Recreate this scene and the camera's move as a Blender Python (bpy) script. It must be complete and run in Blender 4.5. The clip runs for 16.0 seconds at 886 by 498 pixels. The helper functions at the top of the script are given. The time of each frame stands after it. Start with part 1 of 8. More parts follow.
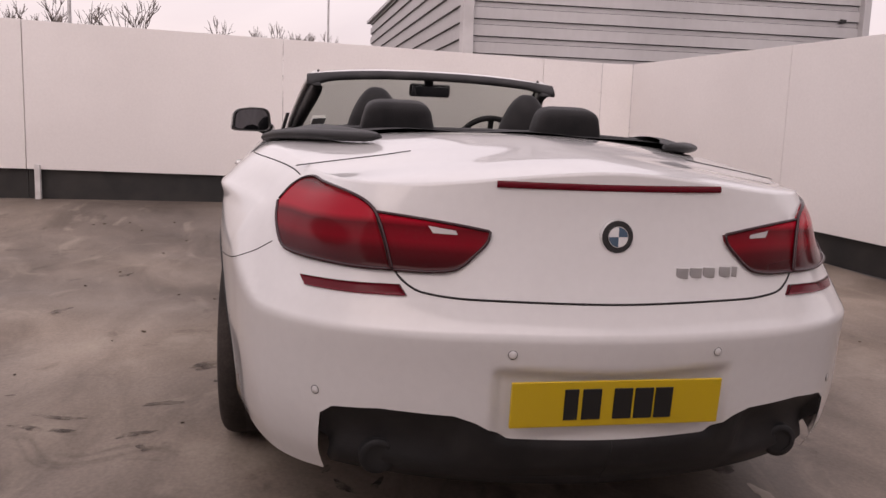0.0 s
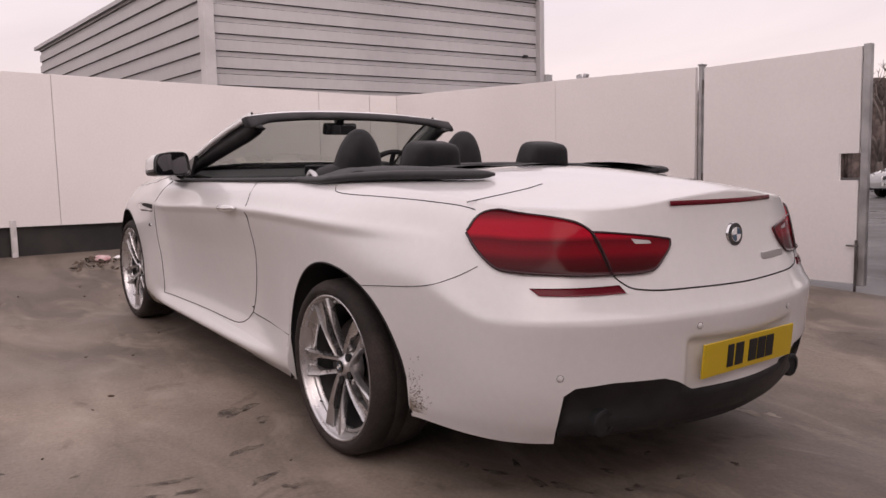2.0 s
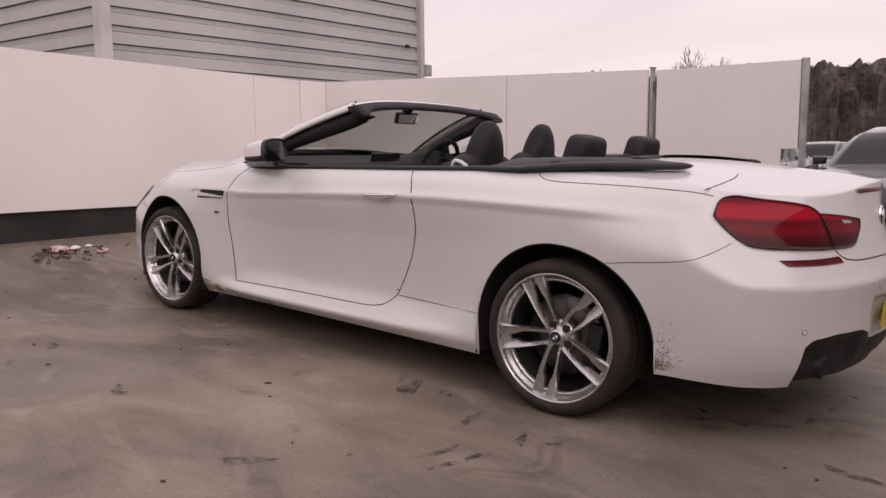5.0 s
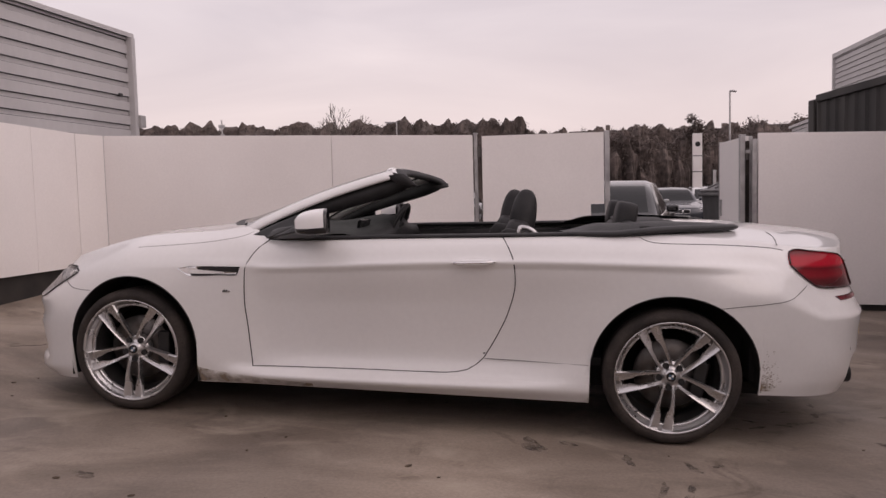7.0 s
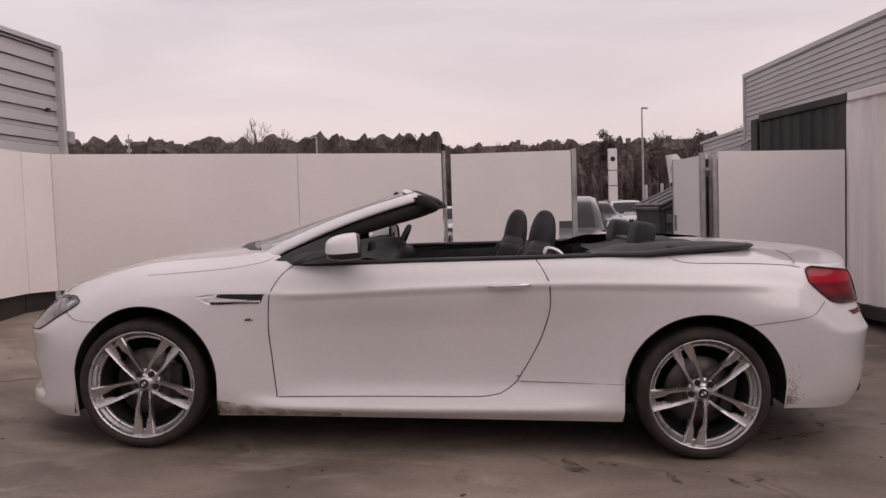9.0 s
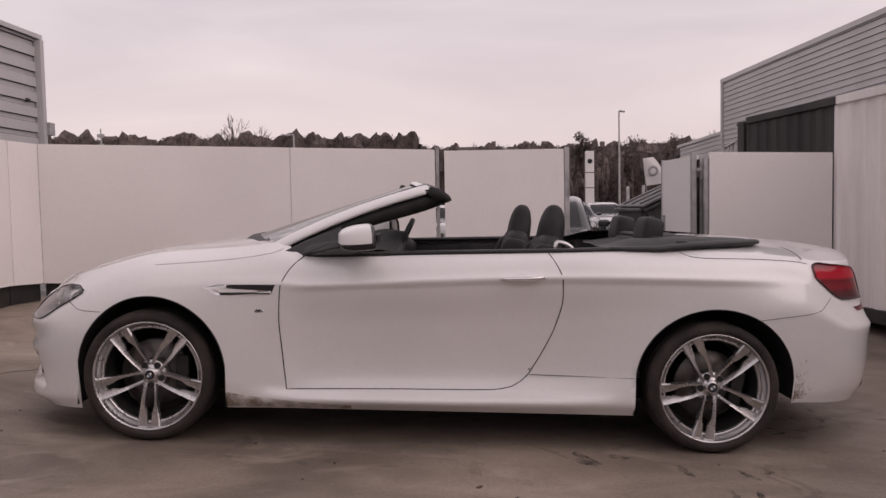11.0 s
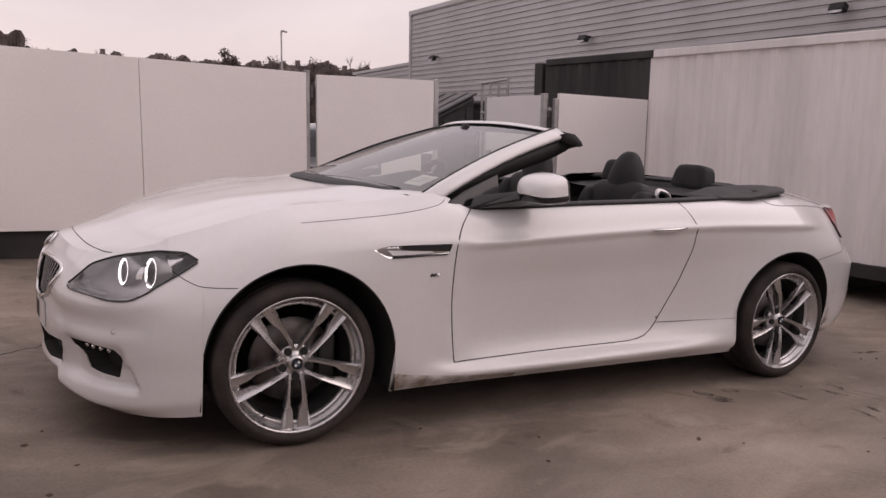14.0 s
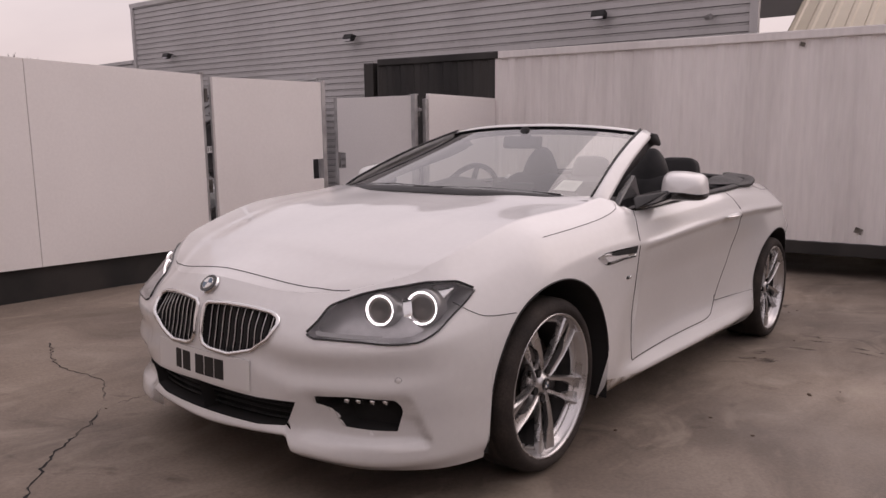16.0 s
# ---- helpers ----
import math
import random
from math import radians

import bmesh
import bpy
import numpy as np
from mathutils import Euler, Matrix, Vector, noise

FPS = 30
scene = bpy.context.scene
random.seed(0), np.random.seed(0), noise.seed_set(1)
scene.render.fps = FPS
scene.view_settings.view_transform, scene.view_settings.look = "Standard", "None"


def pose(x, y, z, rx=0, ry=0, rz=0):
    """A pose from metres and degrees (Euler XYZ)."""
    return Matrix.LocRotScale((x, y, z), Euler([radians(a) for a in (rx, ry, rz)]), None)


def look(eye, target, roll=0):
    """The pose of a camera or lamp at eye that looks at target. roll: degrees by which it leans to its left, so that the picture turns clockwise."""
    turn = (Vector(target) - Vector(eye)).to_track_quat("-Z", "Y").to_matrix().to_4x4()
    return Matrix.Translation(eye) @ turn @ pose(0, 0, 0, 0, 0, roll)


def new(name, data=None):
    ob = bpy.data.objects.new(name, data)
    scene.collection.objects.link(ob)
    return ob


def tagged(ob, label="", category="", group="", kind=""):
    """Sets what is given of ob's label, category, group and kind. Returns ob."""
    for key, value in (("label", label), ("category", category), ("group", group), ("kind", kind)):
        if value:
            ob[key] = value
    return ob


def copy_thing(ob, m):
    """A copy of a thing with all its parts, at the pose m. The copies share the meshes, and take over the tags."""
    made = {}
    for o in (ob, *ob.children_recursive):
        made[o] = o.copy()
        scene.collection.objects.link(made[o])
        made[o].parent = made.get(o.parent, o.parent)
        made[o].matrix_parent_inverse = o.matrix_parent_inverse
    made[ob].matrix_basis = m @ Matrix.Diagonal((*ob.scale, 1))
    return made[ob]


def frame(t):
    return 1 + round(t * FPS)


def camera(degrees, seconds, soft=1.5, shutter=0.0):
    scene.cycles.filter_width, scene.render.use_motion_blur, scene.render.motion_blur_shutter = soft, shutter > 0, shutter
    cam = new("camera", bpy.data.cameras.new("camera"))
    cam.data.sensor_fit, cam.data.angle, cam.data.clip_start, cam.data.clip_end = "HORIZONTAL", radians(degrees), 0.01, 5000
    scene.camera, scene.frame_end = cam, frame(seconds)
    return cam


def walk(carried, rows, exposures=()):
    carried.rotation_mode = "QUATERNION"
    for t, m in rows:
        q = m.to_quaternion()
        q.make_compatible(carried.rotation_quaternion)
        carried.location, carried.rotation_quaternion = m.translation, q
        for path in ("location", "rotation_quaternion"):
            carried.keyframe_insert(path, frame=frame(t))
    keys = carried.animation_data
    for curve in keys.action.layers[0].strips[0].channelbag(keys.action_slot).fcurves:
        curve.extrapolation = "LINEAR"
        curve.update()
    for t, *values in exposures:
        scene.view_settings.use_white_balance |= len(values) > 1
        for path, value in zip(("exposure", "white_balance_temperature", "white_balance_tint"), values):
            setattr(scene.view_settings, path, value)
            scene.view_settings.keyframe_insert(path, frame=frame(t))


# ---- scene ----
cam = camera(60.0, 16.0)
PATH = [
    (0, (4.169, -0.717, 1.031), (2.226, -0.328, 0.761), 2.0),
    (0.5, (4.166, -1.277, 1.035), (2.285, -0.653, 0.769), 1.6),
    (1, (4.035, -1.805, 1.043), (2.279, -0.889, 0.766), -1.5),
    (1.5, (3.971, -2.197, 1.053), (2.34, -1.06, 0.833), -1.7),
    (2, (3.944, -2.296, 1.065), (2.356, -1.097, 0.861), -1.3),
    (2.5, (3.934, -2.329, 1.074), (2.362, -1.109, 0.875), -0.8),
    (3, (3.932, -2.338, 1.069), (2.367, -1.11, 0.864), -0.7),
    (3.5, (3.9, -2.46, 1.077), (2.361, -1.205, 0.841), -0.6),
    (4, (3.778, -2.898, 1.098), (2.313, -1.561, 0.842), 0.1),
    (4.5, (3.443, -3.3, 1.108), (2.08, -1.86, 0.844), -0.3),
    (6.8, (1.029, -4.722, 1.206), (0.675, -2.758, 1.065), -1.1),
    (7, (0.845, -4.726, 1.253), (0.57, -2.75, 1.112), -1.4),
    (7.5, (0.454, -4.742, 1.268), (0.361, -2.749, 1.136), -2.2),
    (8, (0.275, -4.746, 1.309), (0.266, -2.753, 1.141), -2.5),
    (8.5, (0.23, -4.719, 1.314), (0.193, -2.724, 1.186), -2.4),
    (9, (0.228, -4.727, 1.314), (0.185, -2.731, 1.203), -1.9),
    (11.3, (0.013, -4.709, 1.274), (0.043, -2.713, 1.163), -1.1),
    (11.5, (-0.002, -4.691, 1.274), (0.013, -2.695, 1.148), -1.1),
    (12, (-0.34, -4.554, 1.284), (-0.203, -2.566, 1.116), -1.1),
    (12.5, (-0.829, -4.404, 1.302), (-0.442, -2.456, 1.069), -0.3),
    (13, (-1.328, -4.224, 1.323), (-0.758, -2.33, 1.032), 0.5),
    (13.5, (-1.823, -3.939, 1.368), (-1.056, -2.119, 1.051), 0.8),
    (14, (-2.37, -3.678, 1.39), (-1.4, -1.957, 1.076), 1.1),
    (14.5, (-2.869, -3.343, 1.385), (-1.721, -1.737, 1.066), 0.2),
    (15, (-3.336, -2.998, 1.406), (-2.034, -1.509, 1.107), -0.0),
    (15.5, (-3.656, -2.603, 1.399), (-2.209, -1.255, 1.102), -0.4),
    (16, (-3.881, -2.231, 1.426), (-2.312, -1.031, 1.108), -0.7),
]
walk(cam, [(t, look(eye, target, roll)) for t, eye, target, roll in PATH], exposures=[(0, 0.34, 6650, 25), (4.5, 0.28, 6650, 25), (7, 0.06, 6650, 25), (12, 0.0, 6650, 25), (13.5, 0.12, 6650, 25), (16, 0.04, 6650, 25)])

# ---- world, sun ----
world = bpy.data.worlds.new("overcast_sky")
scene.world = world
world.use_nodes = True
wn, wl = world.node_tree.nodes, world.node_tree.links
wn.clear()
w_out = wn.new("ShaderNodeOutputWorld")
w_bg = wn.new("ShaderNodeBackground")
w_sky = wn.new("ShaderNodeTexSky")
w_sky.sky_type, w_sky.sun_disc = "NISHITA", False
w_sky.sun_elevation, w_sky.sun_rotation = radians(36), radians(132)
w_sky.dust_density, w_sky.air_density = 4.0, 1.6
w_scale = wn.new("ShaderNodeMix")
w_scale.data_type, w_scale.blend_type = "RGBA", "MULTIPLY"
w_scale.inputs[0].default_value = 1.0
w_scale.inputs[7].default_value = (0.07, 0.07, 0.07, 1)
w_tc = wn.new("ShaderNodeTexCoord")
w_map = wn.new("ShaderNodeMapping")
w_map.inputs["Scale"].default_value = (1.0, 1.0, 4.5)
w_noise = wn.new("ShaderNodeTexNoise")
w_noise.inputs["Scale"].default_value, w_noise.inputs["Detail"].default_value = 1.7, 6
w_noise.inputs["Distortion"].default_value = 0.6
w_ramp = wn.new("ShaderNodeValToRGB")
w_ramp.color_ramp.elements[0].position, w_ramp.color_ramp.elements[0].color = 0.28, (0.57, 0.545, 0.55, 1)
w_ramp.color_ramp.elements[1].position, w_ramp.color_ramp.elements[1].color = 0.76, (0.78, 0.745, 0.72, 1)
w_mix = wn.new("ShaderNodeMix")
w_mix.data_type = "RGBA"
w_mix.inputs[0].default_value = 0.88
wl.new(w_tc.outputs["Generated"], w_map.inputs[0])
wl.new(w_map.outputs[0], w_noise.inputs["Vector"])
wl.new(w_noise.outputs["Fac"], w_ramp.inputs[0])
wl.new(w_sky.outputs[0], w_scale.inputs[6])
wl.new(w_scale.outputs[2], w_mix.inputs[6])
wl.new(w_ramp.outputs[0], w_mix.inputs[7])
# the cloud is thinner and brighter overhead than along the horizon
w_sep = wn.new("ShaderNodeSeparateXYZ")
w_zen = wn.new("ShaderNodeMapRange")
w_zen.inputs["From Min"].default_value, w_zen.inputs["From Max"].default_value = 0.15, 0.9
w_zen.inputs["To Min"].default_value, w_zen.inputs["To Max"].default_value = 1.10, 1.28
w_dim = wn.new("ShaderNodeMix")
w_dim.data_type, w_dim.blend_type = "RGBA", "MULTIPLY"
w_dim.inputs[0].default_value = 1.0
wl.new(w_tc.outputs["Generated"], w_sep.inputs[0])
wl.new(w_sep.outputs[2], w_zen.inputs["Value"])
wl.new(w_mix.outputs[2], w_dim.inputs[6])
wl.new(w_zen.outputs[0], w_dim.inputs[7])
# warm towards the horizon
w_low = wn.new("ShaderNodeMapRange")
w_low.inputs["From Min"].default_value, w_low.inputs["From Max"].default_value = 0.0, 0.22
w_tint = wn.new("ShaderNodeMix")
w_tint.data_type = "RGBA"
w_tint.inputs[6].default_value, w_tint.inputs[7].default_value = (1.05, 0.985, 0.94, 1), (1, 1, 1, 1)
w_warm = wn.new("ShaderNodeMix")
w_warm.data_type, w_warm.blend_type = "RGBA", "MULTIPLY"
w_warm.inputs[0].default_value = 1.0
wl.new(w_sep.outputs[2], w_low.inputs["Value"])
wl.new(w_low.outputs[0], w_tint.inputs[0])
wl.new(w_dim.outputs[2], w_warm.inputs[6])
wl.new(w_tint.outputs[2], w_warm.inputs[7])
wl.new(w_warm.outputs[2], w_bg.inputs[0])
w_bg.inputs[1].default_value = 1.0
wl.new(w_bg.outputs[0], w_out.inputs[0])

sun_data = bpy.data.lights.new("sun", "SUN")
sun_data.energy, sun_data.angle, sun_data.color = 0.75, radians(70), (1.0, 0.93, 0.86)
sun_ob = new("sun", sun_data)
sun_ob.matrix_world = look((24, -8, 19), (0, 0, 0))

# ---- materials ----
def material(name, base, rough=0.5, metal=0.0, coat=0.0, spec=0.5):
    m = bpy.data.materials.new(name)
    m.use_nodes = True
    b = m.node_tree.nodes["Principled BSDF"]
    b.inputs["Base Color"].default_value = (*base, 1)
    b.inputs["Roughness"].default_value = rough
    b.inputs["Metallic"].default_value = metal
    b.inputs["Coat Weight"].default_value = coat
    b.inputs["Coat Roughness"].default_value = 0.04
    b.inputs["Specular IOR Level"].default_value = spec
    return m


def vary(m, a, b, scale=5.0, detail=5, lo=0.35, hi=0.65, stretch=(1, 1, 1), fine=0.0, fine_scale=90.0, bump=0.0, bump_scale=120.0, rough=None, per_object=0.0):
    """Two-colour mottling at a large scale with fine grain on top, and a fine bump."""
    nt = m.node_tree
    n, l = nt.nodes, nt.links
    bs = n["Principled BSDF"]
    tc = n.new("ShaderNodeTexCoord")
    mp = n.new("ShaderNodeMapping")
    mp.inputs["Scale"].default_value = stretch
    l.new(tc.outputs["Object"], mp.inputs[0])
    big = n.new("ShaderNodeTexNoise")
    big.inputs["Scale"].default_value, big.inputs["Detail"].default_value = scale, detail
    l.new(mp.outputs[0], big.inputs["Vector"])
    r = n.new("ShaderNodeValToRGB")
    r.color_ramp.elements[0].position, r.color_ramp.elements[0].color = lo, (*a, 1)
    r.color_ramp.elements[1].position, r.color_ramp.elements[1].color = hi, (*b, 1)
    l.new(big.outputs["Fac"], r.inputs[0])
    col = r.outputs[0]
    if fine:
        fn = n.new("ShaderNodeTexNoise")
        fn.inputs["Scale"].default_value, fn.inputs["Detail"].default_value = fine_scale, 3
        l.new(mp.outputs[0], fn.inputs["Vector"])
        mr = n.new("ShaderNodeMapRange")
        mr.inputs["To Min"].default_value, mr.inputs["To Max"].default_value = 1 - fine, 1 + fine
        mr.inputs["From Min"].default_value, mr.inputs["From Max"].default_value = 0.3, 0.7
        l.new(fn.outputs["Fac"], mr.inputs["Value"])
        mx = n.new("ShaderNodeMix")
        mx.data_type, mx.blend_type = "RGBA", "MULTIPLY"
        mx.inputs[0].default_value = 1
        l.new(col, mx.inputs[6])
        l.new(mr.outputs[0], mx.inputs[7])
        col = mx.outputs[2]
    if per_object:
        oi = n.new("ShaderNodeObjectInfo")
        mr = n.new("ShaderNodeMapRange")
        mr.inputs["To Min"].default_value, mr.inputs["To Max"].default_value = 1 - per_object, 1 + per_object * 0.5
        l.new(oi.outputs["Random"], mr.inputs["Value"])
        mx = n.new("ShaderNodeMix")
        mx.data_type, mx.blend_type = "RGBA", "MULTIPLY"
        mx.inputs[0].default_value = 1
        l.new(col, mx.inputs[6])
        l.new(mr.outputs[0], mx.inputs[7])
        col = mx.outputs[2]
    l.new(col, bs.inputs["Base Color"])
    if rough:
        rr = n.new("ShaderNodeMapRange")
        rr.inputs["From Min"].default_value, rr.inputs["From Max"].default_value = 0.35, 0.65
        rr.inputs["To Min"].default_value, rr.inputs["To Max"].default_value = rough
        l.new(big.outputs["Fac"], rr.inputs["Value"])
        l.new(rr.outputs[0], bs.inputs["Roughness"])
    if bump:
        bn = n.new("ShaderNodeTexNoise")
        bn.inputs["Scale"].default_value, bn.inputs["Detail"].default_value = bump_scale, 4
        l.new(mp.outputs[0], bn.inputs["Vector"])
        bp = n.new("ShaderNodeBump")
        bp.inputs["Strength"].default_value, bp.inputs["Distance"].default_value = bump, 0.01
        l.new(bn.outputs["Fac"], bp.inputs["Height"])
        l.new(bp.outputs[0], bs.inputs["Normal"])
    return m


PAINT = vary(material("white_car_paint", (0.78, 0.77, 0.76), 0.3, 0, 1.0), (0.69, 0.68, 0.675), (0.73, 0.72, 0.715), 1.3, 3, fine=0.015, fine_scale=40, rough=(0.28, 0.40))
BLACK_GLOSS = material("gloss_black_trim", (0.012, 0.012, 0.013), 0.18, 0, 0.3)
BLACK_PLASTIC = vary(material("black_plastic", (0.02, 0.02, 0.021), 0.5, spec=0.3), (0.016, 0.016, 0.017), (0.028, 0.027, 0.028), 9, bump=0.12, bump_scale=260)
ARCH_BLACK = material("arch_liner", (0.018, 0.017, 0.017), 0.9)
SEAM = material("panel_gap", (0.012, 0.011, 0.011), 0.8)
RUBBER = vary(material("tyre_rubber", (0.03, 0.026, 0.024), 0.8, spec=0.3), (0.020, 0.017, 0.016), (0.052, 0.042, 0.037), 6, 4, fine=0.2, fine_scale=120, bump=0.2, bump_scale=200)
ALLOY = vary(material("silver_alloy", (0.56, 0.55, 0.55), 0.28, 0.9), (0.50, 0.49, 0.49), (0.64, 0.63, 0.63), 7, 3, rough=(0.22, 0.34))
ALLOY_DARK = material("dark_alloy_inner", (0.05, 0.048, 0.048), 0.5, 0.6)
STEEL = vary(material("brake_steel", (0.16, 0.15, 0.145), 0.45, 0.8), (0.10, 0.085, 0.075), (0.18, 0.17, 0.165), 12, rough=(0.3, 0.5))
CHROME = material("chrome", (0.8, 0.8, 0.8), 0.12, 1.0)
LEATHER = vary(material("black_leather", (0.018, 0.018, 0.019), 0.55, spec=0.22), (0.014, 0.014, 0.015), (0.028, 0.027, 0.028), 7, bump=0.15, bump_scale=180)
FABRIC = vary(material("soft_top_fabric", (0.03, 0.03, 0.032), 0.85), (0.024, 0.024, 0.026), (0.05, 0.048, 0.05), 5, fine=0.2, fine_scale=300, bump=0.1, bump_scale=400)
RED_DARK = material("dark_red_lens", (0.12, 0.003, 0.010), 0.15, 0, 0.06, 0.2)
RED_GLOW = material("lit_red_lens", (0.26, 0.005, 0.014), 0.2, 0, 0.15, 0.25)
RED_GLOW.node_tree.nodes["Principled BSDF"].inputs["Emission Color"].default_value = (1, 0.02, 0.03, 1)
RED_GLOW.node_tree.nodes["Principled BSDF"].inputs["Emission Strength"].default_value = 0.13
RING_GLOW = material("lit_ring", (0.9, 0.9, 0.9), 0.3)
RING_GLOW.node_tree.nodes["Principled BSDF"].inputs["Emission Color"].default_value = (1, 0.97, 0.95, 1)
RING_GLOW.node_tree.nodes["Principled BSDF"].inputs["Emission Strength"].default_value = 2.2
LAMP_GREY = vary(material("lamp_housing", (0.3, 0.3, 0.3), 0.32, 0.5, 0.2), (0.30, 0.29, 0.30), (0.55, 0.54, 0.55), 9)
def lamp_red(name):
    """Red lamp glass with the soft lit light-guides that lie behind it, by height."""
    m = material(name, (0.1, 0.003, 0.01), 0.13, 0, 0.06, 0.18)
    n, l = m.node_tree.nodes, m.node_tree.links
    bs = n["Principled BSDF"]
    tc, sp, nz = n.new("ShaderNodeTexCoord"), n.new("ShaderNodeSeparateXYZ"), n.new("ShaderNodeTexNoise")
    nz.inputs["Scale"].default_value, nz.inputs["Detail"].default_value = 3.5, 1
    l.new(tc.outputs["Object"], sp.inputs[0])
    l.new(tc.outputs["Object"], nz.inputs["Vector"])
    ad = n.new("ShaderNodeMath")
    ad.operation = "MULTIPLY_ADD"
    ad.inputs[1].default_value = 0.03
    l.new(nz.outputs["Fac"], ad.inputs[0])
    l.new(sp.outputs["Z"], ad.inputs[2])
    mr = n.new("ShaderNodeMapRange")
    mr.inputs["From Min"].default_value, mr.inputs["From Max"].default_value = 0.805, 0.985
    l.new(ad.outputs[0], mr.inputs["Value"])
    rp = n.new("ShaderNodeValToRGB")
    stops = ((0.0, 0.03), (0.16, 0.06), (0.28, 0.14), (0.38, 0.12), (0.47, 0.08), (0.56, 0.30), (0.76, 0.27), (0.90, 0.09), (1.0, 0.04))
    el = rp.color_ramp.elements
    while len(el) < len(stops):
        el.new(0.5)
    for e, (p, c) in zip(el, stops):
        e.position, e.color = p, (c, c * 0.012, c * 0.045, 1)
    l.new(mr.outputs[0], rp.inputs[0])
    l.new(rp.outputs[0], bs.inputs["Base Color"])
    l.new(rp.outputs[0], bs.inputs["Emission Color"])
    bs.inputs["Emission Strength"].default_value = 0.22
    return m


RED_LAMP = lamp_red("red_tail_lamp_glass")
RED_EDGE = material("dark_lens_edge", (0.03, 0.003, 0.006), 0.25)
LAMP_TRIM = material("lamp_bezel", (0.30, 0.295, 0.295), 0.3, 0.7)
YELLOW = material("yellow_plate", (0.62, 0.43, 0.008), 0.35, 0, 0.3)
WHITE_PLATE = material("white_plate", (0.7, 0.69, 0.68), 0.35, 0, 0.3)
INK = material("plate_ink", (0.012, 0.012, 0.012), 0.5)
BADGE_BLUE = material("badge_blue", (0.04, 0.09, 0.15), 0.25, 0, 0.8)
BADGE_WHITE = material("badge_white", (0.75, 0.75, 0.75), 0.25, 0, 0.8)
SILVER_PLASTIC = material("silver_trim", (0.62, 0.61, 0.61), 0.3, 0.8)
PAPER = vary(material("white_paper", (0.75, 0.74, 0.73), 0.7), (0.7, 0.69, 0.68), (0.8, 0.79, 0.78), 12)
DIRT = material("road_dirt", (0.22, 0.18, 0.15), 0.9)


def glass_material(name, tint, reflect=0.06, rough=0.0):
    m = bpy.data.materials.new(name)
    m.use_nodes = True
    n, l = m.node_tree.nodes, m.node_tree.links
    n.clear()
    out = n.new("ShaderNodeOutputMaterial")
    mix = n.new("ShaderNodeMixShader")
    tr = n.new("ShaderNodeBsdfTransparent")
    tr.inputs[0].default_value = (*tint, 1)
    gl = n.new("ShaderNodeBsdfGlossy")
    gl.inputs["Roughness"].default_value = rough
    fr = n.new("ShaderNodeLayerWeight")
    pw = n.new("ShaderNodeMath")
    pw.operation = "POWER"
    pw.inputs[1].default_value = 2.8
    ad = n.new("ShaderNodeMath")
    ad.operation = "MULTIPLY_ADD"
    ad.inputs[1].default_value, ad.inputs[2].default_value = 0.8, reflect
    l.new(fr.outputs["Facing"], pw.inputs[0])
    l.new(pw.outputs[0], ad.inputs[0])
    l.new(ad.outputs[0], mix.inputs[0])
    l.new(tr.outputs[0], mix.inputs[1])
    l.new(gl.outputs[0], mix.inputs[2])
    l.new(mix.outputs[0], out.inputs[0])
    return m


GLASS = glass_material("windscreen_glass", (0.72, 0.76, 0.72), 0.13)
CLEAR = glass_material("clear_lens", (0.92, 0.92, 0.92), 0.045)
# dark base colour stands in for dark surroundings reflected in the door mirrors
MIRROR_DARK = material("darkened_mirror_glass", (0.16, 0.16, 0.17), 0.03, 1.0)
MIRROR = material("mirror_glass", (0.8, 0.8, 0.8), 0.02, 1.0)


def film_material(name, colour, lo, hi, scale):
    """A patchy see-through film: noise decides where it lies."""
    m = material(name, colour, 0.9)
    n, l = m.node_tree.nodes, m.node_tree.links
    tc, nz, rp = n.new("ShaderNodeTexCoord"), n.new("ShaderNodeTexNoise"), n.new("ShaderNodeMapRange")
    nz.inputs["Scale"].default_value, nz.inputs["Detail"].default_value = scale, 8
    rp.inputs["From Min"].default_value, rp.inputs["From Max"].default_value = lo, hi
    rp.inputs["To Max"].default_value = 0.75
    mix, tr = n.new("ShaderNodeMixShader"), n.new("ShaderNodeBsdfTransparent")
    l.new(tc.outputs["Object"], nz.inputs["Vector"])
    l.new(nz.outputs["Fac"], rp.inputs["Value"])
    l.new(rp.outputs[0], mix.inputs[0])
    l.new(tr.outputs[0], mix.inputs[1])
    l.new(n["Principled BSDF"].outputs[0], mix.inputs[2])
    l.new(mix.outputs[0], n["Material Output"].inputs[0])
    return m


DIRT_FILM = film_material("dirt_film", (0.36, 0.285, 0.21), 0.36, 0.66, 11)

# ---- tools ----
def mesh_ob(name, verts, faces, mat, parent=None, label="", smooth=True, mats=None, idx=None):
    me = bpy.data.meshes.new(name)
    me.from_pydata([tuple(map(float, v)) for v in verts], [], [tuple(int(i) for i in f) for f in faces])
    for mm in mats or [mat]:
        me.materials.append(mm)
    if idx is not None:
        me.polygons.foreach_set("material_index", [int(i) for i in idx])
    if smooth:
        me.polygons.foreach_set("use_smooth", [True] * len(me.polygons))
    me.update()
    ob = new(name, me)
    if parent:
        ob.parent = parent
    if label:
        ob["label"] = label
    return ob


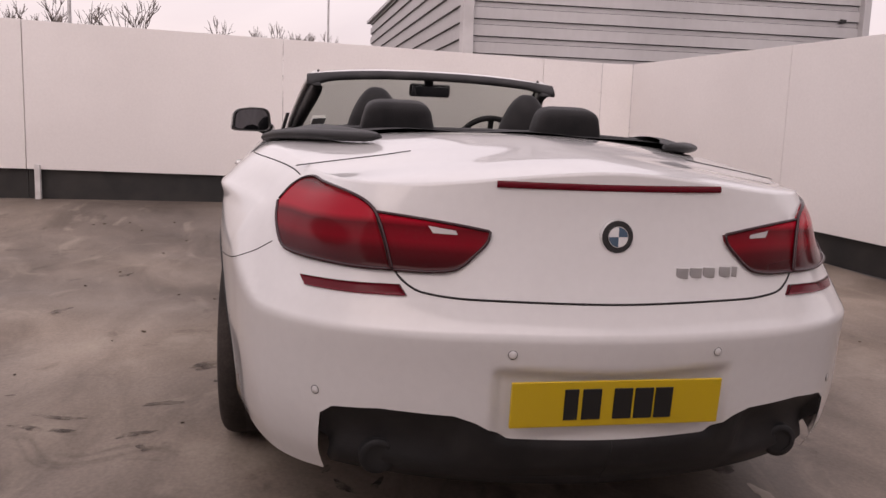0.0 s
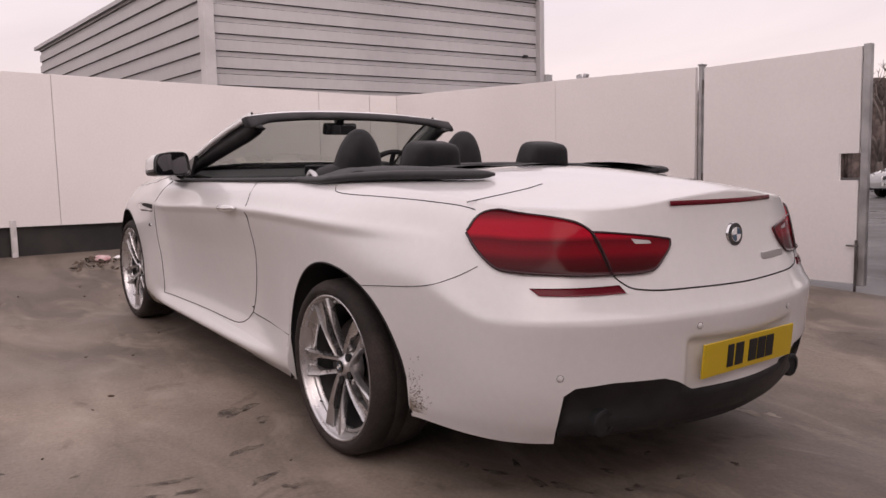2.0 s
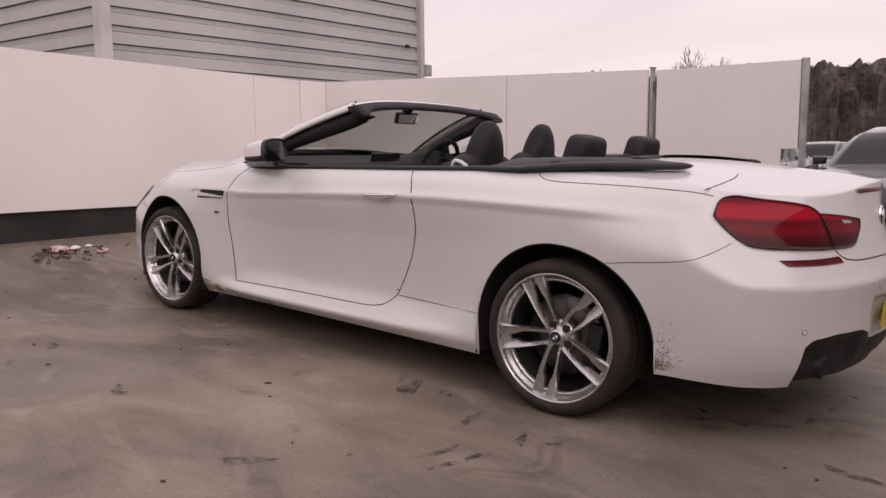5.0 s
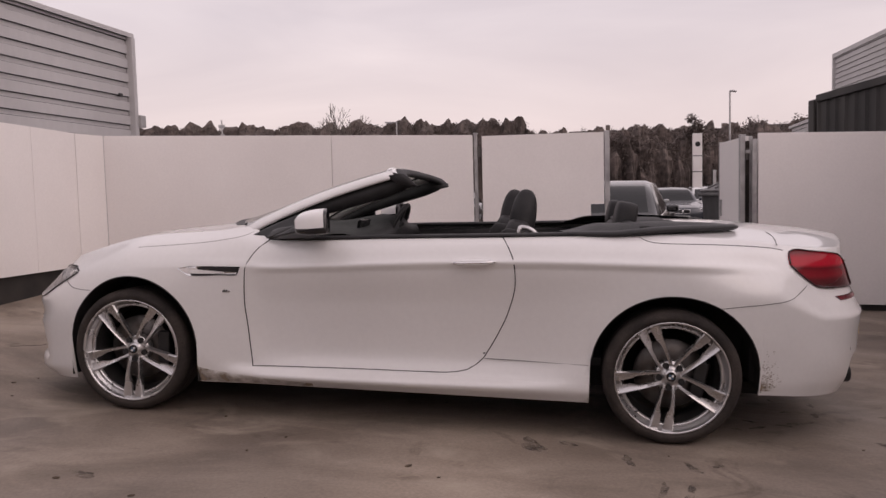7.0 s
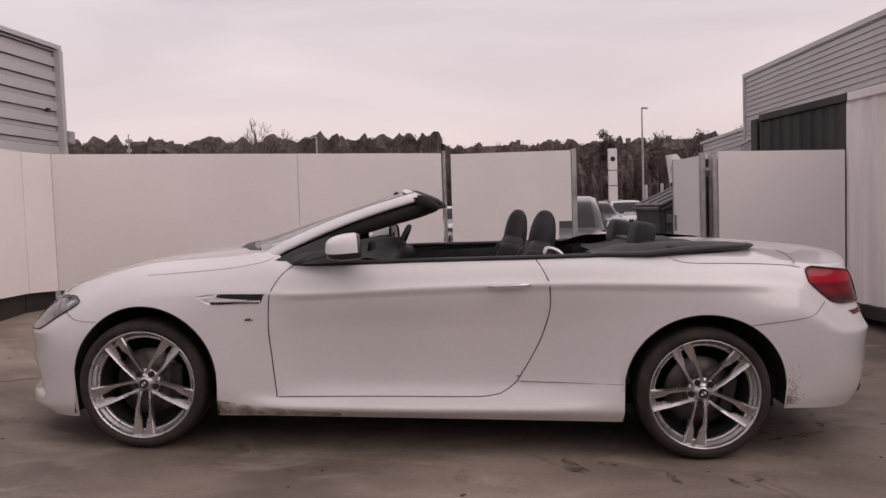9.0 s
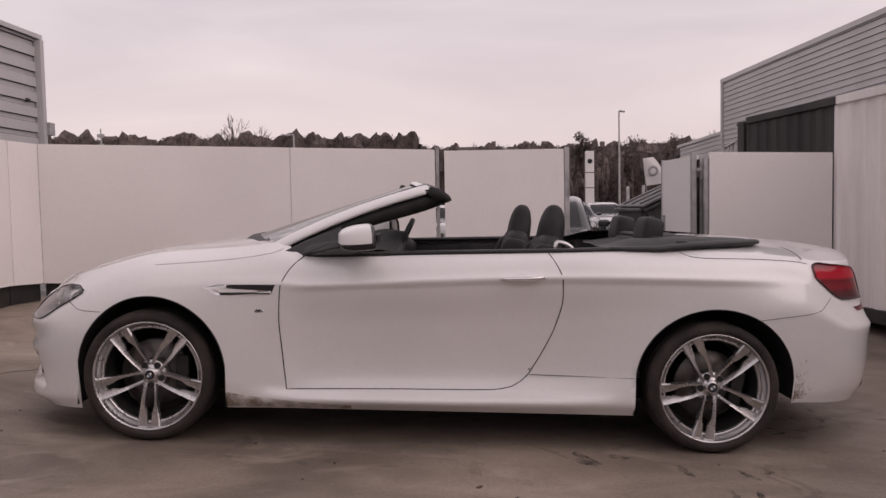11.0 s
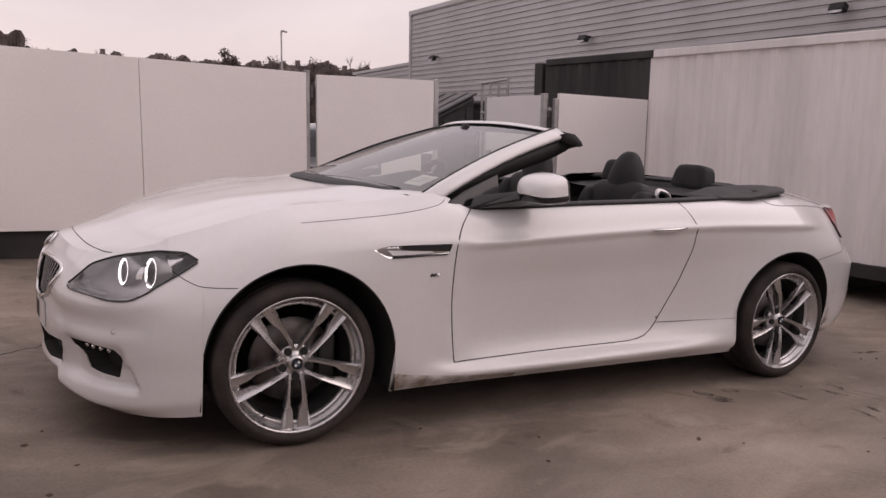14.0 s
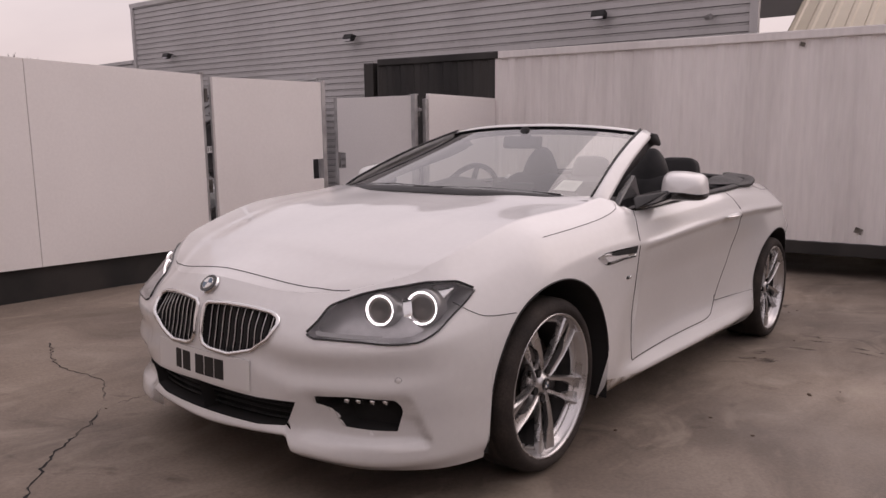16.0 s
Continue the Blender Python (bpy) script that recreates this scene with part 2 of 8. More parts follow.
def part(name, bm, mat, parent=None, label="", smooth=False, angle=None):
    me = bpy.data.meshes.new(name)
    bm.normal_update()
    bm.to_mesh(me)
    bm.free()
    me.materials.append(mat)
    if smooth:
        me.polygons.foreach_set("use_smooth", [True] * len(me.polygons))
        if angle:
            me.set_sharp_from_angle(angle=radians(angle))
    ob = new(name, me)
    if parent:
        ob.parent = parent
    if label:
        ob["label"] = label
    return ob


def thing(name, m, label, category, group="", kind=""):
    ob = new(name)
    ob.empty_display_size = 0.1
    ob.matrix_world = m
    return tagged(ob, label, category, group, kind)


def add_box(bm, size, loc, rot=(0, 0, 0), bevel=0.0, seg=2):
    r = bmesh.ops.create_cube(bm, size=1.0, matrix=pose(*loc, *rot) @ Matrix.Diagonal((*size, 1)))
    if bevel:
        vs = set(r["verts"])
        es = [e for e in bm.edges if e.verts[0] in vs and e.verts[1] in vs]
        bmesh.ops.bevel(bm, geom=es, offset=bevel, segments=seg, affect="EDGES", profile=0.5)
    return bm


def box(size, loc, rot=(0, 0, 0), bevel=0.0, seg=2):
    return add_box(bmesh.new(), size, loc, rot, bevel, seg)


def add_cyl(bm, r1, r2, depth, m, n=20):
    bmesh.ops.create_cone(bm, cap_ends=True, segments=n, radius1=r1, radius2=r2, depth=depth, matrix=m)
    return bm


def cyl(r1, r2, depth, m, n=20):
    return add_cyl(bmesh.new(), r1, r2, depth, m, n)


def grid_faces(nu, nv, closed_u=False):
    f = []
    for i in range(nu if closed_u else nu - 1):
        for j in range(nv - 1):
            a, b = i * nv + j, ((i + 1) % nu) * nv + j
            f.append((a, b, b + 1, a + 1))
    return f


def pchip(xs, ys):
    """A smooth curve through points that adds no wiggles between them."""
    xs, ys = np.asarray(xs, float), np.asarray(ys, float)
    h, d = np.diff(xs), np.diff(ys) / np.diff(xs)
    m = np.zeros(len(xs))
    for k in range(1, len(xs) - 1):
        if d[k - 1] * d[k] > 0:
            w1, w2 = 2 * h[k] + h[k - 1], h[k] + 2 * h[k - 1]
            m[k] = (w1 + w2) / (w1 / d[k - 1] + w2 / d[k])
    m[0], m[-1] = d[0], d[-1]

    def at(x):
        x = np.clip(np.asarray(x, float), xs[0], xs[-1])
        k = np.clip(np.searchsorted(xs, x) - 1, 0, len(h) - 1)
        t = (x - xs[k]) / h[k]
        return ((2 * t**3 - 3 * t**2 + 1) * ys[k] + (t**3 - 2 * t**2 + t) * h[k] * m[k]
                + (-2 * t**3 + 3 * t**2) * ys[k + 1] + (t**3 - t**2) * h[k] * m[k + 1])
    return at


def sweep(points, radius, n=8, closed=False, flat=1.0, up=(0, 0, 1)):
    """A round (or flattened) bar along a line of points: verts, faces."""
    pts = [Vector(p) for p in points]
    vs = []
    rad = radius if hasattr(radius, "__len__") else [radius] * len(pts)
    for i, p in enumerate(pts):
        a, b = pts[max(i - 1, 0)] if not closed else pts[i - 1], pts[min(i + 1, len(pts) - 1)] if not closed else pts[(i + 1) % len(pts)]
        t = (b - a).normalized()
        side = t.cross(Vector(up))
        side = side.normalized() if side.length > 1e-6 else Vector((1, 0, 0))
        nrm = side.cross(t).normalized()
        for k in range(n):
            w = 2 * math.pi * k / n
            vs.append(p + side * (rad[i] * math.cos(w)) + nrm * (rad[i] * flat * math.sin(w)))
    fs = []
    m = len(pts)
    for i in range(m if closed else m - 1):
        for k in range(n):
            a, b = i * n + k, i * n + (k + 1) % n
            c, d = ((i + 1) % m) * n + (k + 1) % n, ((i + 1) % m) * n + k
            fs.append((a, b, c, d))
    if not closed:
        fs.append(tuple(range(n))[::-1])
        fs.append(tuple(range((m - 1) * n, m * n)))
    return vs, fs


def curve_pts(pts, n=24):
    """A smooth line through a few points."""
    p = np.asarray(pts, float)
    s = np.r_[0, np.cumsum(np.linalg.norm(np.diff(p, axis=0), axis=1))]
    u = np.linspace(0, s[-1], n)
    return np.stack([pchip(s, p[:, k])(u) for k in range(p.shape[1])], 1)


def lathe(profile, n=48, axis="y"):
    """Turns (radius, along) pairs round the y axis: verts, faces."""
    vs = []
    for i in range(n):
        w = 2 * math.pi * i / n
        for r, a in profile:
            vs.append((r * math.cos(w), a, r * math.sin(w)))
    return vs, grid_faces(n, len(profile), True)


def smooth01(x, a, b):
    t = min(max((x - a) / (b - a), 0), 1)
    return t * t * (3 - 2 * t)

# ---- ground ----
def floor_z(x, y):
    """The yard slopes up towards the end wall and a little towards the back wall; outside it lies flat."""
    z = -0.0407 * (min(max(x, -4.6), 6.5) - 1.425)
    z += 0.14 * smooth01(-x, 1.9, 3.9) * (1 - 0.55 * smooth01(y, 0.8, 3.0))
    z += 0.145 * smooth01(y, 0.9, 3.3) * (1 - smooth01(y, 3.5, 5.5))
    out = max(smooth01(y, 3.6, 8.0), smooth01(-x, 6.0, 12.0), smooth01(x, 6.5, 12.0), smooth01(-y, 8.0, 14.0))
    return z * (1 - out) + out * -0.12


CONCRETE = material("stained_concrete", (0.28, 0.25, 0.22), 0.75)


def concrete_nodes(m):
    n, l = m.node_tree.nodes, m.node_tree.links
    bs = n["Principled BSDF"]
    tc = n.new("ShaderNodeTexCoord")

    def noise_of(scale, detail, stretch=(1, 1, 1), dist=0.0, rough=0.5):
        mp = n.new("ShaderNodeMapping")
        mp.inputs["Scale"].default_value = stretch
        l.new(tc.outputs["Object"], mp.inputs[0])
        t = n.new("ShaderNodeTexNoise")
        t.inputs["Scale"].default_value, t.inputs["Detail"].default_value = scale, detail
        t.inputs["Distortion"].default_value, t.inputs["Roughness"].default_value = dist, rough
        l.new(mp.outputs[0], t.inputs["Vector"])
        return t.outputs["Fac"]

    def ramp(fac, p0, c0, p1, c1):
        r = n.new("ShaderNodeValToRGB")
        r.color_ramp.elements[0].position, r.color_ramp.elements[0].color = p0, (*c0, 1)
        r.color_ramp.elements[1].position, r.color_ramp.elements[1].color = p1, (*c1, 1)
        l.new(fac, r.inputs[0])
        return r.outputs[0]

    def mix(kind, fac, a, b):
        x = n.new("ShaderNodeMix")
        x.data_type, x.blend_type = "RGBA", kind
        if isinstance(fac, float):
            x.inputs[0].default_value = fac
        else:
            l.new(fac, x.inputs[0])
        l.new(a, x.inputs[6])
        l.new(b, x.inputs[7])
        return x.outputs[2]

    base = ramp(noise_of(0.45, 6, dist=0.5), 0.34, (0.145, 0.118, 0.100), 0.66, (0.295, 0.240, 0.194))
    trowel = ramp(noise_of(1.2, 6, (0.75, 1.5, 1), 1.1, 0.58), 0.36, (0.68, 0.66, 0.64), 0.64, (1.10, 1.10, 1.09))
    base = mix("MULTIPLY", 1.0, base, trowel)
    grain = ramp(noise_of(70, 4), 0.3, (0.86, 0.86, 0.86), 0.7, (1.1, 1.1, 1.1))
    base = mix("MULTIPLY", 1.0, base, grain)
    blot = ramp(noise_of(2.6, 7, dist=1.2, rough=0.62), 0.60, (1, 1, 1), 0.72, (0.48, 0.45, 0.43))
    base = mix("MULTIPLY", 0.85, base, blot)
    pale = ramp(noise_of(1.7, 6, (0.9, 1.5, 1), 1.0, 0.6), 0.55, (0, 0, 0), 0.74, (0.6, 0.6, 0.6))
    light = n.new("ShaderNodeRGB")
    light.outputs[0].default_value = (0.40, 0.34, 0.275, 1)
    base = mix("MIX", pale, base, light.outputs[0])
    l.new(base, bs.inputs["Base Color"])
    rr = n.new("ShaderNodeMapRange")
    rr.inputs["From Min"].default_value, rr.inputs["From Max"].default_value = 0.3, 0.7
    rr.inputs["To Min"].default_value, rr.inputs["To Max"].default_value = 0.42, 0.85
    l.new(noise_of(0.9, 5), rr.inputs["Value"])
    l.new(rr.outputs[0], bs.inputs["Roughness"])
    bp = n.new("ShaderNodeBump")
    bp.inputs["Strength"].default_value, bp.inputs["Distance"].default_value = 0.25, 0.01
    l.new(noise_of(45, 6, rough=0.6), bp.inputs["Height"])
    l.new(bp.outputs[0], bs.inputs["Normal"])


concrete_nodes(CONCRETE)
TARMAC = vary(material("wet_tarmac", (0.06, 0.058, 0.057), 0.5), (0.04, 0.038, 0.038), (0.10, 0.095, 0.092), 0.5, 6, fine=0.25, fine_scale=60, bump=0.3, bump_scale=80, rough=(0.18, 0.7))

xs = sorted(set([-900, -400, -150, -60, -30, -16, -12, 9, 12, 16, 30, 60, 150, 400, 900] + [round(-10 + 0.25 * i, 3) for i in range(74)]))
ys = sorted(set([-900, -400, -120, -50, -25, -14, 12, 16, 24, 40, 80, 160, 400, 900] + [round(-10 + 0.25 * i, 3) for i in range(78)]))
gv = [(x, y, floor_z(x, y)) for x in xs for y in ys]
gf = grid_faces(len(xs), len(ys))
gi = [1 if (sum(gv[k][1] for k in f) / 4 > 3.35 or abs(sum(gv[k][0] for k in f) / 4) > 14) else 0 for f in gf]
gf = [f[::-1] for f in gf]
ground = mesh_ob("ground", gv, gf, CONCRETE, smooth=True, mats=[CONCRETE, TARMAC], idx=gi)
tagged(ground, "stained grey-brown concrete yard sloping up to the hoarding, tarmac beyond", "ground", kind="structure")

# ---- hoarding walls ----
HOARD = vary(material("white_hoarding", (0.72, 0.69, 0.68), 0.5), (0.76, 0.725, 0.71), (0.82, 0.785, 0.77), 0.7, 6, fine=0.02, fine_scale=50, bump=0.05, bump_scale=30, rough=(0.4, 0.6), per_object=0.02)
DIM_WALL = vary(material("added_dim_grey_wall", (0.33, 0.31, 0.30), 0.8), (0.27, 0.255, 0.245), (0.36, 0.34, 0.325), 0.8, 6, fine=0.06, fine_scale=40, bump=0.1, bump_scale=60)
PLINTH = vary(material("black_plinth", (0.014, 0.013, 0.013), 0.6), (0.01, 0.01, 0.01), (0.03, 0.026, 0.024), 3, bump=0.1)
GALV = vary(material("galvanised_steel", (0.42, 0.41, 0.41), 0.4, 0.7), (0.34, 0.33, 0.33), (0.5, 0.49, 0.49), 9, rough=(0.3, 0.55))
POST_WHITE = vary(material("white_post", (0.6, 0.58, 0.57), 0.5), (0.5, 0.48, 0.47), (0.66, 0.64, 0.63), 8)


def wall_run(name, a, b, tops, bottoms, seams, label, thick=0.04, mat=None):
    """White panels from a to b in plan over a dark recessed plinth; seams: shares of the length."""
    w = tagged(new(name), label, "wall", kind="structure")
    a, b = Vector((*a, 0)), Vector((*b, 0))
    d = (b - a).normalized()
    back = Vector((-d.y, d.x, 0))
    cuts = [0.0, *seams, 1.0]
    length = (b - a).length
    for s0, s1 in zip(cuts[:-1], cuts[1:]):
        g = 0.0022 / length
        p0, p1 = a.lerp(b, s0 + g), a.lerp(b, s1 - g)
        t0, t1 = tops[0] + (tops[1] - tops[0]) * s0, tops[0] + (tops[1] - tops[0]) * s1
        z0, z1 = bottoms[0] + (bottoms[1] - bottoms[0]) * s0, bottoms[0] + (bottoms[1] - bottoms[0]) * s1
        bm = bmesh.new()
        vs = []
        for off in (0, thick):
            for p, z in ((p0, z0), (p1, z1), (p1, t1), (p0, t0)):
                q = p + back * off
                vs.append(bm.verts.new((q.x, q.y, z)))
        for f in ((3, 2, 1, 0), (4, 5, 6, 7), (0, 1, 5, 4), (1, 2, 6, 5), (2, 3, 7, 6), (3, 0, 4, 7)):
            bm.faces.new([vs[k] for k in f])
        bmesh.ops.recalc_face_normals(bm, faces=bm.faces)
        bmesh.ops.bevel(bm, geom=list(bm.edges), offset=0.0015, segments=1, affect="EDGES")
        part("panel", bm, mat or HOARD, w)
    # plinth behind the foot of the panels
    bm = bmesh.new()
    vs = []
    for off in (0.05, 0.09):
        for s, up in ((0, 0), (1, 0), (1, 1), (0, 1)):
            q = a.lerp(b, s) + back * off
            z = (bottoms[0] + (bottoms[1] - bottoms[0]) * s) + 0.03 if up else floor_z(q.x, q.y) - 0.1
            vs.append(bm.verts.new((q.x, q.y, z)))
    for f in ((3, 2, 1, 0), (4, 5, 6, 7), (0, 1, 5, 4), (1, 2, 6, 5), (2, 3, 7, 6), (3, 0, 4, 7)):
        bm.faces.new([vs[k] for k in f])
    bmesh.ops.recalc_face_normals(bm, faces=bm.faces)
    part("plinth", bm, PLINTH, w, "black plinth under the panels")
    return w


KA, KB = (-3.97, 2.63), (-3.84, 2.93)
WHITE_WALL = "white panelled hoarding on a black plinth"
wl_end = wall_run("wall_west", (-3.99, -3.25), KA, (2.07, 1.975), (0.655, 0.60), (0.415, 0.885), WHITE_WALL)
wall_run("wall_corner", KA, KB, (1.975, 1.965), (0.60, 0.59), (), "narrow splayed white panel in the hoarding's corner")
wall_run("wall_north", KB, (0.07, 3.29), (1.965, 1.865), (0.59, 0.43), (0.622,), WHITE_WALL)
wall_run("wall_southwest", (-3.99, -9.0), (-3.99, -3.255), (2.11, 2.075), (0.68, 0.655), (0.5,), WHITE_WALL)
# unseen wall added behind the camera, grey and high to dim the near flank
wall_run("wall_south", (5.3, -9.0), (-3.95, -9.0), (3.0, 3.0), (0.05, 0.35), (0.2, 0.4, 0.6, 0.8), "unseen plain grey wall added to close the yard and dim light on the car's flank", mat=DIM_WALL)
wall_run("wall_northeast", (2.86, 3.10), (4.10, 3.04), (1.775, 1.745), (0.12, 0.10), (), "plain white hoarding panel beside the container")

# short white posts under the end wall
for y in (-3.15, -1.21):
    q = part("post", box((0.05, 0.05, 0.34), (-3.985, y, 0.53), bevel=0.004), POST_WHITE, wl_end, "short white post under the panels")
q = part("post", box((0.05, 0.05, 0.34), (-2.0, 3.13, 0.37), bevel=0.004), POST_WHITE, wl_end, "short white post under the panels")

# gate posts and leaves
def gate_post(x, y, z0, z1, wide=0.05, name="gate_post", label="galvanised steel gate post with hinges"):
    g = thing(name, pose(x, y, 0), label, "gate post", "gate posts")
    part("post", box((wide, 0.06, z1 - z0), (0, 0, (z0 + z1) / 2), bevel=0.006), GALV, g)
    part("cap", box((wide + 0.01, 0.072, 0.012), (0, 0, z1 + 0.004), bevel=0.003), GALV, g)
    for z in (z0 + 0.35, (z0 + z1) / 2, z1 - 0.18):
        part("hinge", cyl(0.016, 0.016, 0.11, pose(wide / 2 + 0.018, -0.025, z), 12), STEEL, g)
    return g


gate_post(0.094, 3.345, 0.0, 1.88, 0.034)
gp = gate_post(2.733, 3.20, -0.1, 1.76)
part("rubber_strip", box((0.055, 0.012, 1.70), (0.052, 0.045, 0.86)), RUBBER, gp, "black strip closing the hinge gap")
part("latch", box((0.05, 0.05, 0.035), (0.045, -0.03, 1.60), bevel=0.008), GALV, gp)
part("stop_post", box((0.045, 0.05, 1.80), (0.098, -0.075, 0.82), bevel=0.005), GALV, gp, "slim post at the panel's end")


def gate_leaf(name, x0, x1, y, z0, z1, m, slot, label, sd=1):
    g = thing(name, m, label, "gate", "gate leaves")
    w = x1 - x0
    bm = bmesh.new()
    # sheet with a cut-out for the latch near its free edge
    sx0, sx1, sz0, sz1 = slot
    for bx in ((x0, sx0, z0, z1), (sx0, sx1, z0, sz0), (sx0, sx1, sz1, z1)):
        add_box(bm, (bx[1] - bx[0], 0.03, bx[3] - bx[2]), ((bx[0] + bx[1]) / 2, y, (bx[2] + bx[3]) / 2))
    if sx1 < x1 - 0.001:
        add_box(bm, (x1 - sx1, 0.03, z1 - z0), ((sx1 + x1) / 2, y, (z0 + z1) / 2))
    bmesh.ops.remove_doubles(bm, verts=bm.verts, dist=0.0005)
    part("sheet", bm, HOARD, g, "white sheet cladding")
    part("stile", box((0.05, 0.05, z1 - z0 + 0.03), (x1 + 0.034, y + sd * 0.012, (z0 + z1) / 2), bevel=0.005), GALV, g, "galvanised edge stile")
    part("stile", box((0.04, 0.04, z1 - z0), (x0 + 0.03, y + sd * 0.036, (z0 + z1) / 2), bevel=0.005), GALV, g)
    for z in (z0 + 0.08, z1 - 0.08):
        part("rail", box((w, 0.035, 0.04), ((x0 + x1) / 2, y + sd * 0.034, z), bevel=0.004), GALV, g)
    part("bolt", cyl(0.009, 0.009, 0.42, pose(x1 + 0.005, y - sd * 0.026, z0 + 0.10), 10), STEEL, g, "steel drop bolt")
    part("bolt_handle", cyl(0.006, 0.006, 0.08, pose(x1 - 0.02, y - sd * 0.03, z0 + 0.27, 0, 90, 0), 8), STEEL, g)
    return g


gate_leaf("gate_leaf", 0.165, 1.405, 3.285, 0.20, 1.85, pose(0, 0, 0), (1.27, 1.405, 0.93, 1.12), "closed white sheet gate leaf on a galvanised frame")
gate_leaf("gate_leaf", 0.0, 1.16, 0.0, 0.10, 1.76, pose(2.80, 3.28, 0, 0, 0, 90), (1.04, 1.16, 0.93, 1.12), "open white sheet gate leaf swung outwards", -1)

# ---- the convertible ----
# Own axes: front towards -x, its near flank at -y, wheels on z = 0; it stands nose up on the slope.
CAR_M = pose(1.425, 0, 0) @ pose(0, 0, 0, 0, 2.33, -0.7) @ pose(-1.425, 0, 0)
car = thing("convertible_car", CAR_M, "white two-door convertible with its roof down on the concrete yard", "car")

# outline in plan, from the middle of the nose along the near flank to the middle of the tail
PLAN = ((-2.32, 0), (-2.305, -0.22), (-2.245, -0.45), (-2.14, -0.66), (-1.955, -0.825), (-1.70, -0.895), (-1.43, -0.925), (-1.0, -0.935),
        (-0.3, -0.938), (0.5, -0.943), (1.0, -0.948), (1.43, -0.955), (1.75, -0.94), (2.0, -0.91), (2.18, -0.85), (2.315, -0.75), (2.425, -0.59), (2.515, -0.31), (2.552, 0))
plan = np.array(PLAN)
arc = np.r_[0, np.cumsum(np.linalg.norm(np.diff(plan, axis=0), axis=1))]
# carried a little past the middle at both ends, so that nose and tail run across it without a ridge
arc_past = np.r_[-arc[1], arc, 2 * arc[-1] - arc[-2]]
plan_past = np.vstack([plan[1] * (1, -1), plan, plan[-2] * (1, -1)])
plan_x, plan_y = pchip(arc_past, plan_past[:, 0]), pchip(arc_past, plan_past[:, 1])


def s_at(x=None, y=None, rear=True):
    """The distance along the outline at a given x on the flank, or at a given y on the tail or nose."""
    u = np.linspace(0, arc[-1], 4000)
    if x is not None:
        return float(np.interp(x, plan_x(u), u))
    half = u[u > arc[-1] / 2] if rear else u[u < arc[-1] / 2]
    yy = plan_y(half)
    k = np.argsort(yy)
    return float(np.interp(y, yy[k], half[k]))


# sections: distance, heights of nine lines, how far each lies inside the outline
SECTIONS = (
    (0.0, (.215, .234, .27, .38, .49, .59, .65, .705, .75), (.04, .008, .02, .0, .0, .008, .022, .05, .085)),
    (s_at(y=-.375, rear=False), (.235, .248, .28, .375, .42, .49, .55, .655, .72), (.04, .006, .025, .006, .0, .012, .002, .058, .12)),
    (s_at(y=-.40, rear=False), (.165, .205, .28, .375, .41, .485, .548, .655, .722), (.05, .0, .03, .008, .0, .014, .0, .058, .122)),
    (s_at(y=-.45, rear=False), (.16, .20, .28, .375, .41, .48, .545, .65, .722), (.05, .0, .03, .008, .002, .015, .0, .06, .13)),
    (s_at(y=-.66, rear=False), (.14, .185, .285, .38, .42, .49, .555, .675, .76), (.06, .004, .012, .004, .0, .012, .0, .085, .17)),
    (s_at(-1.87), (.145, .215, .32, .42, .47, .52, .59, .715, .84), (.04, .01, .006, .0, .0, .002, .012, .065, .18)),
    (s_at(-1.43), (.18, .26, .35, .50, .66, .77, .84, .90, .95), (.03, .0, .0, .0, -.006, .012, .045, .10, .20)),
    (s_at(-1.0), (.18, .25, .33, .50, .66, .80, .86, .93, .99), (.05, .01, .0, .0, .0, .006, .03, .08, .175)),
    (s_at(-0.79), (.18, .24, .31, .50, .66, .81, .86, .95, 1.015), (.06, .004, .026, .022, .008, .002, .022, .075, .168)),
    (s_at(-0.64), (.18, .240, .275, .37, .61, .815, .832, .91, .952), (.06, .0, .036, .050, .032, .0, .012, .05, .085)),
    (s_at(0.0), (.18, .242, .278, .37, .62, .852, .870, .935, .975), (.06, .0, .062, .088, .056, .0, .013, .055, .09)),
    (s_at(0.55), (.18, .248, .288, .38, .64, .878, .896, .96, .995), (.06, .0, .055, .078, .050, .0, .014, .055, .095)),
    (s_at(1.0), (.18, .25, .31, .42, .68, .886, .904, .97, 1.012), (.06, .02, .022, .030, .022, .0, .016, .07, .13)),
    (s_at(1.43), (.18, .26, .35, .50, .72, .886, .904, .975, 1.022), (.03, .0, .0, .0, -.004, .006, .024, .10, .18)),
    (s_at(1.9), (.262, .31, .42, .55, .72, .876, .896, .96, 1.005), (.05, .036, .026, .012, .008, .085, .106, .158, .22)),
    (s_at(2.2), (.255, .34, .45, .55, .645, .672, .84, .92, .985), (.05, .02, .004, .002, .0, .014, .105, .145, .20)),
    (s_at(y=-.61), (.255, .34, .45, .55, .650, .672, .80, .92, .985), (.06, .02, .006, .003, -.004, .010, .065, .10, .125)),
    (arc[-1], (.28, .34, .42, .55, .655, .677, .80, .95, 1.035), (.06, .02, .006, .004, -.004, .010, .065, .10, .105)),
)
sec_s = [s[0] for s in SECTIONS]
sec_past = [-sec_s[1], *sec_s, 2 * sec_s[-1] - sec_s[-2]]
MIRRORED = (SECTIONS[1], *SECTIONS, SECTIONS[-2])
sec_z = [pchip(sec_past, [s[1][k] for s in MIRRORED]) for k in range(9)]
sec_i = [pchip(sec_past, [s[2][k] for s in MIRRORED]) for k in range(9)]


PLATE_START = s_at(y=-.30)
